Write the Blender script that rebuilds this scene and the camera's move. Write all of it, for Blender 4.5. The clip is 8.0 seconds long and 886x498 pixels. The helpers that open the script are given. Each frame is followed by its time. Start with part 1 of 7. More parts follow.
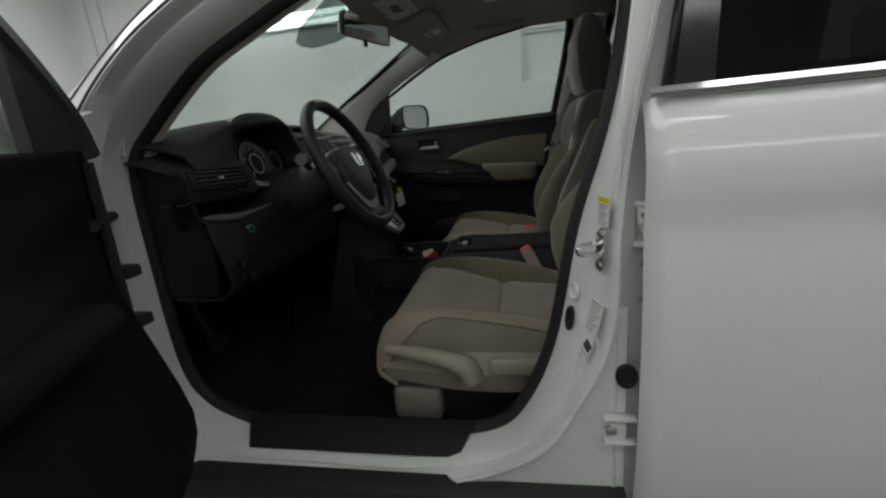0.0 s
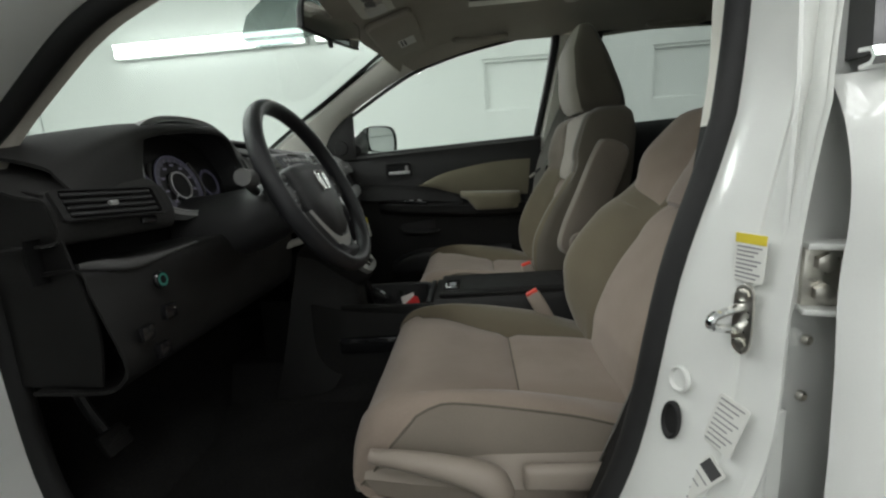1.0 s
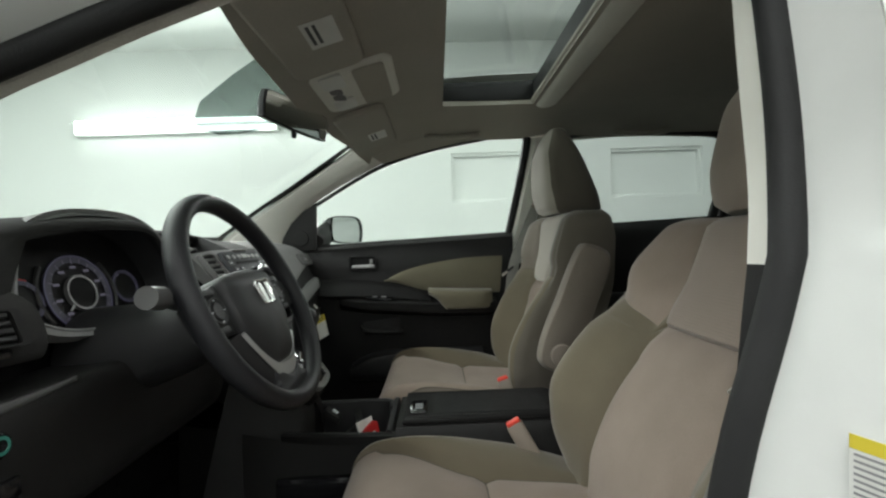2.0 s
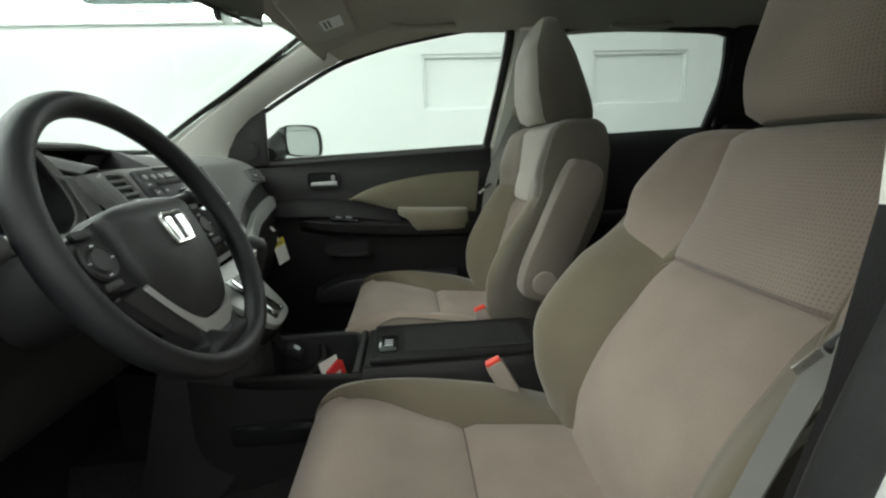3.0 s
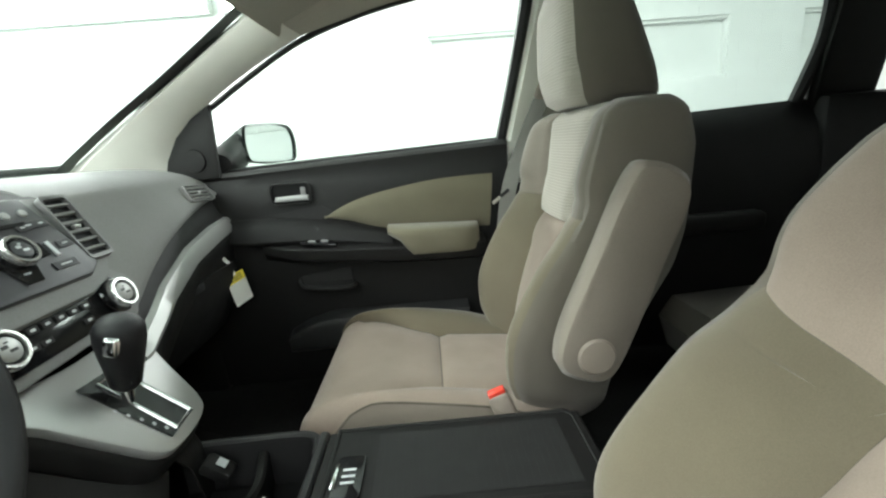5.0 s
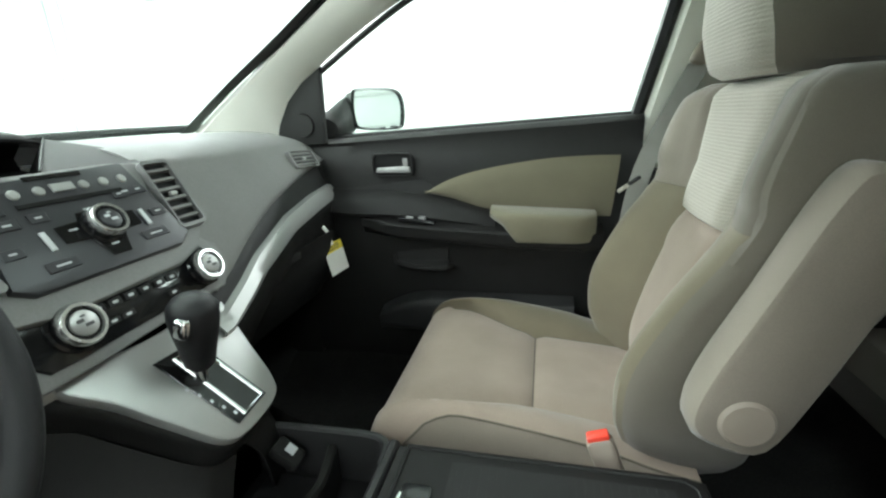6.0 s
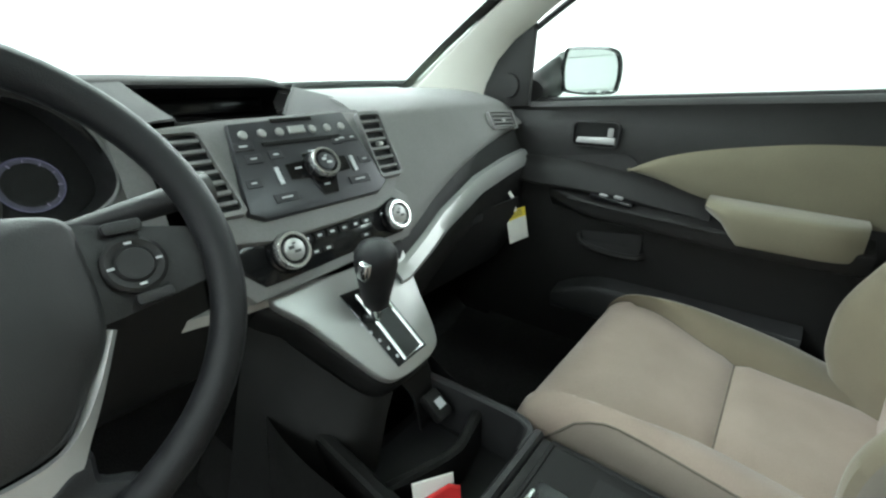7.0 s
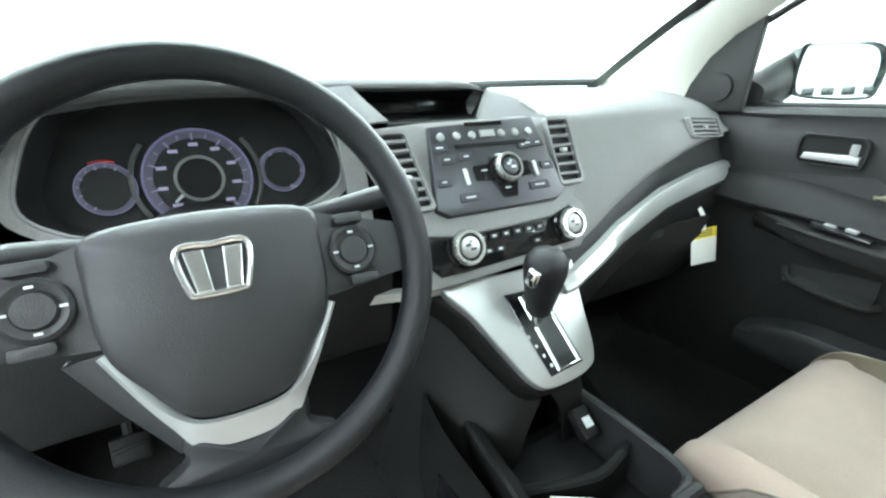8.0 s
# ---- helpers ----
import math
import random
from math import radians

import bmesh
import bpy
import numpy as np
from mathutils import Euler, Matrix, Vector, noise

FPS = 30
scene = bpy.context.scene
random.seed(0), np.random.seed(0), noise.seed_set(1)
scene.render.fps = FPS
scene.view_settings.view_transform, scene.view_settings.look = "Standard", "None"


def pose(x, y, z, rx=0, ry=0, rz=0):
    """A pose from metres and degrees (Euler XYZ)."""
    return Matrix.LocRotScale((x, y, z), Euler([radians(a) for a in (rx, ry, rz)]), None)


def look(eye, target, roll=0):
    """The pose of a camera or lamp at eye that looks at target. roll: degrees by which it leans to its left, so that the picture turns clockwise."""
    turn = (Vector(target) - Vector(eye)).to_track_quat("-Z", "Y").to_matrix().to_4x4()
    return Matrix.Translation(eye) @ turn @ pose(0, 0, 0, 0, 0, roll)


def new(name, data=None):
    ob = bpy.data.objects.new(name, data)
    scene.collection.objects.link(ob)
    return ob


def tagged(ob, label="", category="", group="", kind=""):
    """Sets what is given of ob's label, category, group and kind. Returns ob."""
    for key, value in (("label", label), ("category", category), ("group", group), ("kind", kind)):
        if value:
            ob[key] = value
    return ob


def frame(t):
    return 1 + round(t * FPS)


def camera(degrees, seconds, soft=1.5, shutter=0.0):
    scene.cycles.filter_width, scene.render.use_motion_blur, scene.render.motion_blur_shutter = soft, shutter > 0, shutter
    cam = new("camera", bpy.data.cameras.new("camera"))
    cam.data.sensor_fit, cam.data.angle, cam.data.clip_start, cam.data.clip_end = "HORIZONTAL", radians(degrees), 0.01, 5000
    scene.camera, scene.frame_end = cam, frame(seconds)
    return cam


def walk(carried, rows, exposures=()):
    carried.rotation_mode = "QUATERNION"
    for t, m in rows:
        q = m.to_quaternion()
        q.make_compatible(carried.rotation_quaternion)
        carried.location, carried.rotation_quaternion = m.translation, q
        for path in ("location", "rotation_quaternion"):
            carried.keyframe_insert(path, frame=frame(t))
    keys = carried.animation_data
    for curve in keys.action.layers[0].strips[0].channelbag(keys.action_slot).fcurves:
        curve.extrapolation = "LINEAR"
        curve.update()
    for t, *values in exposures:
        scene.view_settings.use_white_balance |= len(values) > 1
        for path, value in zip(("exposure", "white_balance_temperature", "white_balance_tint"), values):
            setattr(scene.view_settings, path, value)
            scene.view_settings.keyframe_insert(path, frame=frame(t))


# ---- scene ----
cam = camera(90.8, 8.0, soft=2.3)
PATH = [
    (0, (-0.049, -1.503, 1.08), (-0.414, 0.395, 0.566), -4.9),
    (0.2, (-0.071, -1.459, 1.062), (-0.373, 0.444, 0.522), -4.4),
    (0.5, (-0.111, -1.371, 1.058), (-0.318, 0.571, 0.627), -4.5),
    (0.7, (-0.142, -1.31, 1.054), (-0.337, 0.627, 0.596), -4.4),
    (1, (-0.179, -1.238, 1.053), (-0.33, 0.716, 0.656), -4.0),
    (1.2, (-0.191, -1.196, 1.061), (-0.315, 0.778, 0.764), -4.4),
    (1.5, (-0.197, -1.15, 1.075), (-0.232, 0.845, 0.936), -3.5),
    (1.7, (-0.197, -1.128, 1.085), (-0.211, 0.872, 1.063), -2.7),
    (2.8, (-0.18, -0.969, 1.118), (-0.028, 1.005, 0.835), -1.5),
    (3, (-0.189, -0.938, 1.108), (-0.049, 1.01, 0.677), -2.0),
    (3.2, (-0.196, -0.914, 1.105), (-0.038, 1.008, 0.572), -1.6),
    (3.5, (-0.202, -0.874, 1.108), (0.075, 1.035, 0.577), -3.3),
    (3.7, (-0.201, -0.847, 1.111), (0.087, 1.067, 0.607), -4.6),
    (4, (-0.183, -0.77, 1.111), (0.019, 1.153, 0.598), -4.2),
    (4.2, (-0.159, -0.718, 1.114), (-0.018, 1.214, 0.617), -4.6),
    (5.3, (-0.106, -0.497, 1.132), (-0.109, 1.448, 0.664), -4.3),
    (5.5, (-0.105, -0.468, 1.131), (-0.172, 1.472, 0.65), -4.0),
    (5.8, (-0.11, -0.438, 1.129), (-0.385, 1.453, 0.54), -2.9),
    (6, (-0.106, -0.419, 1.144), (-0.546, 1.443, 0.561), -2.7),
    (6.2, (-0.111, -0.407, 1.148), (-0.724, 1.418, 0.605), -2.2),
    (6.5, (-0.11, -0.393, 1.153), (-0.985, 1.312, 0.582), -2.3),
    (6.7, (-0.116, -0.384, 1.149), (-1.114, 1.223, 0.501), -1.1),
    (7, (-0.121, -0.376, 1.143), (-1.275, 1.095, 0.432), -0.2),
    (7.2, (-0.127, -0.376, 1.141), (-1.412, 0.961, 0.393), -0.2),
    (7.5, (-0.13, -0.382, 1.151), (-1.554, 0.79, 0.377), -0.3),
    (7.7, (-0.129, -0.387, 1.159), (-1.652, 0.674, 0.413), -0.5),
    (8, (-0.133, -0.395, 1.165), (-1.735, 0.542, 0.417), 0.2),
]
EXPOSURES = [(0.0, -1.27, 6550, 16), (0.5, -0.42, 6550, 17), (1.0, -0.28, 6550, 16), (1.5, -0.08, 6550, 16), (3.0, 0.36, 6500, 12), (4.0, 0.9, 6500, 11), (5.5, 1.3, 6350, 9), (6.0, 1.32, 6250, 8), (6.5, 1.28, 6150, 8), (7.0, 1.34, 6100, 8), (7.5, 1.8, 6000, 9), (8.0, 2.36, 5900, 10)]
walk(cam, [(t, look(eye, target, roll)) for t, eye, target, roll in PATH], EXPOSURES)

# ---- world and lamps ----
world = bpy.data.worlds.new("world")
scene.world = world
world.use_nodes = True
world.node_tree.nodes["Background"].inputs[0].default_value = (0.75, 0.85, 0.82, 1)
world.node_tree.nodes["Background"].inputs[1].default_value = 0.05

WALL_Y, LEFT_Y, FRONT_X, REAR_X, CEIL_Z = 3.76, -4.3, -5.6, 6.2, 3.3


def area(name, m, sx, sy, power, colour=(0.96, 1.0, 0.975)):
    la = bpy.data.lights.new(name, "AREA")
    la.shape, la.size, la.size_y, la.energy, la.color = "RECTANGLE", sx, sy, power, colour
    ob = new(name, la)
    ob.matrix_world = m
    return ob


# one lamp for each tube run, two a long wall; three unseen ceiling fills added
area("tube_light_wall", look((-2.4, WALL_Y - 0.16, 2.44), (-2.4, 0, 1.6)), 3.2, 0.16, 56)
area("tube_light_wall", look((1.6, WALL_Y - 0.16, 2.44), (1.6, 0, 1.6)), 3.2, 0.16, 24)
area("tube_light_wall", look((-2.2, LEFT_Y + 0.16, 2.44), (-2.2, 0, 1.3)), 3.2, 0.16, 12)
area("tube_light_wall", look((1.6, LEFT_Y + 0.16, 2.44), (1.6, 0, 1.3)), 3.2, 0.16, 3)
area("fill_light_ceiling", look((-3.3, 0.0, CEIL_Z - 0.12), (-3.3, 0.0, 0)), 2.4, 4.4, 122)
area("fill_light_ceiling", look((-0.9, -2.7, CEIL_Z - 0.12), (-0.9, -2.7, 0)), 4.2, 0.3, 30)
area("fill_light_ceiling", look((1.6, 0.0, CEIL_Z - 0.12), (1.6, 0.0, 0)), 1.2, 4.4, 75)

# ---- materials ----
def mat(name, colour, rough=0.5, metal=0.0, grain=0.0, grain_size=400.0, stain=0.0, stain_size=3.0, bump=0.0, bump_size=600.0, coat=0.0, sheen=0.0, weave=0, spec=0.5):
    m = bpy.data.materials.new(name)
    m.use_nodes = True
    nt = m.node_tree
    b = nt.nodes["Principled BSDF"]
    b.inputs["Roughness"].default_value, b.inputs["Metallic"].default_value = rough, metal
    b.inputs["Coat Weight"].default_value, b.inputs["Coat Roughness"].default_value = coat, 0.04
    b.inputs["Sheen Weight"].default_value, b.inputs["Sheen Roughness"].default_value = sheen, 0.5
    b.inputs["Specular IOR Level"].default_value = spec
    geo = nt.nodes.new("ShaderNodeTexCoord")
    pos = geo.outputs["Object"]

    def noise_tex(scale, detail=3.0):
        n = nt.nodes.new("ShaderNodeTexNoise")
        n.inputs["Scale"].default_value, n.inputs["Detail"].default_value = scale, detail
        nt.links.new(pos, n.inputs["Vector"])
        return n.outputs["Fac"]

    base = [c for c in colour] + [1]
    b.inputs["Base Color"].default_value = base
    if grain or stain:
        src = None
        for amount, size, det in ((grain, grain_size, 2.0), (stain, stain_size, 5.0)):
            if not amount:
                continue
            ramp = nt.nodes.new("ShaderNodeMapRange")
            ramp.inputs["From Min"].default_value, ramp.inputs["From Max"].default_value = 0.3, 0.7
            ramp.inputs["To Min"].default_value, ramp.inputs["To Max"].default_value = 1 - amount, 1 + amount
            nt.links.new(noise_tex(size, det), ramp.inputs["Value"])
            mul = nt.nodes.new("ShaderNodeVectorMath")
            mul.operation = "MULTIPLY"
            if src is None:
                mul.inputs[0].default_value = base[:3]
            else:
                nt.links.new(src, mul.inputs[0])
            nt.links.new(ramp.outputs["Result"], mul.inputs[1])
            src = mul.outputs["Vector"]
        nt.links.new(src, b.inputs["Base Color"])
        if stain:
            rr = nt.nodes.new("ShaderNodeMapRange")
            rr.inputs["To Min"].default_value, rr.inputs["To Max"].default_value = max(rough - 0.08, 0.02), min(rough + 0.08, 1)
            nt.links.new(noise_tex(stain_size * 2.3), rr.inputs["Value"])
            nt.links.new(rr.outputs["Result"], b.inputs["Roughness"])
    height = None
    if weave == 1:  # fine woven cloth: two crossed fine waves
        parts = []
        for axis in ("Y", "Z"):
            w = nt.nodes.new("ShaderNodeTexWave")
            w.bands_direction = axis
            w.inputs["Scale"].default_value, w.inputs["Distortion"].default_value = bump_size, 1.2
            w.inputs["Detail"].default_value = 1.0
            nt.links.new(pos, w.inputs["Vector"])
            parts.append(w.outputs["Fac"])
        add = nt.nodes.new("ShaderNodeMath")
        add.operation = "ADD"
        nt.links.new(parts[0], add.inputs[0]), nt.links.new(parts[1], add.inputs[1])
        height = add.outputs[0]
    elif weave == 2:  # small pits in rows
        v = nt.nodes.new("ShaderNodeTexVoronoi")
        v.voronoi_dimensions = "2D"
        v.inputs["Scale"].default_value, v.inputs["Randomness"].default_value = bump_size, 0.06
        split, flat = nt.nodes.new("ShaderNodeSeparateXYZ"), nt.nodes.new("ShaderNodeCombineXYZ")
        nt.links.new(pos, split.inputs[0])
        nt.links.new(split.outputs["Y"], flat.inputs["X"]), nt.links.new(split.outputs["Z"], flat.inputs["Y"])
        nt.links.new(flat.outputs[0], v.inputs["Vector"])
        rm = nt.nodes.new("ShaderNodeMapRange")
        rm.inputs["From Min"].default_value, rm.inputs["From Max"].default_value = 0.16, 0.30
        nt.links.new(v.outputs["Distance"], rm.inputs["Value"])
        height = rm.outputs["Result"]
        dark = nt.nodes.new("ShaderNodeMapRange")
        dark.inputs["To Min"].default_value, dark.inputs["To Max"].default_value = 0.74, 1.0
        nt.links.new(height, dark.inputs["Value"])
        pit = nt.nodes.new("ShaderNodeVectorMath")
        pit.operation = "MULTIPLY"
        nt.links.new(src, pit.inputs[0]), nt.links.new(dark.outputs["Result"], pit.inputs[1])
        nt.links.new(pit.outputs["Vector"], b.inputs["Base Color"])
    elif weave == 3:  # pressed wavy ribs
        w = nt.nodes.new("ShaderNodeTexWave")
        w.bands_direction = "Z"
        w.inputs["Scale"].default_value, w.inputs["Distortion"].default_value, w.inputs["Detail Scale"].default_value = bump_size, 2.5, 3.0
        nt.links.new(pos, w.inputs["Vector"])
        height = w.outputs["Fac"]
    elif bump:
        height = noise_tex(bump_size, 4.0)
    if height is not None and bump:
        bp = nt.nodes.new("ShaderNodeBump")
        bp.inputs["Strength"].default_value, bp.inputs["Distance"].default_value = bump, 0.002
        nt.links.new(height, bp.inputs["Height"])
        nt.links.new(bp.outputs["Normal"], b.inputs["Normal"])
    return m


def glow(name, colour, strength):
    m = bpy.data.materials.new(name)
    m.use_nodes = True
    b = m.node_tree.nodes["Principled BSDF"]
    b.inputs["Base Color"].default_value = (*[0.05 * c for c in colour], 1)
    b.inputs["Emission Color"].default_value = (*colour, 1)
    b.inputs["Emission Strength"].default_value = strength
    return m


def pane(name, tint, gloss=0.5):
    m = bpy.data.materials.new(name)
    m.use_nodes = True
    nt = m.node_tree
    nt.nodes.remove(nt.nodes["Principled BSDF"])
    tr, gl, mix, fr = (nt.nodes.new("ShaderNode" + k) for k in ("BsdfTransparent", "BsdfGlossy", "MixShader", "LayerWeight"))
    tr.inputs["Color"].default_value = (*tint, 1)
    gl.inputs["Roughness"].default_value = 0.02
    fr.inputs["Blend"].default_value = 0.5
    power, amount = nt.nodes.new("ShaderNodeMath"), nt.nodes.new("ShaderNodeMath")
    power.operation, amount.operation = "POWER", "MULTIPLY_ADD"
    power.inputs[1].default_value, amount.inputs[1].default_value, amount.inputs[2].default_value = 4.0, gloss, 0.025
    nt.links.new(fr.outputs["Facing"], power.inputs[0]), nt.links.new(power.outputs[0], amount.inputs[0])
    nt.links.new(amount.outputs[0], mix.inputs[0]), nt.links.new(tr.outputs[0], mix.inputs[1]), nt.links.new(gl.outputs[0], mix.inputs[2])
    nt.links.new(mix.outputs[0], nt.nodes["Material Output"].inputs[0])
    return m


WHITE_CAR = mat("pearl_white_paint", (0.78, 0.79, 0.76), 0.30, coat=0.9, grain=0.012, grain_size=900)
WHITE_JAMB = mat("white_jamb_paint", (0.76, 0.77, 0.74), 0.35, coat=0.35, stain=0.04, stain_size=9)
BLACK_PLASTIC = mat("black_grained_plastic", (0.019, 0.019, 0.0195), 0.5, bump=0.25, bump_size=900, stain=0.12, stain_size=14)
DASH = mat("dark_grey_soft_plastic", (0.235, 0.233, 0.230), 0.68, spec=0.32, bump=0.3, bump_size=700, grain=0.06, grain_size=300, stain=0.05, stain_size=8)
# dash plastic again, darkened to stand for shade on the driver's side
DASH_SHADED = mat("shaded_dash_plastic", (0.036, 0.0355, 0.0345), 0.85, spec=0.12, bump=0.3, bump_size=700, grain=0.06, grain_size=300, stain=0.05, stain_size=8)
DASH_MID = mat("dark_door_plastic", (0.015, 0.0147, 0.0143), 0.52, spec=0.28, bump=0.3, bump_size=700, grain=0.06, grain_size=300, stain=0.06, stain_size=8)
RADIO_GREY = mat("dark_metallic_radio_face", (0.048, 0.049, 0.054), 0.40, metal=0.2, grain=0.04, grain_size=900, stain=0.05, stain_size=12)
TRIM_GREY = mat("silver_grey_trim_paint", (0.22, 0.22, 0.22), 0.4, metal=0.35, grain=0.03, grain_size=900, stain=0.05, stain_size=12)
KNOB_SILVER = mat("bright_knob_metal", (0.62, 0.62, 0.61), 0.24, metal=0.85, stain=0.05, stain_size=40)
DASH_LOW = mat("dark_lower_plastic", (0.011, 0.0107, 0.0104), 0.55, spec=0.26, bump=0.35, bump_size=700, stain=0.08, stain_size=9)
GLOSS_BLACK = mat("gloss_black_plastic", (0.012, 0.012, 0.013), 0.12, stain=0.1, stain_size=20)
RUBBER = mat("black_rubber", (0.009, 0.009, 0.009), 0.65, bump=0.2, bump_size=500, stain=0.15, stain_size=12)
LEATHER = mat("black_urethane_rim", (0.014, 0.014, 0.0155), 0.40, spec=0.32, bump=0.3, bump_size=1300, stain=0.08, stain_size=15)
SILVER = mat("satin_silver_paint", (0.46, 0.465, 0.455), 0.44, metal=0.6, grain=0.03, grain_size=1500, stain=0.04, stain_size=10)
CHROME = mat("chrome", (0.82, 0.83, 0.83), 0.08, metal=1.0)
STEEL = mat("zinc_steel", (0.62, 0.6, 0.55), 0.3, metal=1.0, stain=0.15, stain_size=60)
CLOTH = mat("beige_cloth", (0.305, 0.243, 0.200), 0.9, bump=0.12, bump_size=330, weave=1, sheen=0.22, grain=0.07, grain_size=700, stain=0.08, stain_size=11, spec=0.2)
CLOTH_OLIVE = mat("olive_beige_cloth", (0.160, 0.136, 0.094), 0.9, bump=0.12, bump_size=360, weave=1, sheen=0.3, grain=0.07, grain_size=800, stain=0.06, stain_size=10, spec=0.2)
# taupe cloth, made darker than its own colour to hold some shade
CLOTH_ARM_SHADED = mat("shaded_taupe_armrest_cloth", (0.222, 0.190, 0.155), 0.9, bump=0.12, bump_size=360, weave=1, sheen=0.3, grain=0.06, grain_size=800, stain=0.05, stain_size=8, spec=0.2)
CLOTH_DOOR = mat("olive_door_cloth", (0.158, 0.144, 0.100), 0.9, bump=0.12, bump_size=360, weave=1, sheen=0.25, grain=0.06, grain_size=800, stain=0.05, stain_size=10, spec=0.2)
SEAM = mat("seam_thread", (0.13, 0.112, 0.088), 0.9, stain=0.1, stain_size=60)
# taupe of the seat sides, darkened further in place of a cast shadow
CLOTH_SIDE_SHADED = mat("shaded_taupe_side_cloth", (0.138, 0.122, 0.098), 0.9, bump=0.12, bump_size=360, weave=1, sheen=0.3, grain=0.06, grain_size=800, stain=0.05, stain_size=8, spec=0.2)
CONSOLE = mat("dark_console_plastic", (0.011, 0.0106, 0.0102), 0.5, spec=0.32, bump=0.3, bump_size=700, stain=0.08, stain_size=9)
CLOTH_MESH = mat("perforated_beige_cloth", (0.305, 0.245, 0.204), 0.88, bump=0.4, bump_size=205, weave=2, sheen=0.3, grain=0.06, grain_size=700, stain=0.05, stain_size=8, spec=0.2)
CLOTH_RIB = mat("ribbed_light_cloth", (0.42, 0.385, 0.33), 0.85, bump=0.3, bump_size=55, weave=3, sheen=0.3, grain=0.05, grain_size=700, stain=0.04, stain_size=8, spec=0.2)
BEIGE_PLASTIC = mat("beige_plastic", (0.32, 0.272, 0.228), 0.5, bump=0.25, bump_size=800, stain=0.05, stain_size=10)
PILLAR_TRIM = mat("light_grey_trim", (0.77, 0.76, 0.69), 0.6, bump=0.2, bump_size=900, stain=0.04, stain_size=7)
HEADLINER = mat("grey_headliner_felt", (0.43, 0.405, 0.35), 0.95, bump=0.3, bump_size=500, grain=0.06, grain_size=400, stain=0.05, stain_size=5, spec=0.15)
CARPET = mat("black_carpet", (0.017, 0.0165, 0.016), 0.95, bump=0.8, bump_size=350, grain=0.3, grain_size=250, stain=0.2, stain_size=8, spec=0.1)
WALL = mat("white_painted_wall", (0.80, 0.82, 0.80), 0.5, bump=0.05, bump_size=25, grain=0.01, grain_size=40, stain=0.025, stain_size=0.9)
FLOOR = mat("grey_concrete", (0.12, 0.12, 0.115), 0.45, bump=0.2, bump_size=40, grain=0.08, grain_size=60, stain=0.2, stain_size=0.8)
CEILING = mat("off_white_ceiling", (0.72, 0.74, 0.72), 0.8, stain=0.03, stain_size=0.8, bump=0.1, bump_size=30)
TUBE = glow("fluorescent_tube", (0.93, 1.0, 0.97), 9.0)
LABEL_WHITE = mat("white_paper_label", (0.74, 0.74, 0.70), 0.5, stain=0.03, stain_size=30)
LABEL_YELLOW = mat("yellow_print", (0.72, 0.58, 0.05), 0.5, stain=0.04, stain_size=30)
GREY_CABLE = mat("grey_cable_sheath", (0.66, 0.68, 0.67), 0.5, stain=0.05, stain_size=10)
INK = mat("dark_print", (0.06, 0.06, 0.06), 0.6, stain=0.1, stain_size=40)
GREY_INK = mat("grey_print", (0.28, 0.28, 0.28), 0.6, stain=0.1, stain_size=40)
PRINT_WHITE = mat("pale_print", (0.62, 0.64, 0.66), 0.5, stain=0.04, stain_size=40)
RED = mat("red_plastic", (0.75, 0.055, 0.03), 0.4, stain=0.05, stain_size=30)
RED_PRINT = mat("red_print", (0.6, 0.03, 0.03), 0.45, stain=0.05, stain_size=30)
BELT = mat("beige_belt_webbing", (0.22, 0.215, 0.195), 0.7, bump=0.5, bump_size=250, weave=1, stain=0.04, stain_size=12)
GLASS = pane("clear_glass", (0.90, 0.95, 0.92))
GLASS_DARK = pane("tinted_privacy_glass", (0.16, 0.17, 0.17))
GLASS_LIGHT = pane("light_tinted_glass", (0.74, 0.78, 0.76))
BADGE = mat("bright_badge_metal", (0.82, 0.82, 0.81), 0.20, metal=0.9)
KNEE = mat("grey_knee_panel_plastic", (0.012, 0.0117, 0.0112), 0.55, spec=0.3, bump=0.35, bump_size=700, stain=0.08, stain_size=9)
HANDLE = mat("dull_silver_handle_paint", (0.36, 0.36, 0.355), 0.38, metal=0.5, stain=0.05, stain_size=20)
BLOCK = mat("painted_block", (0.80, 0.82, 0.80), 0.55, bump=0.06, bump_size=30, grain=0.015, grain_size=60, stain=0.03, stain_size=2.0)
# near-black put into recesses and slots to stand for their shade
RECESS_SHADE = mat("recess_shade_black", (0.006, 0.006, 0.006), 0.6, spec=0.2, bump=0.2, bump_size=900)
DOOR_BLACK = mat("dull_black_door_lining", (0.008, 0.008, 0.008), 0.8, spec=0.12, bump=0.25, bump_size=700, stain=0.1, stain_size=9)
MIRROR = mat("mirror_glass", (0.86, 0.88, 0.88), 0.02, metal=1.0)
STALK_TIP = mat("dark_grey_stalk_plastic", (0.075, 0.074, 0.072), 0.5, bump=0.2, bump_size=700, stain=0.06, stain_size=20)
DIAL_GLOW = glow("blue_dial_light", (0.50, 0.50, 0.80), 0.045)
DIAL_PRINT = glow("pale_dial_print_light", (0.74, 0.72, 0.95), 0.075)
DIAL_BAND = glow("dim_dial_band_light", (0.55, 0.55, 0.76), 0.018)
GREEN_GLOW = glow("green_button_light", (0.08, 0.5, 0.36), 0.13)
# dash plastic at a middle tone: light and shade set by colour
DASH_HALF_LIT = mat("half_lit_dash_plastic", (0.085, 0.084, 0.083), 0.8, spec=0.15, bump=0.3, bump_size=700, grain=0.06, grain_size=300, stain=0.05, stain_size=8)
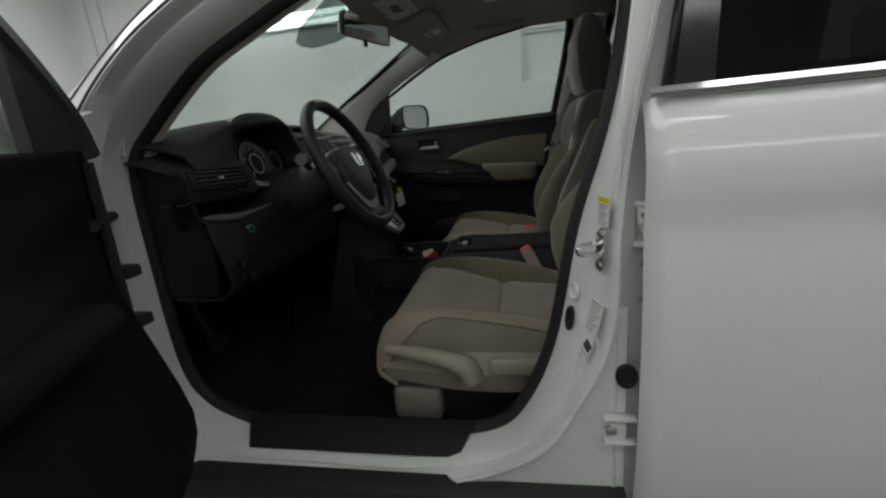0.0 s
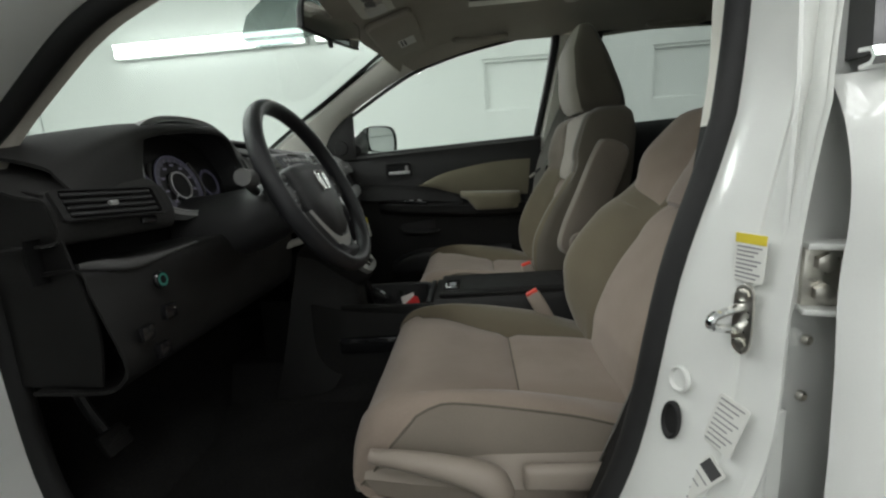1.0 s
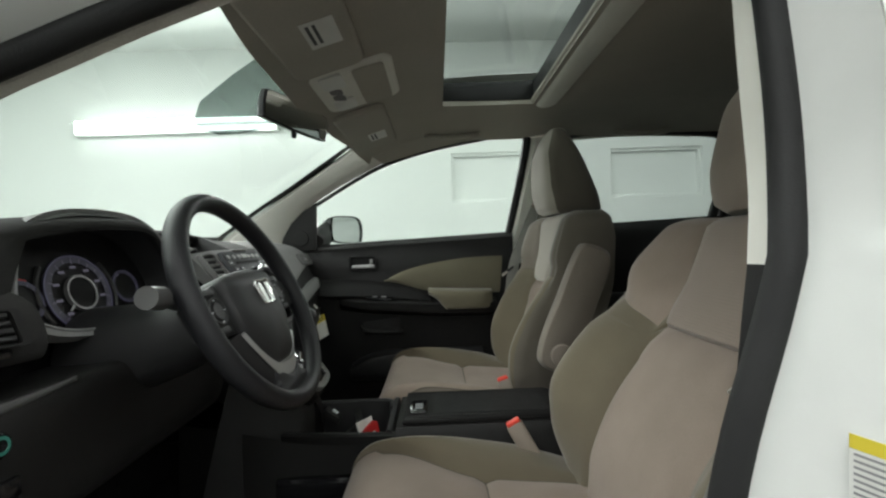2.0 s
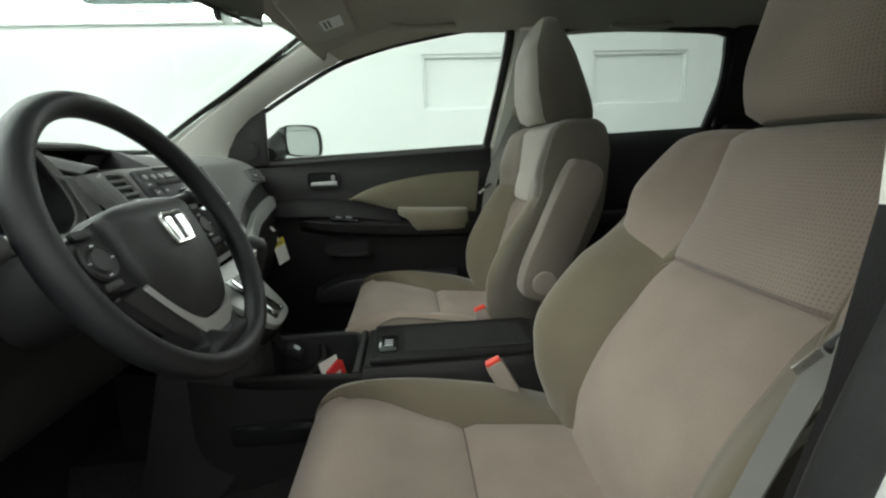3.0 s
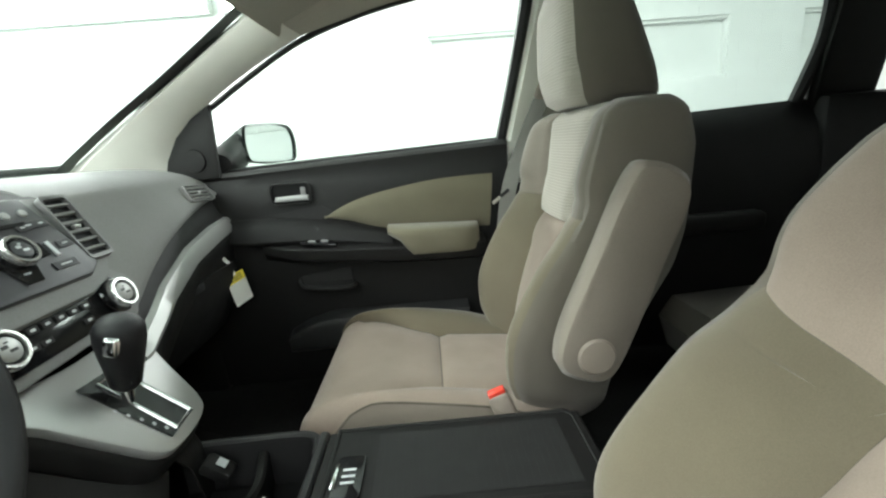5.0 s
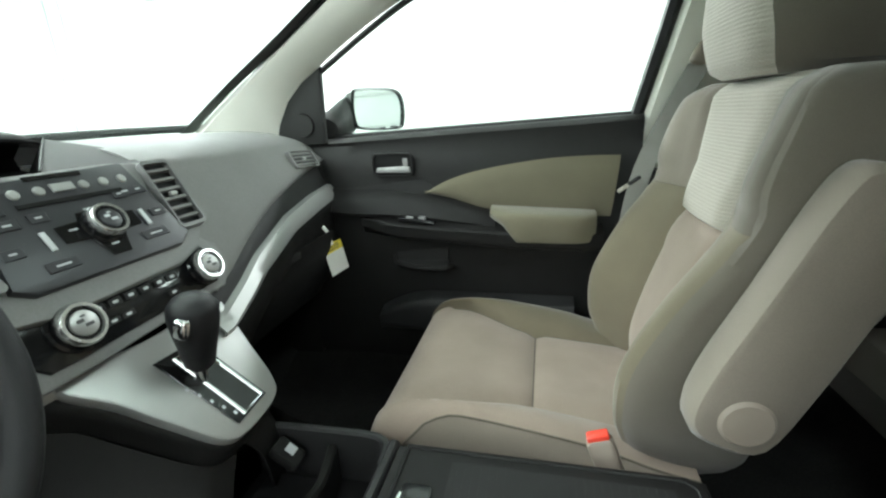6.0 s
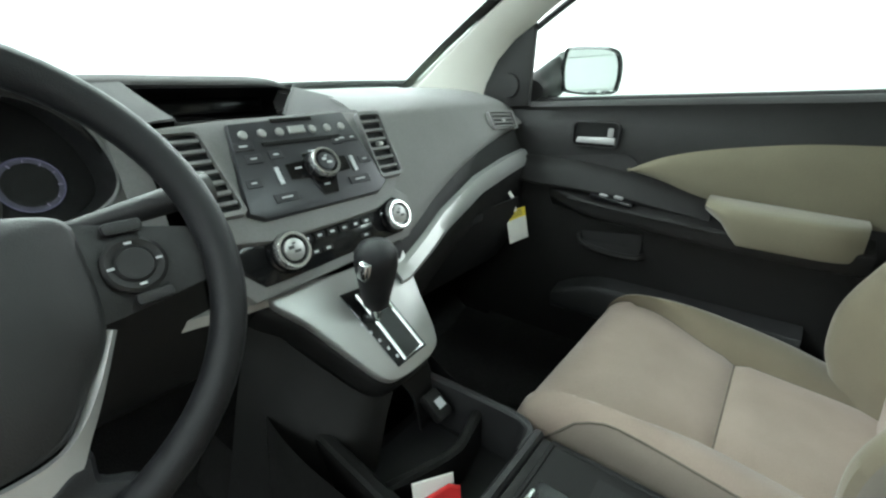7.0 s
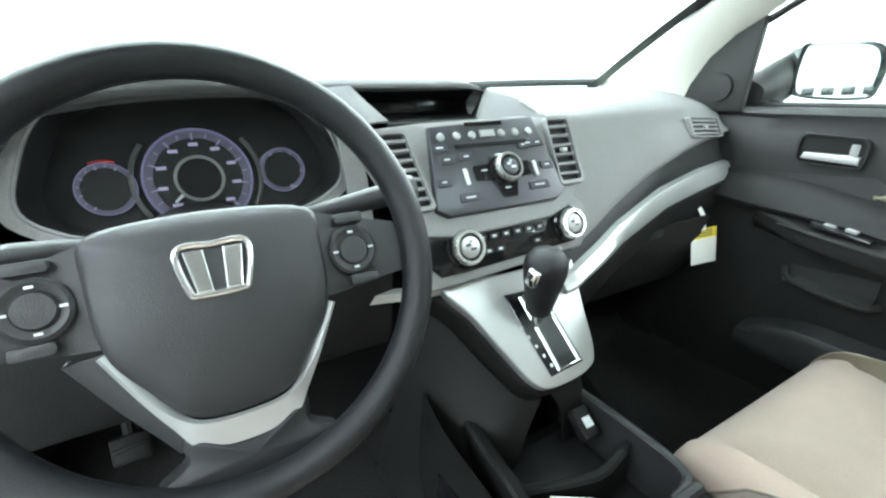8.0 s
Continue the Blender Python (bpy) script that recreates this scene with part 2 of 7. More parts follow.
DASH_FACE = mat("light_grey_dash_face", (0.25, 0.249, 0.247), 0.6, spec=0.25, bump=0.3, bump_size=700, grain=0.05, grain_size=300, stain=0.05, stain_size=8)

# ---- building tools ----
ORIGIN = {}


def thing(name, base, label, category, group="", kind=""):
    ob = new(name)
    ob.empty_display_size = 0.05
    ob.location = base
    ORIGIN[ob] = Vector(base)
    return tagged(ob, label, category, group, kind)


def part(name, bm, material, parent, label="", smooth=True):
    """Links a bmesh, given in world metres, as one mesh under a thing or a part."""
    me = bpy.data.meshes.new(name)
    o = ORIGIN[parent] if parent else Vector((0, 0, 0))
    bmesh.ops.transform(bm, matrix=Matrix.Translation(-o), verts=bm.verts)
    bmesh.ops.recalc_face_normals(bm, faces=bm.faces)
    bm.to_mesh(me)
    bm.free()
    if smooth:
        for p in me.polygons:
            p.use_smooth = True
        me.set_sharp_from_angle(angle=radians(38))
    me.materials.append(material)
    ob = new(name, me)
    ob.parent = parent
    ORIGIN[ob] = o
    return tagged(ob, label)


def structure(name, bm, material, label, category, smooth=False, kind="structure"):
    ob = part(name, bm, material, None, label, smooth)
    return tagged(ob, label, category, "", kind)


def spline(pts, n, closed=False):
    """n points on a smooth curve through pts (tuples of any length)."""
    P = np.array(pts, float)
    k = len(P)
    m = k if closed else k - 1
    out = []
    for s in np.linspace(0, m, n, endpoint=not closed):
        i = min(int(s), m - 1)
        f = s - i
        if closed:
            a, b, c, d = (P[(i + q) % k] for q in (-1, 0, 1, 2))
        else:
            b, c = P[i], P[i + 1]
            a = P[i - 1] if i else 2 * b - c
            d = P[i + 2] if i + 2 < k else 2 * c - b
        out.append(0.5 * (2 * b + (c - a) * f + (2 * a - 5 * b + 4 * c - d) * f * f + (3 * b - a - 3 * c + d) * f ** 3))
    return [tuple(float(v) for v in p) for p in out]


def sheet(P, closed_u=False, closed_v=False, cap=False, bm=None):
    """A surface over a grid of points P[u][v]."""
    bm = bm or bmesh.new()
    V = [[bm.verts.new(p) for p in row] for row in P]
    nu, nv = len(V), len(V[0])
    for i in range(nu if closed_u else nu - 1):
        for j in range(nv if closed_v else nv - 1):
            q = [V[i][j], V[(i + 1) % nu][j], V[(i + 1) % nu][(j + 1) % nv], V[i][(j + 1) % nv]]
            try:
                bm.faces.new(q)
            except ValueError:
                pass
    if cap:
        for row in (V[0], V[-1]):
            try:
                bm.faces.new(row)
            except ValueError:
                pass
    return bm


def thick(bm, t):
    """Gives a sheet a thickness of t."""
    bmesh.ops.recalc_face_normals(bm, faces=bm.faces)
    bmesh.ops.solidify(bm, geom=list(bm.faces), thickness=t)
    return bm


def rbox(c, s, bevel=0.005, seg=2, rot=(0, 0, 0), bm=None):
    """A box of size s at c with rounded edges, turned by rot degrees."""
    b2 = bmesh.new()
    bmesh.ops.create_cube(b2, size=1)
    bmesh.ops.scale(b2, vec=s, verts=b2.verts)
    if bevel:
        bmesh.ops.bevel(b2, geom=list(b2.edges), offset=min(bevel, min(s) * 0.45), segments=seg, affect="EDGES", profile=0.5)
    bmesh.ops.transform(b2, matrix=pose(*c, *rot), verts=b2.verts)
    return join(bm, b2)


def join(bm, b2):
    if bm is None:
        return b2
    me = bpy.data.meshes.new("tmp")
    b2.to_mesh(me)
    b2.free()
    bm.from_mesh(me)
    bpy.data.meshes.remove(me)
    return bm


def prism(outline, m, depth, bevel=0.0, seg=2, bm=None):
    """A plate: the outline (x, y) in the plane of m, depth along its z, with bevelled rims."""
    b2 = bmesh.new()
    f = b2.faces.new([b2.verts.new((x, y, 0)) for x, y in outline])
    ex = bmesh.ops.extrude_face_region(b2, geom=[f])
    bmesh.ops.translate(b2, vec=(0, 0, depth), verts=[v for v in ex["geom"] if isinstance(v, bmesh.types.BMVert)])
    if bevel:
        rims = [e for e in b2.edges if abs(e.verts[0].co.z - e.verts[1].co.z) < 1e-9]
        bmesh.ops.bevel(b2, geom=rims, offset=bevel, segments=seg, affect="EDGES", profile=0.5)
    bmesh.ops.transform(b2, matrix=m, verts=b2.verts)
    return join(bm, b2)


def tube(pts, r, n=10, closed=False, flat=1.0, bm=None, steps=0):
    """A round bar along pts; r may be a list; flat squashes it along the world's z side."""
    if steps:
        pts = spline(pts, steps, closed)
    k = len(pts)
    rs = r if isinstance(r, (list, tuple)) else [r] * k
    if len(rs) != k:
        rs = np.interp(np.linspace(0, 1, k), np.linspace(0, 1, len(rs)), rs)
    rows, side = [], None
    V = [Vector(p) for p in pts]
    for i, p in enumerate(V):
        a = V[(i - 1) % k] if closed or i else p
        b = V[(i + 1) % k] if closed or i < k - 1 else p
        d = (b - a).normalized()
        if side is None:
            side = d.orthogonal().normalized()
        side = (side - d * side.dot(d)).normalized()
        up = d.cross(side)
        rows.append([p + (side * math.cos(q) + up * math.sin(q) * flat) * rs[i] for q in np.linspace(0, 2 * math.pi, n, endpoint=False)])
    if closed:  # untwist
        return sheet(rows, closed_u=True, closed_v=True, bm=bm)
    return sheet(rows, closed_v=True, cap=True, bm=bm)


def lathe(profile, m, n=24, bm=None, cap=True):
    """A turned shape: profile of (radius, height) about the z of m."""
    rows = [[m @ Vector((r * math.cos(q), r * math.sin(q), h)) for q in np.linspace(0, 2 * math.pi, n, endpoint=False)] for r, h in profile]
    return sheet(rows, closed_v=True, cap=cap, bm=bm)


def ribbon(pts, normals, w, t, bm=None):
    """A strap of width w and thickness t along pts; normals give the way its flat side faces."""
    rows = []
    V = [Vector(p) for p in pts]
    for i, p in enumerate(V):
        d = (V[min(i + 1, len(V) - 1)] - V[max(i - 1, 0)]).normalized()
        nn = Vector(normals[min(i, len(normals) - 1)]).normalized()
        s = d.cross(nn).normalized()
        rows.append([p + s * w / 2 + nn * t / 2, p - s * w / 2 + nn * t / 2, p - s * w / 2 - nn * t / 2, p + s * w / 2 - nn * t / 2])
    return sheet(rows, closed_v=True, cap=True, bm=bm)


def frame_axes(o, x, n):
    """A pose at o with its x along x and its z along n."""
    z = Vector(n).normalized()
    x = (Vector(x) - z * Vector(x).dot(z)).normalized()
    y = z.cross(x)
    m = Matrix((x, y, z)).transposed().to_4x4()
    m.translation = o
    return m


def lerp_rows(stations, n):
    """Smooth rows between stations, each a list of points."""
    A = np.array(stations, float)
    k = A.shape[0]
    flat = spline([tuple(a.ravel()) for a in A], n)
    return [[tuple(q) for q in np.array(f).reshape(A.shape[1], A.shape[2])] for f in flat]


def rounded(w, h, r, n=4):
    """A rounded rectangle outline about the origin."""
    out = []
    for cx, cy, a in ((w / 2 - r, h / 2 - r, 0), (-w / 2 + r, h / 2 - r, 90), (-w / 2 + r, -h / 2 + r, 180), (w / 2 - r, -h / 2 + r, 270)):
        for q in range(n + 1):
            t = radians(a + 90 * q / n)
            out.append((cx + r * math.cos(t), cy + r * math.sin(t)))
    return out

# ---- the garage ----
def slab(x0, x1, y0, y1, z0, z1, bm=None):
    return rbox(((x0 + x1) / 2, (y0 + y1) / 2, (z0 + z1) / 2), (x1 - x0, y1 - y0, z1 - z0), 0, bm=bm)


def build_room():
    structure("floor", slab(FRONT_X - 0.2, REAR_X + 0.2, LEFT_Y - 0.2, WALL_Y + 0.3, -0.15, 0.0), FLOOR, "smooth grey concrete garage floor with faint stains", "floor")
    structure("ceiling", slab(FRONT_X - 0.2, REAR_X + 0.2, LEFT_Y - 0.2, WALL_Y + 0.3, CEIL_Z, CEIL_Z + 0.15), CEILING, "plain off-white garage ceiling", "ceiling")
    structure("wall_north", slab(FRONT_X - 0.2, FRONT_X, LEFT_Y, WALL_Y, 0.0, CEIL_Z), WALL, "plain white painted garage wall", "wall")
    structure("wall_west", slab(FRONT_X - 0.2, REAR_X + 0.2, LEFT_Y - 0.2, LEFT_Y, 0.0, CEIL_Z), WALL, "plain white painted garage wall", "wall")
    structure("wall_south", slab(REAR_X, REAR_X + 0.2, LEFT_Y, WALL_Y, 0.0, CEIL_Z), WALL, "plain white painted garage wall", "wall")
    # the wall beside the passenger side has a row of framed sunken panels
    z0, z1 = 1.53, 2.075
    bays = [(0.0, 1.03), (1.77, 2.80), (3.50, 4.53)]
    bm = slab(FRONT_X - 0.2, REAR_X + 0.2, WALL_Y + 0.07, WALL_Y + 0.3, 0.0, CEIL_Z)
    slab(FRONT_X - 0.2, REAR_X + 0.2, WALL_Y, WALL_Y + 0.07, 0.0, z0, bm)
    slab(FRONT_X - 0.2, REAR_X + 0.2, WALL_Y, WALL_Y + 0.07, z1, CEIL_Z, bm)
    edge = FRONT_X - 0.2
    for a, b in bays:
        slab(edge, a, WALL_Y, WALL_Y + 0.07, z0, z1, bm)
        edge = b
    slab(edge, REAR_X + 0.2, WALL_Y, WALL_Y + 0.07, z0, z1, bm)
    wall = structure("wall_east", bm, WALL, "white painted block wall with sunken framed panels", "wall")
    for a, b in bays:
        f = bmesh.new()
        for bx in ((a, b, z0, z0 + 0.035), (a, b, z1 - 0.03, z1), (a, a + 0.03, z0 + 0.035, z1 - 0.03), (b - 0.03, b, z0 + 0.035, z1 - 0.03)):
            rbox(((bx[0] + bx[1]) / 2, WALL_Y + 0.045, (bx[2] + bx[3]) / 2), (bx[1] - bx[0], 0.046, bx[3] - bx[2]), 0.004, bm=f)
        part("panel_frame", f, WALL, wall, "white moulded panel frame")
    wall_blocks(wall)


def wall_blocks(wall):
    """Painted blocks, a little proud of the joints, on the stretch of wall behind the car's side windows."""
    rise, run = 0.1815, 0.40
    data = {}
    for k in range(-2, 6):
        z = 2.075 - rise * k
        x = -0.9 + (0.2 if k % 2 else 0.0)
        while x < 4.6:
            x1 = x + run
            if 0 <= k <= 2:  # the courses beside the sunken panels
                gap = [(a - 0.012, b + 0.012) for a, b in ((0.0, 1.03), (1.77, 2.80), (3.50, 4.53)) if x < b and x1 > a]
            else:
                gap = []
            a, b = x, x1
            for g0, g1 in gap:
                if a < g0:
                    b = min(b, g0)
                elif b > g1:
                    a = max(a, g1)
                else:
                    a = b
            if b - a > 0.06:
                w = round(b - a, 3)
                if w not in data:
                    bm = rbox((0, 0, 0), (w - 0.003, 0.006, rise - 0.005), 0.0015, 1)
                    data[w] = bpy.data.meshes.new("block")
                    bm.to_mesh(data[w])
                    data[w].materials.append(BLOCK)
                ob = new("block", data[w])
                ob.matrix_world = pose((a + b) / 2, WALL_Y + 0.0008, z - rise / 2)
                ob.parent = wall
            x = x1


def tube_lamp(name, x0, x1, y, z, along="x", face=(0, -1, 0)):
    """A long batten: white back tray, end caps and two bare tubes."""
    cx = (x0 + x1) / 2
    t = thing(name, (cx, y, z), "long white batten lamp with two lit fluorescent tubes", "lamp", "tube lamps")
    n = Vector(face)
    if along == "x":
        part("tray", rbox(Vector((cx, y, z)) - n * 0.0, (x1 - x0, 0.05, 0.17), 0.01), CEILING, t)
        for dz in (-0.045, 0.045):
            part("tube", tube([(x0 + 0.03, y + n.y * 0.05, z + dz), (x1 - 0.03, y + n.y * 0.05, z + dz)], 0.026, 12), TUBE, t, "glowing white tube")
        for x in (x0 + 0.012, x1 - 0.012):
            part("end_cap", rbox((x, y + n.y * 0.05, z), (0.024, 0.05, 0.15), 0.006), CEILING, t)
    elif along == "ceiling":
        part("tray", rbox((cx, y, z), (x1 - x0, 0.3, 0.05), 0.01), CEILING, t)
        for dy in (-0.075, 0.075):
            part("tube", tube([(x0 + 0.03, y + dy, z - 0.05), (x1 - 0.03, y + dy, z - 0.05)], 0.026, 12), TUBE, t, "glowing white tube")
    else:
        part("tray", rbox((y, cx, z), (0.3, x1 - x0, 0.05), 0.01), CEILING, t)
        for dx in (-0.075, 0.075):
            part("tube", tube([(y + dx, x0 + 0.03, z - 0.05), (y + dx, x1 - 0.03, z - 0.05)], 0.026, 12), TUBE, t, "glowing white tube")
    return t


def garage_door():
    """Sectional door in the end wall with a row of small dark panes."""
    t = thing("garage_door", (REAR_X - 0.05, 0.4, 0.0), "white sectional garage door with a row of panes", "door")
    for k in range(5):
        part("section", rbox((REAR_X - 0.03, 0.4, 0.28 + 0.52 * k), (0.05, 4.6, 0.51), 0.008), WALL, t)
    for k in range(20):
        y = -1.602 + 0.212 * k
        part("pane", rbox((REAR_X - 0.058, y, 1.505), (0.012, 0.140, 0.105), 0.004), GLOSS_BLACK, t, "dark window pane")


build_room()
garage_door()
for x0, x1 in ((-4.05, -1.86), (-1.78, -0.6)):
    tube_lamp("tube_lamp", x0, x1, WALL_Y - 0.03, 2.465)
for x0, x1 in ((-3.8, -1.6), (-1.5, 0.7), (0.8, 3.0)):
    tube_lamp("tube_lamp", x0, x1, LEFT_Y + 0.03, 2.44, face=(0, 1, 0))
# unseen battens added over the driver's side to carry the fill light there
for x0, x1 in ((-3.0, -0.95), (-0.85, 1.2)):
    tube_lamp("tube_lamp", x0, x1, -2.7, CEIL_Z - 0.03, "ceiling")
# more added ceiling battens, out of view, below the other two fills
for x in (-4.3, -3.3, -2.3, 1.2, 2.0):
    tube_lamp("tube_lamp", -2.1, 2.1, x, CEIL_Z - 0.03, "y")


def wall_cable(x):
    t = part("wall_cable", tube([(x, WALL_Y - 0.012, 3.28), (x + 0.01, WALL_Y - 0.012, 2.2), (x - 0.01, WALL_Y - 0.012, 0.35)], 0.011, 8, steps=14), GREY_CABLE, None)
    tagged(t, "thin grey cable running down the white wall", "cable", "wall cables")


wall_cable(-5.35)
wall_cable(-5.16)

# ---- the car's white shell ----
def side_y(z, y0):
    return y0 - 0.31 * max(0.0, z - 1.08)


INNER = [(-0.848, 1.06), (-0.790, 1.150), (-0.685, 1.228), (-0.56, 1.295), (-0.45, 1.35), (-0.25, 1.435), (0.0, 1.487), (0.115, 1.497), (0.150, 1.45), (0.124, 1.23), (0.083, 1.05),
         (0.041, 0.907), (0.0, 0.696), (-0.055, 0.565), (-0.12, 0.505), (-0.25, 0.487), (-0.50, 0.487), (-0.68, 0.489), (-0.790, 0.506), (-0.846, 0.600), (-0.856, 0.849)]
OUTER = [(-0.815, 1.08), (-0.785, 1.17), (-0.70, 1.265), (-0.585, 1.34), (-0.475, 1.40), (-0.26, 1.485), (0.0, 1.54), (0.15, 1.545), (0.178, 1.45), (0.142, 1.23), (0.106, 1.08),
         (0.091, 0.92), (0.084, 0.76), (0.040, 0.645), (-0.045, 0.525), (-0.25, 0.450), (-0.5, 0.45), (-0.70, 0.455), (-0.80, 0.50), (-0.865, 0.64), (-0.86, 0.86)]


def inset(x):
    """How far the front of the door opening steps in towards the cabin."""
    f = min(max((-0.60 - x) / 0.22, 0.0), 1.0)
    return 0.05 * f * f * (3 - 2 * f)


def build_shell():
    car = thing("car_body", (0.2, 0, 0), "white compact sport utility car with its driver door open", "car")
    # door opening of the driver's side: white jamb between the outer lip and the rubber seal
    a, b = spline(INNER, 126, True), spline(OUTER, 126, True)
    rows = []
    for f, dy in ((0.0, 0.0), (0.06, 0.022), (0.2, 0.045), (0.40, 0.066), (0.60, 0.0775), (0.70, 0.078), (0.76, 0.084), (0.81, 0.098), (0.87, 0.105), (0.94, 0.112), (1.0, 0.11)):
        row = []
        for (x0, z0), (x1, z1) in zip(a, b):
            x, z = x0 + (x1 - x0) * f, z0 + (z1 - z0) * f
            row.append((x, -(side_y(z, 0.75 + dy - inset(x) * (1 - f))), z))
        rows.append(row)
    rows.append([(x * 1.0, -(side_y(z, 0.80)), z) for x, z in b])
    back = [[(x, y, z) for x, y in ((0.088, -0.850), (0.100, -0.838), (0.14, -0.824), (0.24, -0.815))] for z in np.linspace(0.44, 1.10, 8)]
    back += [[(x + 0.16 * (z - 1.1), y + 0.31 * (z - 1.1), z) for x, y in ((0.088, -0.850), (0.100, -0.838), (0.14, -0.824), (0.24, -0.815))] for z in np.linspace(1.16, 1.52, 6)]
    part("rear_shut_face", thick(sheet(back), 0.003), WHITE_JAMB, car, "white painted shut face")
    base = []
    for z in np.linspace(0.445, 0.80, 16):
        x0 = float(np.interp(z, [0.445, 0.50, 0.56, 0.645, 0.70, 0.76, 0.80], [-0.20, -0.10, -0.03, 0.034, 0.058, 0.078, 0.082]))
        base.append([(x0, -0.856, z), (x0 + (0.104 - x0) * 0.2, -0.850, z), (x0 + (0.104 - x0) * 0.7, -0.848, z), (0.104, -0.846, z)])
    part("pillar_base", thick(sheet(base), 0.003), WHITE_JAMB, car, "white painted pillar foot")
    part("door_jamb", thick(sheet(rows, closed_v=True), 0.004), WHITE_JAMB, car, "white painted door opening frame")
    seal = tube([(x, -side_y(z, 0.745 - inset(x)), z) for x, z in a], 0.016, 10, closed=True)
    part("door_seal", seal, RUBBER, car, "black rubber door seal")
    # inner trim of the front pillar and roof edge, seen inside the seal
    lip = []
    for k, (x, z) in enumerate(spline(INNER[:8], 40)):
        w = inset(x)
        lip.append([(x + 0.002, -side_y(z, 0.735 - w), z - 0.002), (x + 0.009, -side_y(z, 0.730 - w), z - 0.009), (x + 0.011, -side_y(z, 0.724 - w), z - 0.011), (x + 0.004, -side_y(z, 0.715 - w), z - 0.004)])
    # light pillar trim given the darker felt colour in place of shade
    part("pillar_edge_trim", thick(sheet(lip), 0.003), HEADLINER, car, "trim inside the door seal, greyed to stand for shade")
    # scuff plate on the sill
    pl = [[(x + 0.03 * (1 - f) * (x + 0.41) / -0.25, -0.812 + 0.067 * f, 0.466 + 0.034 * math.sin(f * 1.5) + 0.010 + 0.003) for f in (0, 0.12, 0.35, 0.7, 1.0)] for x in np.linspace(-0.66, -0.155, 14)]
    part("scuff_plate", thick(sheet(pl), 0.006), DASH_LOW, car, "black plastic sill plate")
    # outer sill and black rocker below it
    sill = [[(x, y, z) for y, z in ((-0.82, 0.440), (-0.850, 0.436), (-0.858, 0.42), (-0.855, 0.405), (-0.84, 0.395))] for x in np.linspace(-0.88, 1.02, 20)]
    part("sill", thick(sheet(sill), 0.004), WHITE_CAR, car)
    rocker = [[(x, y, z) for y, z in ((-0.842, 0.466), (-0.862, 0.467), (-0.884, 0.458), (-0.893, 0.43), (-0.895, 0.34), (-0.87, 0.25), (-0.80, 0.22))] for x in np.linspace(-0.95, 0.105, 20)]
    tail = [[(x, y, z) for y, z in ((-0.845, 0.43), (-0.893, 0.42), (-0.895, 0.34), (-0.87, 0.25), (-0.80, 0.22))] for x in np.linspace(0.108, 1.05, 12)]
    part("rocker", thick(sheet(tail), 0.006), BLACK_PLASTIC, car, "black plastic rocker cladding")
    part("rocker", thick(sheet(rocker), 0.006), BLACK_PLASTIC, car, "black plastic rocker cladding")
    # outer skin of the front pillar and roof rail, above the opening
    rail = []
    for (x, z), (xr, zr) in zip(spline(OUTER[:9], 40), spline([(-0.98, 1.135), (-0.87, 1.23), (-0.76, 1.325), (-0.65, 1.405), (-0.53, 1.475), (-0.28, 1.55), (0.0, 1.59), (0.15, 1.60), (0.3, 1.605)], 40)):
        y0, y1 = -side_y(z, 0.86), -side_y(zr, 0.79)
        rail.append([(x, y0, z), ((x * 2 + xr) / 3, y0 * 0.68 + y1 * 0.32 - 0.006, (2 * z + zr) / 3), ((x + 2 * xr) / 3, y0 * 0.32 + y1 * 0.68 - 0.004, (z + 2 * zr) / 3 + 0.003), (xr, y1, zr)])
    part("roof_rail", thick(sheet(rail), 0.003), WHITE_CAR, car, "white painted roof rail and pillar")
    # thin black bars draw the shadow lines of the rail's step
    for f, r in ((0.06, 0.0035), (0.62, 0.0025)):
        shadow_path = [tuple(Vector(p[0]).lerp(Vector(p[1]), f * 3) if f < 0.33 else Vector(p[1]).lerp(Vector(p[2]), f * 3 - 1)) for p in rail]
        part("rail_shadow_line", tube(shadow_path, r, 6), RUBBER, car, "thin dark line drawn for the shadow at the rail's step")
    # roof skin with the opening of the sunroof left free
    def roof_z(x, y):
        return 1.655 - 0.05 * ((x - 0.4) / 1.1) ** 2 - 0.12 * (abs(y) / 0.68) ** 3
    xs = [-0.53, -0.35, -0.19, 0.0, 0.27, 0.6, 1.0, 1.4, 1.9]
    ys = [-0.66, -0.5, -0.32, 0.0, 0.32, 0.5, 0.66]
    bm = bmesh.new()
    V = {(i, j): bm.verts.new((x - 0.10 * (1 - (y / 0.7) ** 2) * (x < -0.4), y, roof_z(x, y))) for i, x in enumerate(xs) for j, y in enumerate(ys)}
    for i in range(len(xs) - 1):
        for j in range(len(ys) - 1):
            if xs[i] >= -0.19 and xs[i + 1] <= 0.27 and ys[j] >= -0.321 and ys[j + 1] <= 0.321:
                continue
            bm.faces.new([V[i, j], V[i + 1, j], V[i + 1, j + 1], V[i, j + 1]])
    part("roof", thick(bm, 0.004), WHITE_CAR, car)
    part("sunroof_glass", thick(sheet([[(x, y, roof_z(x, y) - 0.040) for y in np.linspace(-0.32, 0.32, 5)] for x in (-0.19, 0.0, 0.27)]), 0.004), pane("sunroof_glass", (0.72, 0.76, 0.74)), car, "tinted glass sunroof")
    # windscreen
    ws = []
    for f in np.linspace(0, 1, 9):
        row = []
        for y in np.linspace(-1, 1, 13):
            w = 0.70 - 0.05 * f
            x0, x1 = -1.24 + 0.17 * abs(y) ** 2.2, -0.55 + 0.065 * abs(y) ** 2
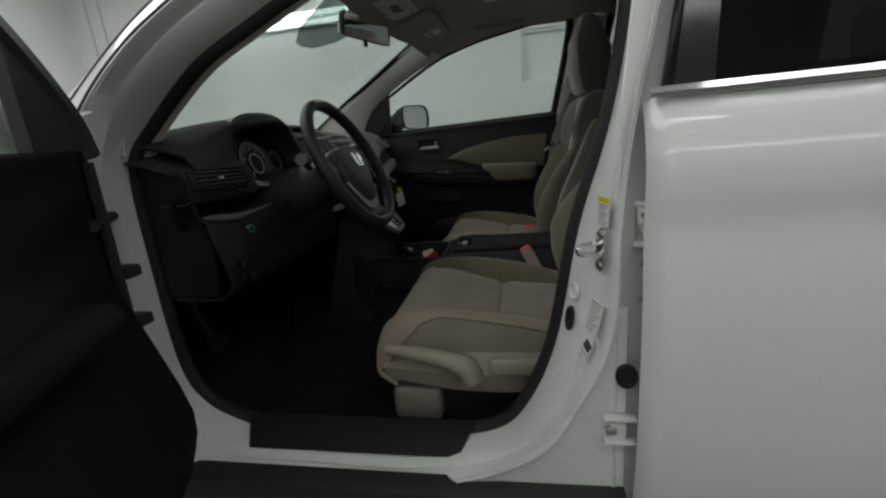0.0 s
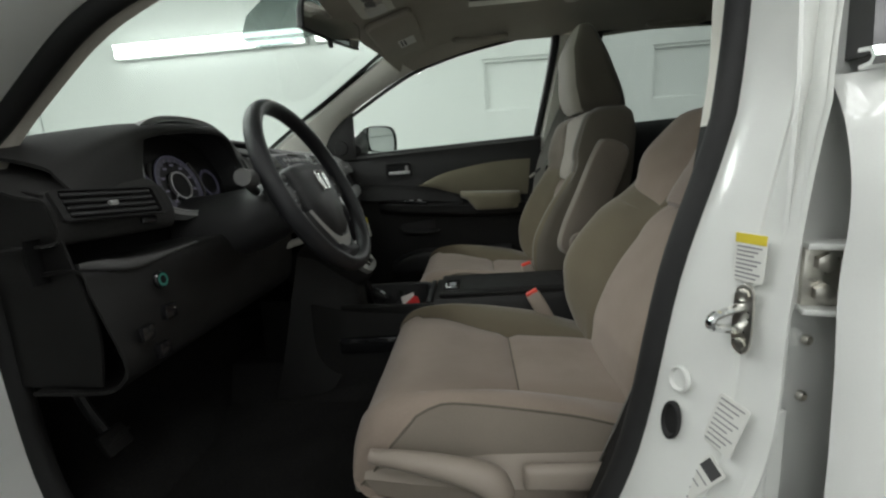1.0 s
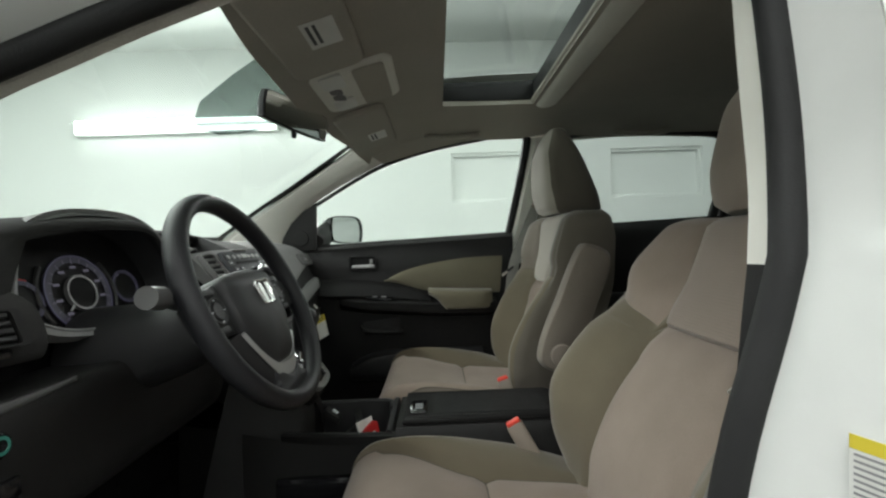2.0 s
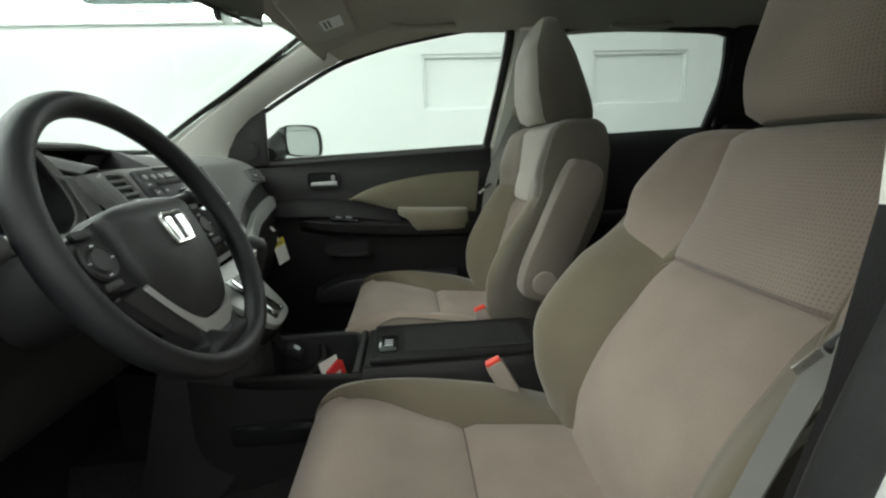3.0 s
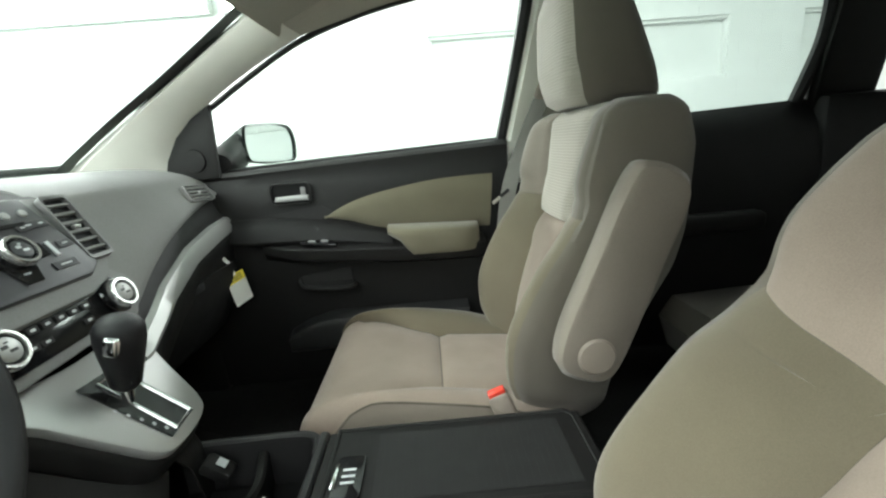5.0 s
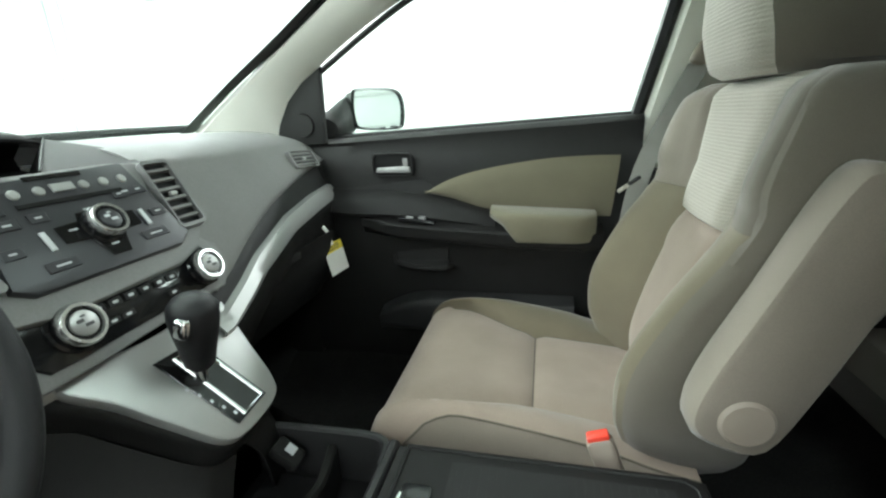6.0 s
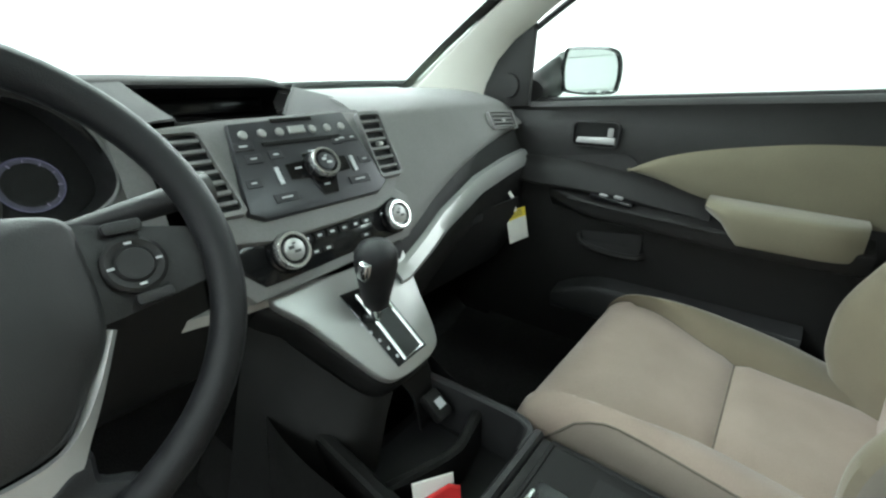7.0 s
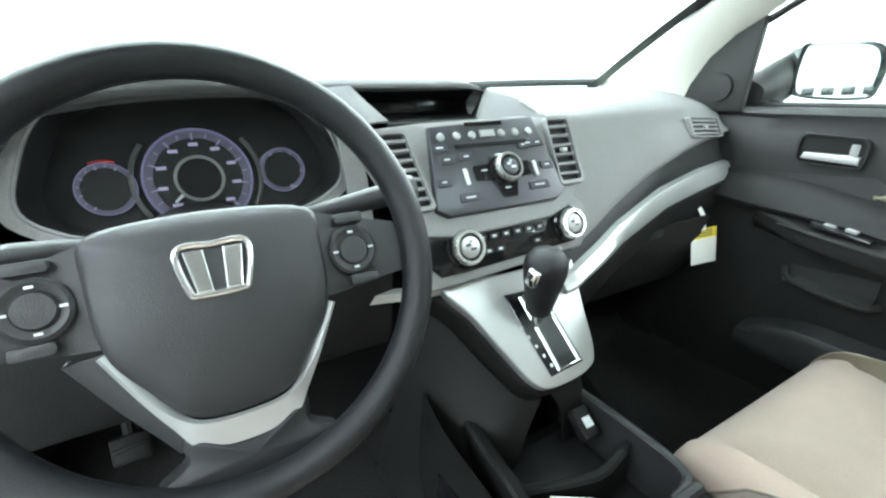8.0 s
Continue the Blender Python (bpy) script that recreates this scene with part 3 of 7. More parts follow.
            row.append((x0 + (x1 - x0) * f - 0.02 * math.sin(math.pi * f), y * w, 1.10 + (1.515 - 1.10) * f + 0.02 * math.sin(math.pi * f) - 0.02 * abs(y) ** 2 * f))
        ws.append(row)
    g = part("windscreen", thick(sheet(ws), 0.004), GLASS, car, "clear glass windscreen")
    g.visible_shadow = False
    # grey dotted patch of the glass round the mirror foot
    def on_glass(y, f):
        w = 0.70 - 0.05 * f
        u = y / w
        x0, x1 = -1.24 + 0.17 * abs(u) ** 2.2, -0.55 + 0.065 * abs(u) ** 2
        return (x0 + (x1 - x0) * f - 0.02 * math.sin(math.pi * f) + 0.006, y, 1.10 + 0.415 * f + 0.02 * math.sin(math.pi * f) - 0.02 * abs(u) ** 2 * f - 0.006)
    fp = part("glass_patch", thick(sheet([[on_glass(-0.13 * k + 0.02, f), on_glass(0.0, f - 0.01), on_glass(0.15 * k, f)] for f, k in ((1.0, 1.45), (0.90, 1.30), (0.78, 1.02), (0.71, 0.5))]), 0.001), pane("dotted_glass", (0.50, 0.54, 0.53)), car, "grey dotted glass patch")
    fp.visible_shadow = False
    # black frit edge lines beside the pillars
    for s in (-1, 1):
        part("windscreen_seal", tube([(p[0] + 0.006, p[1], p[2] - 0.004) for p in [(r[0] if s < 0 else r[-1]) for r in ws]], 0.006, 6), RUBBER, car)
    part("windscreen_seal", tube([(p[0] + 0.004, p[1], p[2] - 0.006) for p in ws[-1]], 0.009, 7), RUBBER, car, "black band along the top of the glass")
    # cowl with the wiper arm in front of the glass
    cowl = [[(-1.42 + 0.17 * abs(y) ** 2.2 + d, y * 0.74, 1.035 + 0.06 * q) for d, q in ((0, 0), (0.08, 0.5), (0.17, 0.85))] for y in np.linspace(-1, 1, 13)]
    part("cowl", thick(sheet(cowl), 0.01), BLACK_PLASTIC, car, "black plastic cowl")
    part("wiper", tube([(-1.185, 0.30, 1.135), (-1.14, 0.50, 1.140), (-1.06, 0.70, 1.142)], 0.010, 8, steps=12), RUBBER, car, "black wiper arm")
    # floor pan, bulkhead and tunnel in black carpet
    fl = [[(x, y, z) for y, z in ((-0.78, 0.47), (-0.745, 0.42), (-0.60, 0.395), (-0.3, 0.395), (-0.17, 0.42), (-0.13, 0.52), (0.13, 0.52), (0.17, 0.42), (0.3, 0.395), (0.60, 0.395), (0.745, 0.42), (0.78, 0.47))] for x in (-0.88, -0.6, -0.3, 0.2, 0.9, 1.5)]
    part("floor_carpet", thick(sheet(fl), 0.01), CARPET, car, "black carpeted floor")
    bh = [[(x, y, z) for x, z in ((-0.86, 0.395), (-0.98, 0.48), (-1.06, 0.62), (-1.10, 0.85), (-1.15, 1.06))] for y in (-0.80, -0.4, 0, 0.4, 0.80)]
    part("bulkhead", thick(sheet(bh), 0.01), CARPET, car, "black carpeted footwell bulkhead")
    for s in (-1, 1):
        kick = rbox((-0.985, -0.700, 0.74), (0.25, 0.03, 0.70), 0.012) if s < 0 else rbox((-0.96, 0.735, 0.74), (0.34, 0.03, 0.70), 0.012)
        part("kick_panel", kick, DASH_LOW, car)
    # rear pillar trims, quarter and tail closing panels
    for s in (-1, 1):
        part("rear_pillar", rbox((1.095, s * 0.70, 1.34), (0.19, 0.05, 0.52), 0.02, rot=(s * 17, -4, 0)), DASH_MID, car, "dark rear pillar trim")
        part("quarter_panel", rbox((1.5, s * 0.74, 0.78), (0.95, 0.10, 0.80), 0.02), DASH_LOW, car)
        part("rear_pillar", rbox((1.78, s * 0.68, 1.33), (0.22, 0.06, 0.50), 0.02, rot=(s * 17, 8, 0)), DASH_MID, car)
        part("quarter_glass", prism([(1.32, 1.20), (1.64, 1.21), (1.62, 1.33), (1.52, 1.375), (1.38, 1.425), (1.325, 1.42), (1.312, 1.35)], frame_axes((0, s * 0.735, 0), (1, 0, 0), (0, -1, -s * 0.0)), 0.004), GLASS_DARK if s < 0 else GLASS_LIGHT, car, "small fixed side glass")
    part("tail_glass", rbox((1.95, 0, 1.38), (0.006, 1.36, 0.42), 0.001, rot=(0, -18, 0)), GLASS_DARK, car, "dark tinted tail window")
    part("tailgate", rbox((2.0, 0, 0.85), (0.08, 1.5, 0.75), 0.03), WHITE_CAR, car)
    return car


CAR = build_shell()


def pillar_garnish(s):
    """Light trim on the inside of a front pillar, from the dash to the roof."""
    t = []
    top = spline([(-1.13, 0.662, 1.085), (-0.915, 0.662, 1.232), (-0.755, 0.66, 1.332), (-0.62, 0.655, 1.420), (-0.485, 0.645, 1.507)], 24)
    low = spline([(-0.825, 0.730, 1.085), (-0.800, 0.733, 1.165), (-0.705, 0.725, 1.268), (-0.55, 0.700, 1.357), (-0.36, 0.680, 1.445)], 24)
    for p, q in zip(top, low):
        m = [(p[k] + q[k]) / 2 for k in range(3)]
        t.append([(p[0], s * (p[1] + 0.01), p[2]), (p[0] * 0.85 + q[0] * 0.15, s * (p[1] - 0.018), p[2] * 0.85 + q[2] * 0.15 - 0.006), (m[0], s * (m[1] - 0.028), m[2] - 0.008), (p[0] * 0.15 + q[0] * 0.85, s * (q[1] - 0.022), p[2] * 0.15 + q[2] * 0.85 - 0.002), (q[0], s * q[1], q[2])])
    part("pillar_trim", thick(sheet(t), 0.004), PILLAR_TRIM, CAR, "light beige-grey pillar trim")
    if s > 0:
        part("glass_band", thick(sheet([[(x, y + 0.010, z + 0.006), (x, y - 0.012, z + 0.008), (x, y - 0.028, z + 0.010)] for x, y, z in top]), 0.002), RUBBER, CAR, "black band along the windscreen edge")


for s in (-1, 1):
    pillar_garnish(s)


def centre_pillar(s):
    """Inner trim of the pillar behind a front door."""
    joint = 1.07 if s < 0 else 1.0
    zs = [0.50, 0.75, 0.85, 0.93, 1.0, 1.07, 1.14, 1.25, 1.40, 1.50]
    rows = []
    for z in zs:
        if s < 0:
            x0 = float(np.interp(z, [0.50, 0.75, 0.84, 0.93, 1.0, 1.07, 1.14, 1.29, 1.50], [-0.07, 0.020, 0.047, 0.071, 0.079, 0.088, 0.104, 0.128, 0.165]))
            y, step, fold = side_y(z, 0.721), -0.001, 0.013
        else:
            x0 = (0.075 + (z - 1.05) * 0.20 if z > 0.9 else 0.045) + 0.03
            y, step, fold = side_y(z, 0.775), 0.02, 0.02
        x1 = 0.30 + max(0, z - 1.1) * 0.12
        rows.append([(x0, s * (y + fold), z), (x0 + step, s * (y - fold), z), (x0 + 0.09, s * (y - 0.035), z), (x1 - 0.03, s * (y - 0.02), z), (x1, s * (y + 0.02), z)])
    low = [r for r, z in zip(rows, zs) if z <= joint]
    high = [r for r, z in zip(rows, zs) if z >= joint]
    part("pillar_trim", thick(sheet(lerp_rows(low, 9)), 0.004), DASH_LOW, CAR)
    part("pillar_trim", thick(sheet(lerp_rows(high, 14)), 0.004), PILLAR_TRIM, CAR, "light beige-grey pillar trim")


for s in (-1, 1):
    centre_pillar(s)


def build_headliner():
    def z(x, y):
        return 1.545 - 0.03 * max(0, abs(y) - 0.45) / 0.2 - 0.075 * max(0.0, -0.25 - x) / 0.25 - 0.015 * max(0, x - 0.9)
    xs = [-0.535, -0.44, -0.30, -0.19, -0.16, 0.13, 0.24, 0.45, 0.8, 1.2, 1.6, 1.9]
    ys = [-0.66, -0.58, -0.45, -0.36, -0.31, 0.0, 0.31, 0.36, 0.45, 0.58, 0.66]
    bm = bmesh.new()
    V = {}
    for i, x in enumerate(xs):
        for j, y in enumerate(ys):
            xx = x + (0.075 * (abs(y) / 0.66) ** 2 if i == 0 else 0)
            V[i, j] = bm.verts.new((xx, y, z(x, y)))
    for i in range(len(xs) - 1):
        for j in range(len(ys) - 1):
            if xs[i] >= -0.161 and xs[i + 1] <= 0.131 and ys[j] >= -0.311 and ys[j + 1] <= 0.311:
                continue
            bm.faces.new([V[i, j], V[i + 1, j], V[i + 1, j + 1], V[i, j + 1]])
    h = part("headliner", thick(bm, 0.012), HEADLINER, None, "grey felt car headliner with a sunroof cut-out")
    tagged(h, "grey felt car headliner with a sunroof cut-out", "headliner", "", "structure")
    # black well of the sunroof
    for c, sz in (((-0.015, 0.312, 1.577), (0.31, 0.012, 0.060)), ((-0.015, -0.312, 1.577), (0.31, 0.012, 0.060)), ((-0.168, 0, 1.577), (0.012, 0.636, 0.060)), ((0.138, 0, 1.577), (0.012, 0.636, 0.060))):
        part("sunroof_rim", rbox(c, sz, 0.003), RUBBER, h, "black sunroof rim")
    part("sunroof_lip", tube([(-0.172, -0.31, 1.546), (-0.172, 0.31, 1.546), (0.13, 0.318, 1.546), (0.13, -0.318, 1.546)], 0.007, 8, closed=True), HEADLINER, h)
    shade = [[(0.140 + d, y * (1 - 0.5 * max(0, d - 0.05)), z0) for d, z0 in ((0.0, 1.552), (0.004, 1.536), (0.022, 1.526), (0.050, 1.529), (0.075, 1.540), (0.082, 1.548))] for y in np.linspace(-0.325, 0.325, 15)]
    part("sunshade_edge", thick(sheet([spline(r, 14) for r in shade]), 0.003), PILLAR_TRIM, h, "padded edge of the open sunshade")
    return h


build_headliner()


def cant_rail(s):
    """Trim between the headliner's edge and the tops of the side windows."""
    low = spline([(-0.40, 0.672, 1.428), (-0.25, 0.668, 1.466), (-0.11, 0.660, 1.494), (0.02, 0.655, 1.513), (0.16, 0.650, 1.525), (0.35, 0.650, 1.527), (0.57, 0.648, 1.533), (0.95, 0.655, 1.508), (1.4, 0.655, 1.50), (1.9, 0.655, 1.48)], 40)
    top = spline([(-0.47, 0.640, 1.485), (-0.30, 0.60, 1.520), (-0.11, 0.58, 1.540), (0.02, 0.57, 1.545), (0.16, 0.57, 1.547), (0.35, 0.57, 1.548), (0.57, 0.57, 1.548), (0.95, 0.57, 1.546), (1.4, 0.57, 1.54), (1.9, 0.57, 1.53)], 40)
    rows = [[(a[0], s * (a[1] + 0.03), a[2] + 0.02), (a[0], s * a[1], a[2]), (a[0] * 0.6 + b[0] * 0.4, s * (a[1] * 0.6 + b[1] * 0.4 - 0.006), a[2] * 0.55 + b[2] * 0.45 - 0.010), (b[0], s * b[1], b[2] - 0.012), (b[0], s * (b[1] - 0.01), b[2])] for a, b in zip(low, top)]
    part("cant_rail_trim", thick(sheet(rows), 0.004), HEADLINER, CAR, "grey roof side trim")


for s in (-1, 1):
    cant_rail(s)


def outer_panels():
    """Bonnet, wings, bumpers and wheels that carry the body."""
    bonnet = [[(x, y * w, z - 0.07 * abs(y) ** 2.5) for y in np.linspace(-1, 1, 13)] for x, w, z in ((-1.30, 0.73, 1.045), (-1.50, 0.74, 1.02), (-1.80, 0.73, 0.965), (-2.02, 0.70, 0.90), (-2.10, 0.68, 0.84))]
    part("bonnet", thick(sheet([spline(r, 13) for r in lerp_rows(bonnet, 14)]), 0.006), WHITE_CAR, CAR, "white painted bonnet")
    for s in (-1, 1):
        for nm, x0, x1, zt0, zt1, cx in (("front_wing", -2.08, -0.875, 0.86, 1.04, -1.43), ("rear_wing", 1.15, 1.98, 1.13, 1.12, 1.36)):
            bm = bmesh.new()
            V = {}
            nx, nz = 26, 12
            for i in range(nx):
                x = x0 + (x1 - x0) * i / (nx - 1)
                a = max(-1.0, min(1.0, (x - cx) / 0.385))
                low = max(0.36, 0.345 + 0.385 * math.sqrt(1 - a * a))
                top = zt0 + (zt1 - zt0) * i / (nx - 1)
                for j in range(nz):
                    f = j / (nz - 1)
                    tuck = 0.10 * max(0, (-1.75 - x) / 0.33) ** 2 + 0.10 * max(0, (x - 1.75) / 0.25) ** 2
                    V[i, j] = bm.verts.new((x, s * (0.885 - 0.075 * f ** 4 - tuck), low + (top - low) * f))
            for i in range(nx - 1):
                for j in range(nz - 1):
                    bm.faces.new([V[i, j], V[i + 1, j], V[i + 1, j + 1], V[i, j + 1]])
            part(nm, thick(bm, 0.006), WHITE_CAR, CAR, "white painted wing with wheel arch")
        for cx in (-1.43, 1.36):
            M = frame_axes((cx, s * 0.785, 0.345), (1, 0, 0), (0, s, 0))
            wheel = part("wheel", lathe([(0.225, -0.10), (0.30, -0.105), (0.338, -0.085), (0.345, 0.0), (0.338, 0.085), (0.30, 0.105), (0.225, 0.095)], M, 48, cap=False), RUBBER, CAR, "black rubber road wheel")
            part("rim", lathe([(0.228, -0.09), (0.226, 0.085), (0.21, 0.092), (0.20, 0.06), (0.07, 0.07), (0.05, 0.085), (0.0005, 0.085)], M, 40, cap=False), SILVER, wheel, "silver wheel rim")
            for k in range(5):
                part("spoke", prism([(0.05, -0.022), (0.21, -0.014), (0.21, 0.014), (0.05, 0.022)], M @ Matrix.Rotation(radians(72 * k), 4, "Z") @ pose(0, 0, 0.066), 0.024, 0.004, 1), SILVER, wheel)
    part("front_bumper", sheet([spline([(x, y, z) for x, z in ((-2.08, 0.85), (-2.16, 0.74), (-2.18, 0.58), (-2.15, 0.42), (-2.05, 0.30))], 12) if abs(y) < 0.5 else spline([(x + 0.22 * ((abs(y) - 0.5) / 0.32) ** 2, y, z) for x, z in ((-2.08, 0.85), (-2.16, 0.74), (-2.18, 0.58), (-2.15, 0.42), (-2.05, 0.30))], 12) for y in np.linspace(-0.80, 0.80, 17)]), WHITE_CAR, CAR, "white front bumper")
    part("underbody", rbox((0.05, 0, 0.30), (3.9, 1.30, 0.10), 0.03), BLACK_PLASTIC, CAR)


outer_panels()

# ---- seats ----
def seat(name, cy, inner, label, recline=0.0):
    """A front seat about y = cy. inner is +1 or -1: the side of the car's middle."""
    t = thing(name, (0.0, cy, 0.40), label, "seat", "front seats")

    tilt = Matrix.Translation((0.09, 0, 0.62)) @ Matrix.Rotation(radians(recline), 4, "Y") @ Matrix.Translation((-0.09, 0, -0.62))

    def lean(P):
        return [[tilt @ Vector(p) for p in row] for row in P]

    # cushion: sections from the nose to the back
    path = [(-0.345, 0.555, 0.0), (-0.378, 0.585, 0.0), (-0.388, 0.620, 0.15), (-0.372, 0.647, 0.4), (-0.335, 0.664, 0.6), (-0.27, 0.664, 0.85), (-0.20, 0.656, 1.0), (-0.12, 0.645, 1.0), (-0.04, 0.637, 0.8), (0.02, 0.632, 0.4), (0.07, 0.626, 0.05), (0.13, 0.615, 0.0)]
    NU = 40
    stations = spline(path, NU)

    def centre_w(x):
        f = min(max((-0.12 - x) / 0.19, 0), 1)
        return 0.142 + 0.075 * f * f * (3 - 2 * f)

    grid = []
    for i, (x, h, k) in enumerate(stations):
        w = centre_w(x)
        low = max(0.545, h - 0.115)
        half = [(0, h), (w * 0.5, h + 0.001), (w, h + 0.001), (w + (0.205 - w) * 0.5, h + 0.024 * k), (0.212, h + 0.036 * k), (0.245, h + 0.022 * k - 0.006), (0.262, h - 0.03), (0.262, (h + low) / 2 - 0.012), (0.252, low)]
        sm = spline(half[:3], 6)[:-1] + spline(half[2:], 14)
        row = [(x, -y, z) for y, z in reversed(sm)] + [(x, y, z) for y, z in sm[1:]]
        grid.append(row)
    nh = (len(grid[0]) - 1) // 2
    sL, sR = nh - 5, nh + 5
    iT = min(range(NU), key=lambda i: abs(stations[i][0] + 0.12))
    for i in range(NU):  # seams drawn in
        if stations[i][0] > -0.33:
            for j in (sL, sR):
                x, y, z = grid[i][j]
                grid[i][j] = (x, y, z - 0.009)
    for j in range(sL, sR + 1):
        x, y, z = grid[iT][j]
        grid[iT][j] = (x, y, z - 0.010)

    def piece(nm, i0, i1, j0, j1, material, lab=""):
        P = [[(x, y + cy, z) for x, y, z in grid[i][j0:j1 + 1]] for i in range(i0, i1 + 1)]
        return part(nm, sheet(P), material, t, lab)

    piece("cushion_front", 0, iT, sL, sR, CLOTH, "plain beige cloth thigh panel")
    piece("cushion_panel", iT, NU - 1, sL, sR, CLOTH, "beige cloth centre panel")
    last = len(grid[0]) - 1
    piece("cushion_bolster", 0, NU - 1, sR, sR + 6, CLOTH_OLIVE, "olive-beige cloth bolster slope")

    # the flank towards the driver's door: plain cloth above, taupe below a seam that sweeps up from the nose
    def cut(row, f0, f1, n):
        P = np.array(row[:sL + 1], float)
        return [tuple(np.array([np.interp(f, np.linspace(0, 1, len(P)), P[:, c]) for c in range(3)]) + (0, cy, 0)) for f in np.linspace(f0, f1, n)]

    split = [float(np.interp(q[0], [-0.386, -0.36, -0.32, -0.28, -0.24, 0.13], [0.06, 0.14, 0.34, 0.50, 0.56, 0.56])) if i > 4 else 0.06 for i, q in enumerate(stations)]
    part("cushion_bolster", sheet([cut(r, f, 1.0, 10) for r, f in zip(grid, split)]), CLOTH, t, "beige cloth bolster slope")
    part("cushion_side", sheet([cut(r, 0.0, f, 10) for r, f in zip(grid, split)]), CLOTH_ARM_SHADED, t, "taupe cloth cushion side, darkened for shade")
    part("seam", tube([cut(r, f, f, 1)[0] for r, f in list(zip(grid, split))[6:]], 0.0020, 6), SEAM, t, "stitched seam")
    piece("cushion_side", 0, NU - 1, sR + 6, last, CLOTH_SIDE_SHADED, "taupe cloth cushion side, darkened for shade")
    # inner closing body
    part("cushion_base", rbox((-0.10, cy, 0.565), (0.46, 0.48, 0.07), 0.02), BLACK_PLASTIC, t)

    # backrest
    zs_c, xs_c = ([0.56, 0.64, 0.70, 0.80, 0.905, 0.97, 1.09, 1.165, 1.18], [0.078, 0.068, 0.061, 0.075, 0.113, 0.143, 0.174, 0.191, 0.196]) if inner > 0 else ([0.56, 0.64, 0.70, 0.80, 0.90, 0.97, 1.06, 1.18], [0.092, 0.087, 0.086, 0.108, 0.139, 0.163, 0.178, 0.198])
    zs_p, ps_p = ([0.58, 0.62, 0.657, 0.72, 0.79, 0.905, 0.96, 1.0, 1.03, 1.065, 1.12, 1.18], [0.004, 0.014, 0.032, 0.058, 0.078, 0.069, 0.050, 0.036, 0.046, 0.050, 0.032, 0.010]) if inner > 0 else ([0.58, 0.62, 0.66, 0.70, 0.78, 0.88, 0.96, 1.01, 1.04, 1.08, 1.14, 1.18], [0.030, 0.055, 0.070, 0.080, 0.092, 0.076, 0.050, 0.034, 0.040, 0.038, 0.026, 0.012])
    smooth_x, smooth_p = spline(list(zip(zs_c, xs_c)), 90), spline(list(zip(zs_p, ps_p)), 120)

    def centre_x(z):
        return float(np.interp(z, [q[0] for q in smooth_x], [q[1] for q in smooth_x]))

    def back_grid():
        rows = []
        for z in sorted([0.560, 0.566, 0.575, 0.9500, 0.9535, 0.9570] + [q for q in np.linspace(0.588, 1.155, 42) if abs(q - 0.9535) > 0.007] + [1.165, 1.172, 1.177, 1.179]):
            p = float(np.interp(z, [q[0] for q in smooth_p], [q[1] for q in smooth_p]))
            b = float(np.interp(z, [0.56, 0.575, 0.62, 0.76, 0.90, 1.10, 1.16, 1.18], [0.05, 0.08, 0.105, 0.125, 0.15, 0.132, 0.115, 0.07]))
            w = float(np.interp(z, [0.56, 0.575, 0.60, 0.64, 0.70, 0.77, 0.92, 1.06, 1.11, 1.14, 1.16, 1.172, 1.18], [0.150, 0.175, 0.198, 0.221, 0.238, 0.248, 0.262, 0.262, 0.260, 0.254, 0.245, 0.232, 0.212]))
            wc = float(np.interp(z, [0.58, 0.70, 0.95, 1.00, 1.18], [0.118, 0.118, 0.100, 0.103, 0.138]))
            wc = min(wc, w - 0.05)
            roll = max(0.0, (z - 1.15) / 0.03) ** 2 * 0.03
            cx = centre_x(z) + roll
            sides = []
            for wi, pi in ((wc, p), (max(wc, 0.166) if inner > 0 else wc, p * 0.42 if inner > 0 else p)):
                wi = min(wi, w - 0.05)
                d = w - wi
                half = [(0, 0.008), (wi * 0.6, 0.006), (wi, 0.0), (wi + d * 0.26, 0.40 * pi), (wi + d * 0.54, 0.90 * pi), (wi + d * 0.76, pi), (w - 0.010, 0.74 * pi), (w, 0.22 * pi - 0.012), (w + 0.002, -b * 0.45), (w - 0.006, -b * 0.92), (w - 0.04, -b), (0, -b - 0.012)]
                sides.append(spline(half[:3], 6)[:-1] + spline(half[2:], 26))
            row = [(cx - d2, -y, z) for y, d2 in reversed(sides[1])] + [(cx - d2, y, z) for y, d2 in sides[0][1:]]
            rows.append(row)
        return rows

    B = back_grid()
    nb = (len(B[0]) - 1) // 2
    cL, cR = nb - 5, nb + 5
    # front panels lie in the middle of the row, the sides and back outside
    eL, eR = nb - 15, nb + 15
    zc = [r[0][2] for r in B]
    iM = min(range(len(zc)), key=lambda i: abs(zc[i] - 0.9535))
    iS = min(range(len(zc)), key=lambda i: abs(zc[i] - 0.99))
    for i in range(len(B)):
        for j in (cL, cR):
            x, y, z = B[i][j]
            B[i][j] = (x + 0.006, y, z)
        for j in (eL, eR):
            x, y, z = B[i][j]
            B[i][j] = (x + 0.002, y * 0.990, z)
    for j in range(cL, cR + 1):
        x, y, z = B[iM][j]
        B[iM][j] = (x + (0.013 if cL < j < cR else 0.003), y, z)
        for k, puff in ((-5, 0.003), (-4, 0.004), (-3, 0.004), (-2, 0.002), (-1, -0.004), (1, -0.002), (2, 0.004), (3, 0.007), (4, 0.008), (5, 0.007), (6, 0.005), (7, 0.003)):
            x, y, z = B[iM + k][j]
            edge = 1 if cL < j < cR else 0.4
            B[iM + k][j] = (x - puff * edge, y, z)
    for j in list(range(eL, cL)) + list(range(cR + 1, eR + 1)):
        x, y, z = B[iS][j]
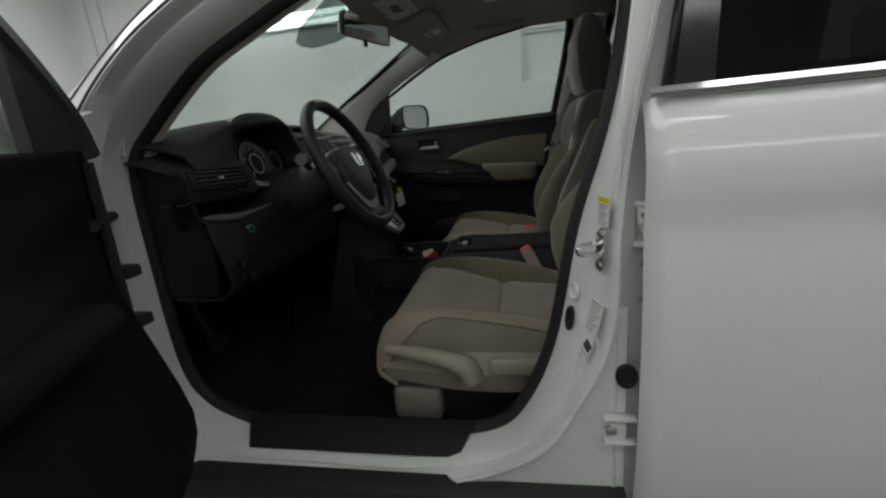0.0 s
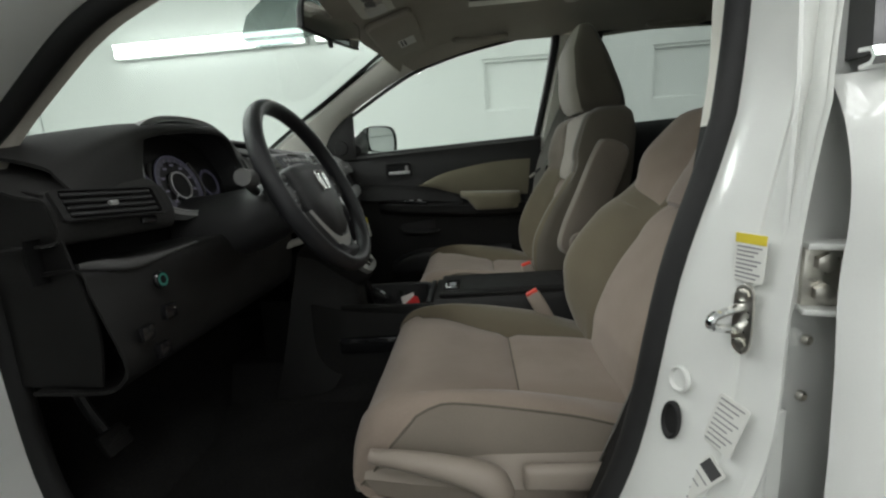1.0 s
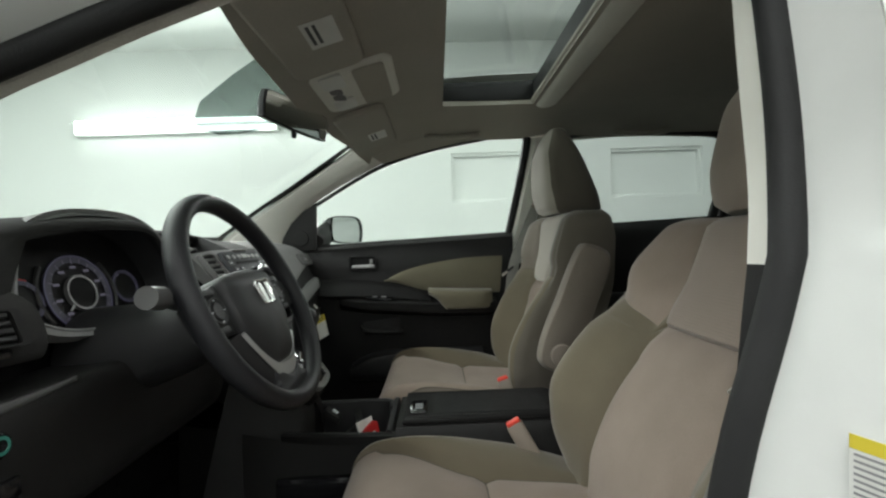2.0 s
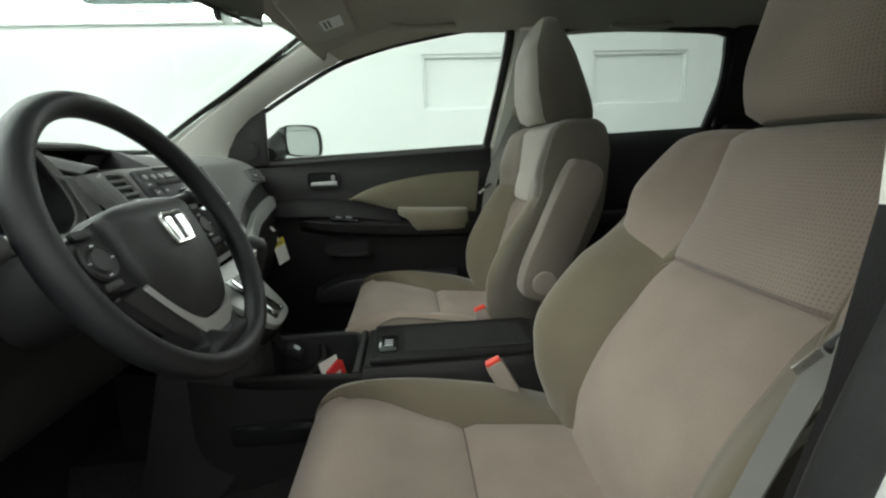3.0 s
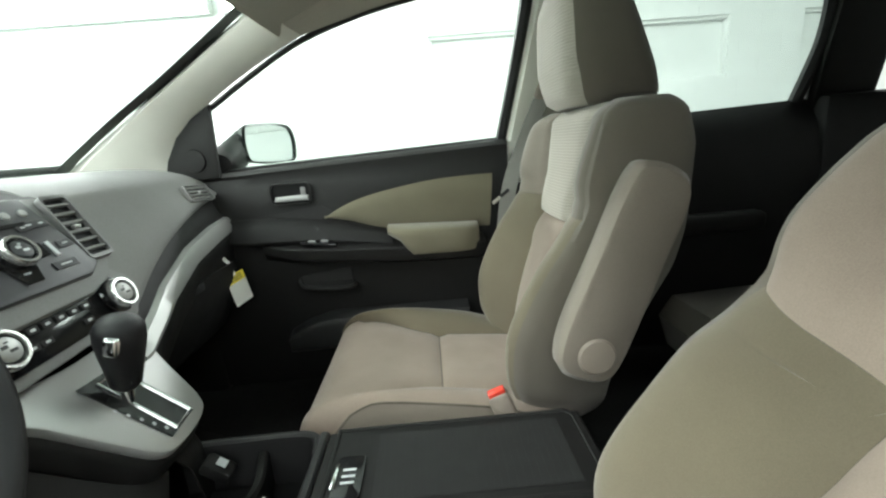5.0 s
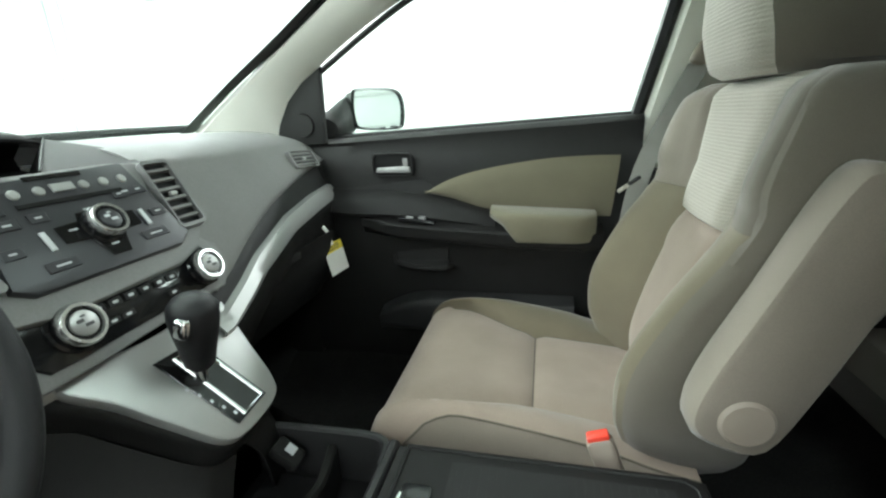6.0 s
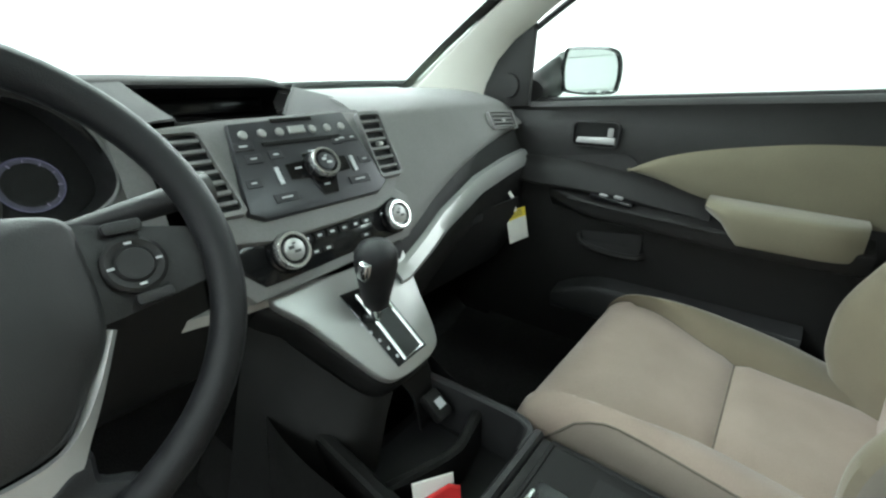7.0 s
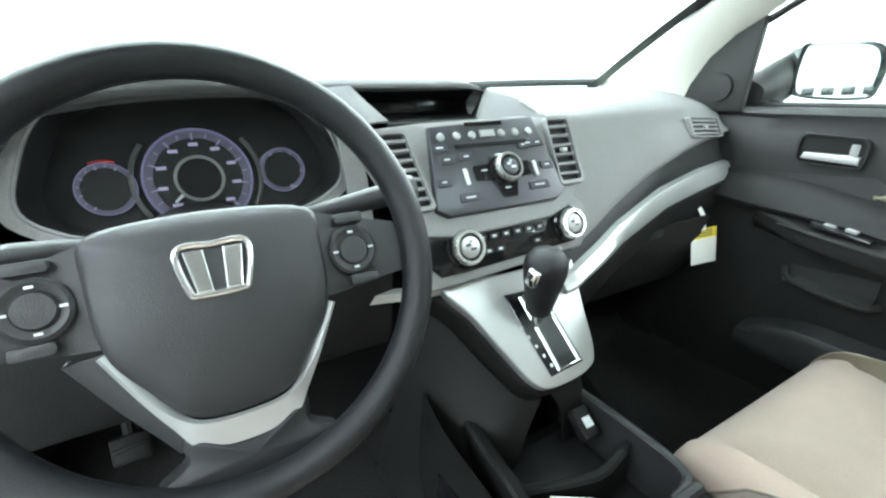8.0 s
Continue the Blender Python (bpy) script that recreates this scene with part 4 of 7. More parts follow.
        B[iS][j] = (x + 0.005, y, z)

    if inner > 0:  # the shoulder seam runs down towards the middle panel
        for i in range(len(B)):
            g = math.exp(-((i - iS) / 6.5) ** 2)
            for e, c in ((eL, cL), (eR, cR)):
                for k in range(1, 10):
                    j = c + (k if e > c else -k)
                    s = g * (1 - k / 10) * 0.045
                    x, y, z = B[i][j]
                    B[i][j] = (x - 0.28 * s, y, z - s)

    def bpiece(nm, i0, i1, j0, j1, material, lab="", cap=False):
        P = [[(x, y + cy, z) for x, y, z in B[i][j0:j1 + 1]] for i in range(i0, i1 + 1)]
        return part(nm, sheet(lean(P)), material, t, lab)

    n = len(B) - 1
    m = len(B[0]) - 1
    bpiece("lower_back_panel", 0, iM, cL, cR, CLOTH, "beige cloth lower back panel")
    bpiece("upper_back_panel", iM, n, cL, cR, CLOTH_RIB if inner < 0 else CLOTH_MESH, "pale textured cloth upper back panel")
    for j0, j1 in ((eL, cL), (cR, eR)):
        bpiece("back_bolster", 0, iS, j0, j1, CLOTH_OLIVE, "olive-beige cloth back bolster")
        # passenger shoulders: the inner one gets the darker tone for shade
        bpiece("shoulder_panel", iS, n, j0, j1, CLOTH if inner > 0 else CLOTH_ARM_SHADED if j0 == cR else CLOTH_SIDE_SHADED, "beige cloth shoulder panel, shade-darkened taupe on the passenger seat")
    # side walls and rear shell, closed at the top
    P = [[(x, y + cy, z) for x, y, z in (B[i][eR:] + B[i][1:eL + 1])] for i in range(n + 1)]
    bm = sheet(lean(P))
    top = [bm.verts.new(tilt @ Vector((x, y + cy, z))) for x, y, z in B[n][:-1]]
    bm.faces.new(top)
    part("back_shell", bm, CLOTH_SIDE_SHADED, t, "taupe cloth seat side and back, darkened for shade")

    # stitched seams along the panel edges
    def seam(pts, push):
        line = [tilt @ Vector((x + push, y + cy, z)) for x, y, z in pts]
        part("seam", tube(line, 0.0022, 6), SEAM, t, "stitched seam")
    seam([B[i][cL] for i in range(1, n)], 0.002)
    seam([B[i][cR] for i in range(1, n)], 0.002)
    seam([B[iM][j] for j in range(cL, cR + 1)], 0.003)
    for a, b in ((eL, cL), (cR, eR)):
        seam([B[iS][j] for j in range(a, b + 1)], 0.002)
    for j in (sL, sR):
        part("seam", tube([(x, y + cy, z) for x, y, z in [grid[i][j] for i in range(7, NU)]], 0.0017, 6), SEAM, t, "stitched seam")
    part("seam", tube([(x, y + cy, z) for x, y, z in grid[iT][sL:sR + 1]], 0.0017, 6), SEAM, t, "stitched seam")

    # headrest: a soft block leaning forward, on two posts
    rows = []
    for z in np.linspace(0, 1, 22):
        zz = 1.178 + 0.276 * z
        e = max(0.02, math.sin(math.acos(min(1, abs(2 * z - 1) ** 2.6))) if abs(2 * z - 1) < 1 else 0.02) ** 0.6
        xf = float(np.interp(z, [0, 0.3, 0.7, 1], [0.165, 0.148, 0.150, 0.185]))
        xb = float(np.interp(z, [0, 0.3, 0.7, 1], [0.352, 0.325, 0.280, 0.235]))
        w = float(np.interp(z, [0, 0.2, 0.6, 1], [0.125, 0.135, 0.128, 0.10]))
        mid, hx, hy = (xf + xb) / 2, (xb - xf) / 2 * (0.84 + 0.16 * e), w * (0.82 + 0.18 * e)
        if z in (0.0, 1.0):
            hx, hy = hx * 0.93, hy * 0.95
        row = []
        for q in np.linspace(0, 2 * math.pi, 40, endpoint=False):
            c, sn = math.cos(q), math.sin(q)
            row.append((mid + hx * math.copysign(abs(c) ** 0.55, c), cy + hy * math.copysign(abs(sn) ** 0.5, sn), zz))
        rows.append(row)
    rows = lean(rows)
    front = [[r[j] for j in range(14, 27)] for r in rows]
    rear = [[r[j % 40] for j in range(26, 55)] for r in rows]
    bm = sheet(rear)
    for r in (rows[0], rows[-1]):
        bm.faces.new([bm.verts.new(p) for p in r])
    hr = part("headrest", bm, CLOTH_SIDE_SHADED, t, "taupe cloth headrest, darkened for shade")
    part("headrest_face", sheet(front), CLOTH_RIB if inner < 0 else CLOTH_MESH, hr, "pale textured headrest face")
    for dy in (-0.06, 0.06):
        part("headrest_post", tube([tilt @ Vector((0.235, cy + dy, 1.15)), tilt @ Vector((0.245, cy + dy, 1.21))], 0.006, 8), CHROME, t)

    # runners and front foot cover
    for s in (-1, 1):
        part("seat_rail", rbox((-0.10, cy + s * 0.20, 0.45), (0.52, 0.045, 0.10), 0.008), BLACK_PLASTIC, t)
    o = -inner
    part("side_cover", thick(sheet(lerp_rows([[(-0.365, cy + o * 0.248, 0.611), (-0.37, cy + o * 0.268, 0.581), (-0.355, cy + o * 0.262, 0.548)], [(-0.2, cy + o * 0.262, 0.616), (-0.2, cy + o * 0.285, 0.576), (-0.2, cy + o * 0.275, 0.531)], [(-0.03, cy + o * 0.262, 0.616), (-0.03, cy + o * 0.285, 0.576), (-0.03, cy + o * 0.275, 0.531)], [(0.12, cy + o * 0.255, 0.616), (0.13, cy + o * 0.272, 0.586), (0.12, cy + o * 0.265, 0.551)]], 20)), 0.006), BEIGE_PLASTIC, t, "beige plastic side cover")
    part("foot_cover", rbox((-0.305, cy + o * 0.225, 0.475), (0.115, 0.06, 0.085), 0.014, 3), BEIGE_PLASTIC, t, "beige plastic rail foot cover")
    if inner > 0:
        ly = cy + o * 0.288
        part("height_lever", tube([(-0.350, ly, 0.636), (-0.29, ly + o * 0.008, 0.632), (-0.225, ly + o * 0.012, 0.620), (-0.180, ly + o * 0.012, 0.602), (-0.168, ly + o * 0.006, 0.574)], [0.011, 0.015, 0.019, 0.025, 0.027], 12, steps=18), BEIGE_PLASTIC, t, "beige plastic height lever")
        part("recline_lever", rbox((-0.055, cy + o * 0.292, 0.600), (0.15, 0.022, 0.04), 0.012, 3), BEIGE_PLASTIC, t, "beige plastic recline lever")
    else:
        # folded-up armrest on the inner side with its round pivot cap
        m = frame_axes((0.119, cy + inner * 0.272, 0.787), (0, 0, 1), (0, inner, 0))
        ax = math.atan2(0.115, 0.29)
        out = []
        L = 0.292
        prof = spline([(-0.052, 0.0), (-0.035, 0.045), (0.06, 0.052), (0.17, 0.050), (L - 0.03, 0.050), (L + 0.012, 0.03), (L + 0.014, -0.03), (L - 0.02, -0.048), (0.14, -0.052), (0.02, -0.055), (-0.04, -0.042)], 44, True)
        for u, v in prof:
            out.append((0.128 + u * math.sin(ax) + v * math.cos(ax) * 1.0, 0.787 + u * math.cos(ax) - v * math.sin(ax)))
        b2 = bmesh.new()
        rowsA = []
        cxm, czm = sum(p[0] for p in out) / len(out), sum(p[1] for p in out) / len(out)
        for f, d in ((0.86, 0.0), (0.96, 0.004), (1.0, 0.014), (1.0, 0.045), (0.95, 0.056), (0.84, 0.060)):
            rowsA.append([(cxm + (x - cxm) * f, cy + inner * (0.262 + d), czm + (z - czm) * f) for x, z in out])
        part("armrest", sheet(rowsA, closed_v=True, cap=True), CLOTH_ARM_SHADED, t, "folded-up taupe cloth armrest")
        part("pivot_cap", lathe([(0.031, 0.0), (0.031, 0.006), (0.027, 0.010), (0.0005, 0.011)], frame_axes((0.131, cy + inner * 0.3165, 0.785), (1, 0, 0), (0, inner, 0)), 28), BEIGE_PLASTIC, t, "round beige plastic pivot cap")
    return t


seat("bucket_seat", -0.392, +1, "beige cloth driver seat with plastic side levers", 14.5)
seat("bucket_seat", 0.392, -1, "beige cloth passenger seat with folded-up armrest")


def buckle(x, y, z, lean):
    t = thing("seat_belt_buckle", (x, y, z - 0.1), "beige seat belt buckle with red release button", "buckle", "belt buckles")
    m = pose(x, y, z, 0, lean, 0)
    b = bmesh.new()
    b = prism(rounded(0.036, 0.105, 0.009), m @ pose(0, 0.011, -0.05, 90, 0, 0), 0.022, 0.005, bm=None)
    part("housing", b, BEIGE_PLASTIC, t)
    part("release_button", rbox((m @ Vector((0, 0, 0.003))), (0.030, 0.017, 0.010), 0.003, rot=(0, lean, 0)), RED, t, "red release button")
    part("stalk", tube([m @ Vector((0, 0, -0.09)), m @ Vector((0.01, 0, -0.19))], 0.012, 8), BLACK_PLASTIC, t)


buckle(-0.045, -0.178, 0.712, -28)
buckle(-0.025, 0.105, 0.715, -20)


def rear_bench():
    t = thing("rear_bench", (1.0, 0, 0.4), "beige cloth rear bench seat, deep shade put into its colour", "seat")
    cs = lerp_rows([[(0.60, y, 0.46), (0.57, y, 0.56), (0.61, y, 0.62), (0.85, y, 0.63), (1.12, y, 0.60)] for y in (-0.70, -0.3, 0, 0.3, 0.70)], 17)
    # bench in the darkened side cloth, standing for deep shade
    part("cushion", thick(sheet(cs), 0.02), CLOTH_SIDE_SHADED, t)
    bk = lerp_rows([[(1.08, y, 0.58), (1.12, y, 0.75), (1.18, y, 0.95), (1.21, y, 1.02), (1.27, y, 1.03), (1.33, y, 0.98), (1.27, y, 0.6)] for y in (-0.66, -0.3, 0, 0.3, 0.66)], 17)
    part("backrest", sheet(bk), CLOTH_SIDE_SHADED, t)
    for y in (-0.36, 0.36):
        part("rear_headrest", rbox((1.26, y, 1.10), (0.09, 0.26, 0.14), 0.04, 4), CLOTH_SIDE_SHADED, t)


rear_bench()

# ---- dashboard ----
def vent(parent, c, xdir, n, w, h, slats=4, skew=0.0, frame_mat=None, knob=True, slat_mat=None):
    """An air vent: dark box, frame and separate slats. xdir: along its width; n: outwards."""
    m = frame_axes(c, xdir, n)
    out = [(x + skew * y, y) for x, y in rounded(w, h, min(w, h) * 0.12)]
    inn = [(x * 0.88 + skew * y * 0.88, y * 0.90) for x, y in rounded(w, h, min(w, h) * 0.12)]
    rows = [[m @ Vector((x, y, -0.004)) for x, y in out], [m @ Vector((x, y, 0.007)) for x, y in out], [m @ Vector((x, y, 0.007)) for x, y in inn], [m @ Vector((x, y, -0.02)) for x, y in inn]]
    v = part("air_vent", sheet(rows, closed_v=True), frame_mat or DASH, parent, "air vent with slats")
    part("vent_well", prism(inn, m @ pose(0, 0, -0.0035), 0.002), RECESS_SHADE, v)
    for k in range(slats):
        y = h * 0.42 * (2 * (k + 0.5) / slats - 1)
        part("slat", prism([(-w * 0.42 + skew * y, y - 0.0015), (w * 0.42 + skew * y, y - 0.0015), (w * 0.42 + skew * y, y + 0.0035), (-w * 0.42 + skew * y, y + 0.0035)], m @ pose(0, 0, -0.010), 0.0145, 0.001, 1), slat_mat or DASH, v)
    if knob:
        part("vent_knob", rbox(m @ Vector((0, 0, 0.004)), (0.008, 0.012, 0.007), 0.002), SILVER, v)
    return v


def knob(parent, c, n, r, up, cap_mat=None):
    m = frame_axes(c, up, n)
    k = part("rotary_knob", lathe([(r * 1.12, -0.004), (r * 1.12, 0.003), (r * 1.0, 0.005), (r * 0.97, 0.015), (r * 0.80, 0.016)], m, 32, cap=False), GLOSS_BLACK, parent, "silver-ringed rotary knob")
    part("knob_ring", lathe([(r * 0.98, 0.012), (r * 0.97, 0.018), (r * 0.90, 0.021), (r * 0.76, 0.021), (r * 0.71, 0.017)], m, 36, cap=False), KNOB_SILVER, k, "bright silver ring")
    part("knob_face", lathe([(r * 0.72, 0.0165), (r * 0.64, 0.0160), (0.0005, 0.0160)], m, 28), GLOSS_BLACK, k)
    part("knob_cap", lathe([(r * 0.58, 0.0160), (r * 0.57, 0.0195), (r * 0.50, 0.0205), (0.0005, 0.0210)], m, 28), cap_mat or RADIO_GREY, k, "silver knob cap" if cap_mat else "dark grey knob cap")
    for a, b, w, h in ((-0.16, 0.12, 0.30, 0.16), (0.12, -0.12, 0.36, 0.14), (0.02, 0.30, 0.20, 0.08)):
        part("knob_mark", prism([(r * (a - w / 2), r * (b - h / 2)), (r * (a + w / 2), r * (b - h / 2)), (r * (a + w / 2), r * (b + h / 2)), (r * (a - w / 2), r * (b + h / 2))], m @ pose(0, 0, 0.0207), 0.0006), INK if cap_mat else PRINT_WHITE, k)
    return k


def build_dash():
    d = thing("dashboard", (-0.85, 0, 0.6), "dark grey moulded dashboard with silver trim", "dashboard")
    # upper body from the passenger end to the centre: windscreen base, top, front edge, face down to the trim
    def trim_z(y):
        return float(np.interp(y, [0.10, 0.20, 0.28, 0.45, 0.60, 0.70, 0.77], [0.880, 0.900, 0.922, 0.960, 0.982, 0.990, 0.993]))

    def trim_x(y):
        return float(np.interp(y, [0.10, 0.20, 0.28, 0.45, 0.60, 0.70, 0.77], [-0.600, -0.630, -0.655, -0.690, -0.705, -0.712, -0.716]))

    def lift(y):
        return 0.034 * min(max((y - 0.18) / 0.55, 0.0), 1.0) ** 1.4

    st = []
    for y in (0.135, 0.17, 0.22, 0.30, 0.42, 0.55, 0.66, 0.74, 0.775):
        e = 0.10 * (y / 0.77) ** 2
        tz, tx = trim_z(y), trim_x(y)
        drop = 0.03 * max(0, (y - 0.62) / 0.15) ** 2
        fx = float(np.interp(y, [0.13, 0.2, 0.35, 0.55, 0.77], [-0.705, -0.715, -0.735, -0.748, -0.745]))
        st.append([(-1.24 + e * 1.6, y, 1.085), (-1.08 + e, y, 1.125 - drop), (-0.92, y, 1.130 - drop), (fx - 0.07, y, 1.120 - drop), (fx - 0.012, y, 1.100 - drop), (fx + 0.012, y, 1.075 - drop), ((fx + tx) / 2 + 0.018, y, (1.06 + tz + lift(y)) / 2), (tx - lift(y) * 0.2, y, tz + 0.012 + lift(y)), (tx - 0.012 - lift(y) * 0.2, y, tz + lift(y))])
    rows = lerp_rows(st, 40)
    rows = [[spline(r, 26)[k] for k in range(26)] for r in rows]
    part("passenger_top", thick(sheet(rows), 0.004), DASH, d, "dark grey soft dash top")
    # dark shadow line and silver sweep below
    def sweep(y0, y1, n, f):
        return [f(y) for y in np.linspace(y0, y1, n)]
    dark = sweep(0.11, 0.765, 34, lambda y: [(trim_x(y) - 0.010 - lift(y) * 0.3, y, trim_z(y) + 0.006 + lift(y)), (trim_x(y) - 0.006, y, trim_z(y) + 0.002), (trim_x(y) + 0.006, y, trim_z(y) - 0.004 - 0.012 * (y > 0)), (trim_x(y) + 0.006, y, trim_z(y) - 0.018)])
    part("shadow_gap", thick(sheet(dark), 0.003), RUBBER, d)
    w = lambda y: float(np.interp(y, [0.10, 0.3, 0.6, 0.765], [0.018, 0.029, 0.037, 0.032]))
    silver = sweep(0.085, 0.735, 34, lambda y: [(trim_x(y) + 0.004, y, trim_z(y) - 0.016), (trim_x(y) + 0.022, y, trim_z(y) - 0.019), (trim_x(y) + 0.036, y, trim_z(y) - 0.024 - w(y) * 0.5), (trim_x(y) + 0.036, y, trim_z(y) - 0.020 - w(y)), (trim_x(y) + 0.026, y, trim_z(y) - 0.026 - w(y))])
    part("silver_trim", thick(sheet(silver), 0.003), SILVER, d, "satin silver sweep trim")
    # lower passenger side with the glove box
    st = []
    for y in (0.09, 0.2, 0.3, 0.45, 0.6, 0.74, 0.775):
        tz, tx = trim_z(y) - 0.022 - w(y), trim_x(y)
        st.append([(tx + 0.026, y, tz), (tx + 0.028, y, tz - 0.02), (tx + 0.016, y, tz - 0.07), (-0.70 if y > 0.25 else tx - 0.01, y, 0.78 if y > 0.25 else tz - 0.09), (-0.76, y, 0.67), (-0.84, y, 0.60), (-1.0, y, 0.58)])
    rows = [spline(r, 20) for r in lerp_rows(st, 24)]
    lp = part("glove_box_panel", thick(sheet(rows), 0.004), DASH_LOW, d, "dark lower dash with glove box")
    part("glove_box_door", thick(sheet([[(p[0] + 0.006, 0.22 + 0.42 * k / 10, p[2]) for p in spline([(-0.672, 0, 0.86), (-0.678, 0, 0.80), (-0.70, 0, 0.74), (-0.735, 0, 0.68)], 9)] for k in range(11)]), 0.004), DASH_LOW, lp)
    part("glove_box_latch", rbox((-0.668, 0.42, 0.845), (0.014, 0.10, 0.022), 0.005), BLACK_PLASTIC, lp)

    # centre top: hooded display recess
    st = []
    for y in (-0.245, -0.20, -0.15, -0.04, 0.06, 0.10, 0.14):
        up = float(np.interp(y, [-0.245, -0.19, 0.085, 0.14], [0.012, 0.028, 0.026, 0.006]))
        st.append([(-1.24, y, 1.085), (-1.10, y, 1.122), (-0.98, y, 1.130 + up * 0.6), (-0.90, y, 1.128 + up), (-0.855, y, 1.122 + up), (-0.845, y, 1.114 + up)])
    part("display_hood", thick(sheet([spline(r, 14) for r in lerp_rows(st, 26)]), 0.005), DASH_HALF_LIT, d)
    wellm = []
    for k in np.linspace(0, 1, 10):
        yb, yf = -0.150 + 0.268 * k, -0.146 + 0.150 * k
        wellm.append([(-0.848, yb, 1.140), (-0.90, yb, 1.134), (-0.925, yb, 1.110), (-0.915, yb, 1.088), (-0.80, (yb + yf) / 2, 1.086), (-0.712, yf, 1.096)])
    well = part("display_well", thick(sheet(wellm), 0.003), RUBBER, d, "black recessed information display")
    part("display_screen", rbox((-0.910, -0.02, 1.112), (0.004, 0.21, 0.034), 0.001, rot=(0, -12, 0)), GLOSS_BLACK, well, "dark glossy screen")
    right = [[(-0.848, 0.116, 1.138), (-0.78, 0.058, 1.119), (-0.712, 0.002, 1.099)], [(-0.855, 0.122, 1.138), (-0.78, 0.095, 1.121), (-0.706, 0.06, 1.100)], [(-0.87, 0.15, 1.133), (-0.78, 0.148, 1.121), (-0.70, 0.145, 1.094)]]
    left = [[(-0.85, -0.150, 1.147), (-0.78, -0.148, 1.124), (-0.708, -0.146, 1.104)], [(-0.86, -0.19, 1.147), (-0.78, -0.18, 1.126), (-0.70, -0.175, 1.103)], [(-0.87, -0.245, 1.136), (-0.78, -0.225, 1.122), (-0.70, -0.20, 1.095)]]
    for cheek, wall in ((right, [[(-0.848, 0.116, 1.140), (-0.78, 0.058, 1.121), (-0.712, 0.002, 1.102)], [(-0.90, 0.118, 1.086), (-0.80, 0.062, 1.084), (-0.712, 0.004, 1.094)]]), (left, [[(-0.85, -0.150, 1.143), (-0.78, -0.148, 1.121), (-0.71, -0.146, 1.101)], [(-0.91, -0.152, 1.086), (-0.80, -0.150, 1.084), (-0.712, -0.147, 1.094)]])):
        part("display_cheek", thick(sheet(lerp_rows(cheek, 10)), 0.003), DASH_HALF_LIT, d)
        part("well_side", thick(sheet(lerp_rows(wall, 4)), 0.002), RUBBER, well)

    # radio face: tilted plate from (-0.70, 1.105) to (-0.612, 0.985)
    n = Vector((0.125, 0, 0.085)).normalized()
    o = Vector((-0.648, -0.004, 1.042))
    R = frame_axes(o, (0, 1, 0), n)  # x to the passenger side, y up the face
    face = [(-0.094, 0.064), (0.094, 0.072), (0.116, -0.054), (0.092, -0.068), (-0.100, -0.068), (-0.118, -0.056)]
    radio = part("radio_face", prism(face, R @ pose(0, 0, -0.012), 0.014, 0.004, 2), RADIO_GREY, d, "dark radio face with buttons")
    stack = [(-0.205, 0.070), (-0.10, 0.077), (0.085, 0.080), (0.150, 0.072), (0.172, 0.045), (0.160, -0.04), (0.125, -0.078), (0.08, -0.092), (-0.09, -0.096), (-0.15, -0.085)]
    part("stack_surround", prism(stack, R @ pose(0, 0, -0.034), 0.026, 0.006, 2), DASH_FACE, d, "grey centre stack surround")
    def onface(x, y, w, h, material, nm, lab="", z=0.0025, dep=0.002, b=0.0006):
        return part(nm, prism([(x - w / 2, y - h / 2), (x + w / 2, y - h / 2), (x + w / 2, y + h / 2), (x - w / 2, y + h / 2)], R @ pose(0, 0, z), dep, b, 1), material, radio, lab)
    onface(-0.003, 0.063, 0.066, 0.006, GLOSS_BLACK, "clock_slot")
    for k in range(7):
        x = -0.081 + 0.0263 * k
        if k == 3:
            part("preset_button", prism([(x - 0.013 + a, 0.046 + c) for a, c in ((0, -0.005), (0.026, -0.005), (0.026, 0.006), (0, 0.006))], R @ pose(0, 0, 0.002), 0.004, 0.001, 1), SILVER, radio)
        else:
            part("preset_button", lathe([(0.0060, 0.001), (0.0060, 0.004), (0.0048, 0.005), (0.0004, 0.005)], R @ pose(x, 0.046, 0, 0, 0, 0), 14), SILVER, radio)
    onface(0.002, 0.030, 0.127, 0.006, RECESS_SHADE, "disc_slot", "black disc slot")
    # cross of buttons round the volume knob
    cross = [(-0.018, 0.022), (0.018, 0.022), (0.022, 0.012), (0.05, 0.010), (0.05, -0.012), (0.022, -0.014), (0.012, -0.042), (-0.012, -0.042), (-0.022, -0.014), (-0.05, -0.012), (-0.05, 0.010), (-0.022, 0.012)]
    part("button_cross", prism([(x + 0.006, y - 0.012) for x, y in cross], R @ pose(0, 0, 0.0022), 0.0025, 0.0008, 1), GLOSS_BLACK, radio)
    knob(radio, R @ Vector((0.006, -0.014, 0.004)), n, 0.0225, (0, 1, 0))
    for x in (-0.059, 0.066):
        onface(x, -0.016, 0.006, 0.024, PRINT_WHITE, "side_bar", "pale tall button", 0.0025, 0.003)
    for x, y, w2 in ((-0.088, 0.030, 0.018), (-0.082, 0.012, 0.014), (-0.050, 0.014, 0.012), (0.066, 0.026, 0.016), (0.086, 0.026, 0.012), (0.056, 0.024, 0.010), (-0.062, -0.046, 0.026), (0.064, -0.042, 0.030), (-0.096, -0.02, 0.012), (0.09, -0.012, 0.014)):
        onface(x, y, w2 + 0.008, 0.012, RADIO_GREY, "radio_button", "", 0.0022, 0.002)
        onface(x, y, w2 * 0.62, 0.0022, PRINT_WHITE, "button_print", "", 0.0044, 0.0003, 0)
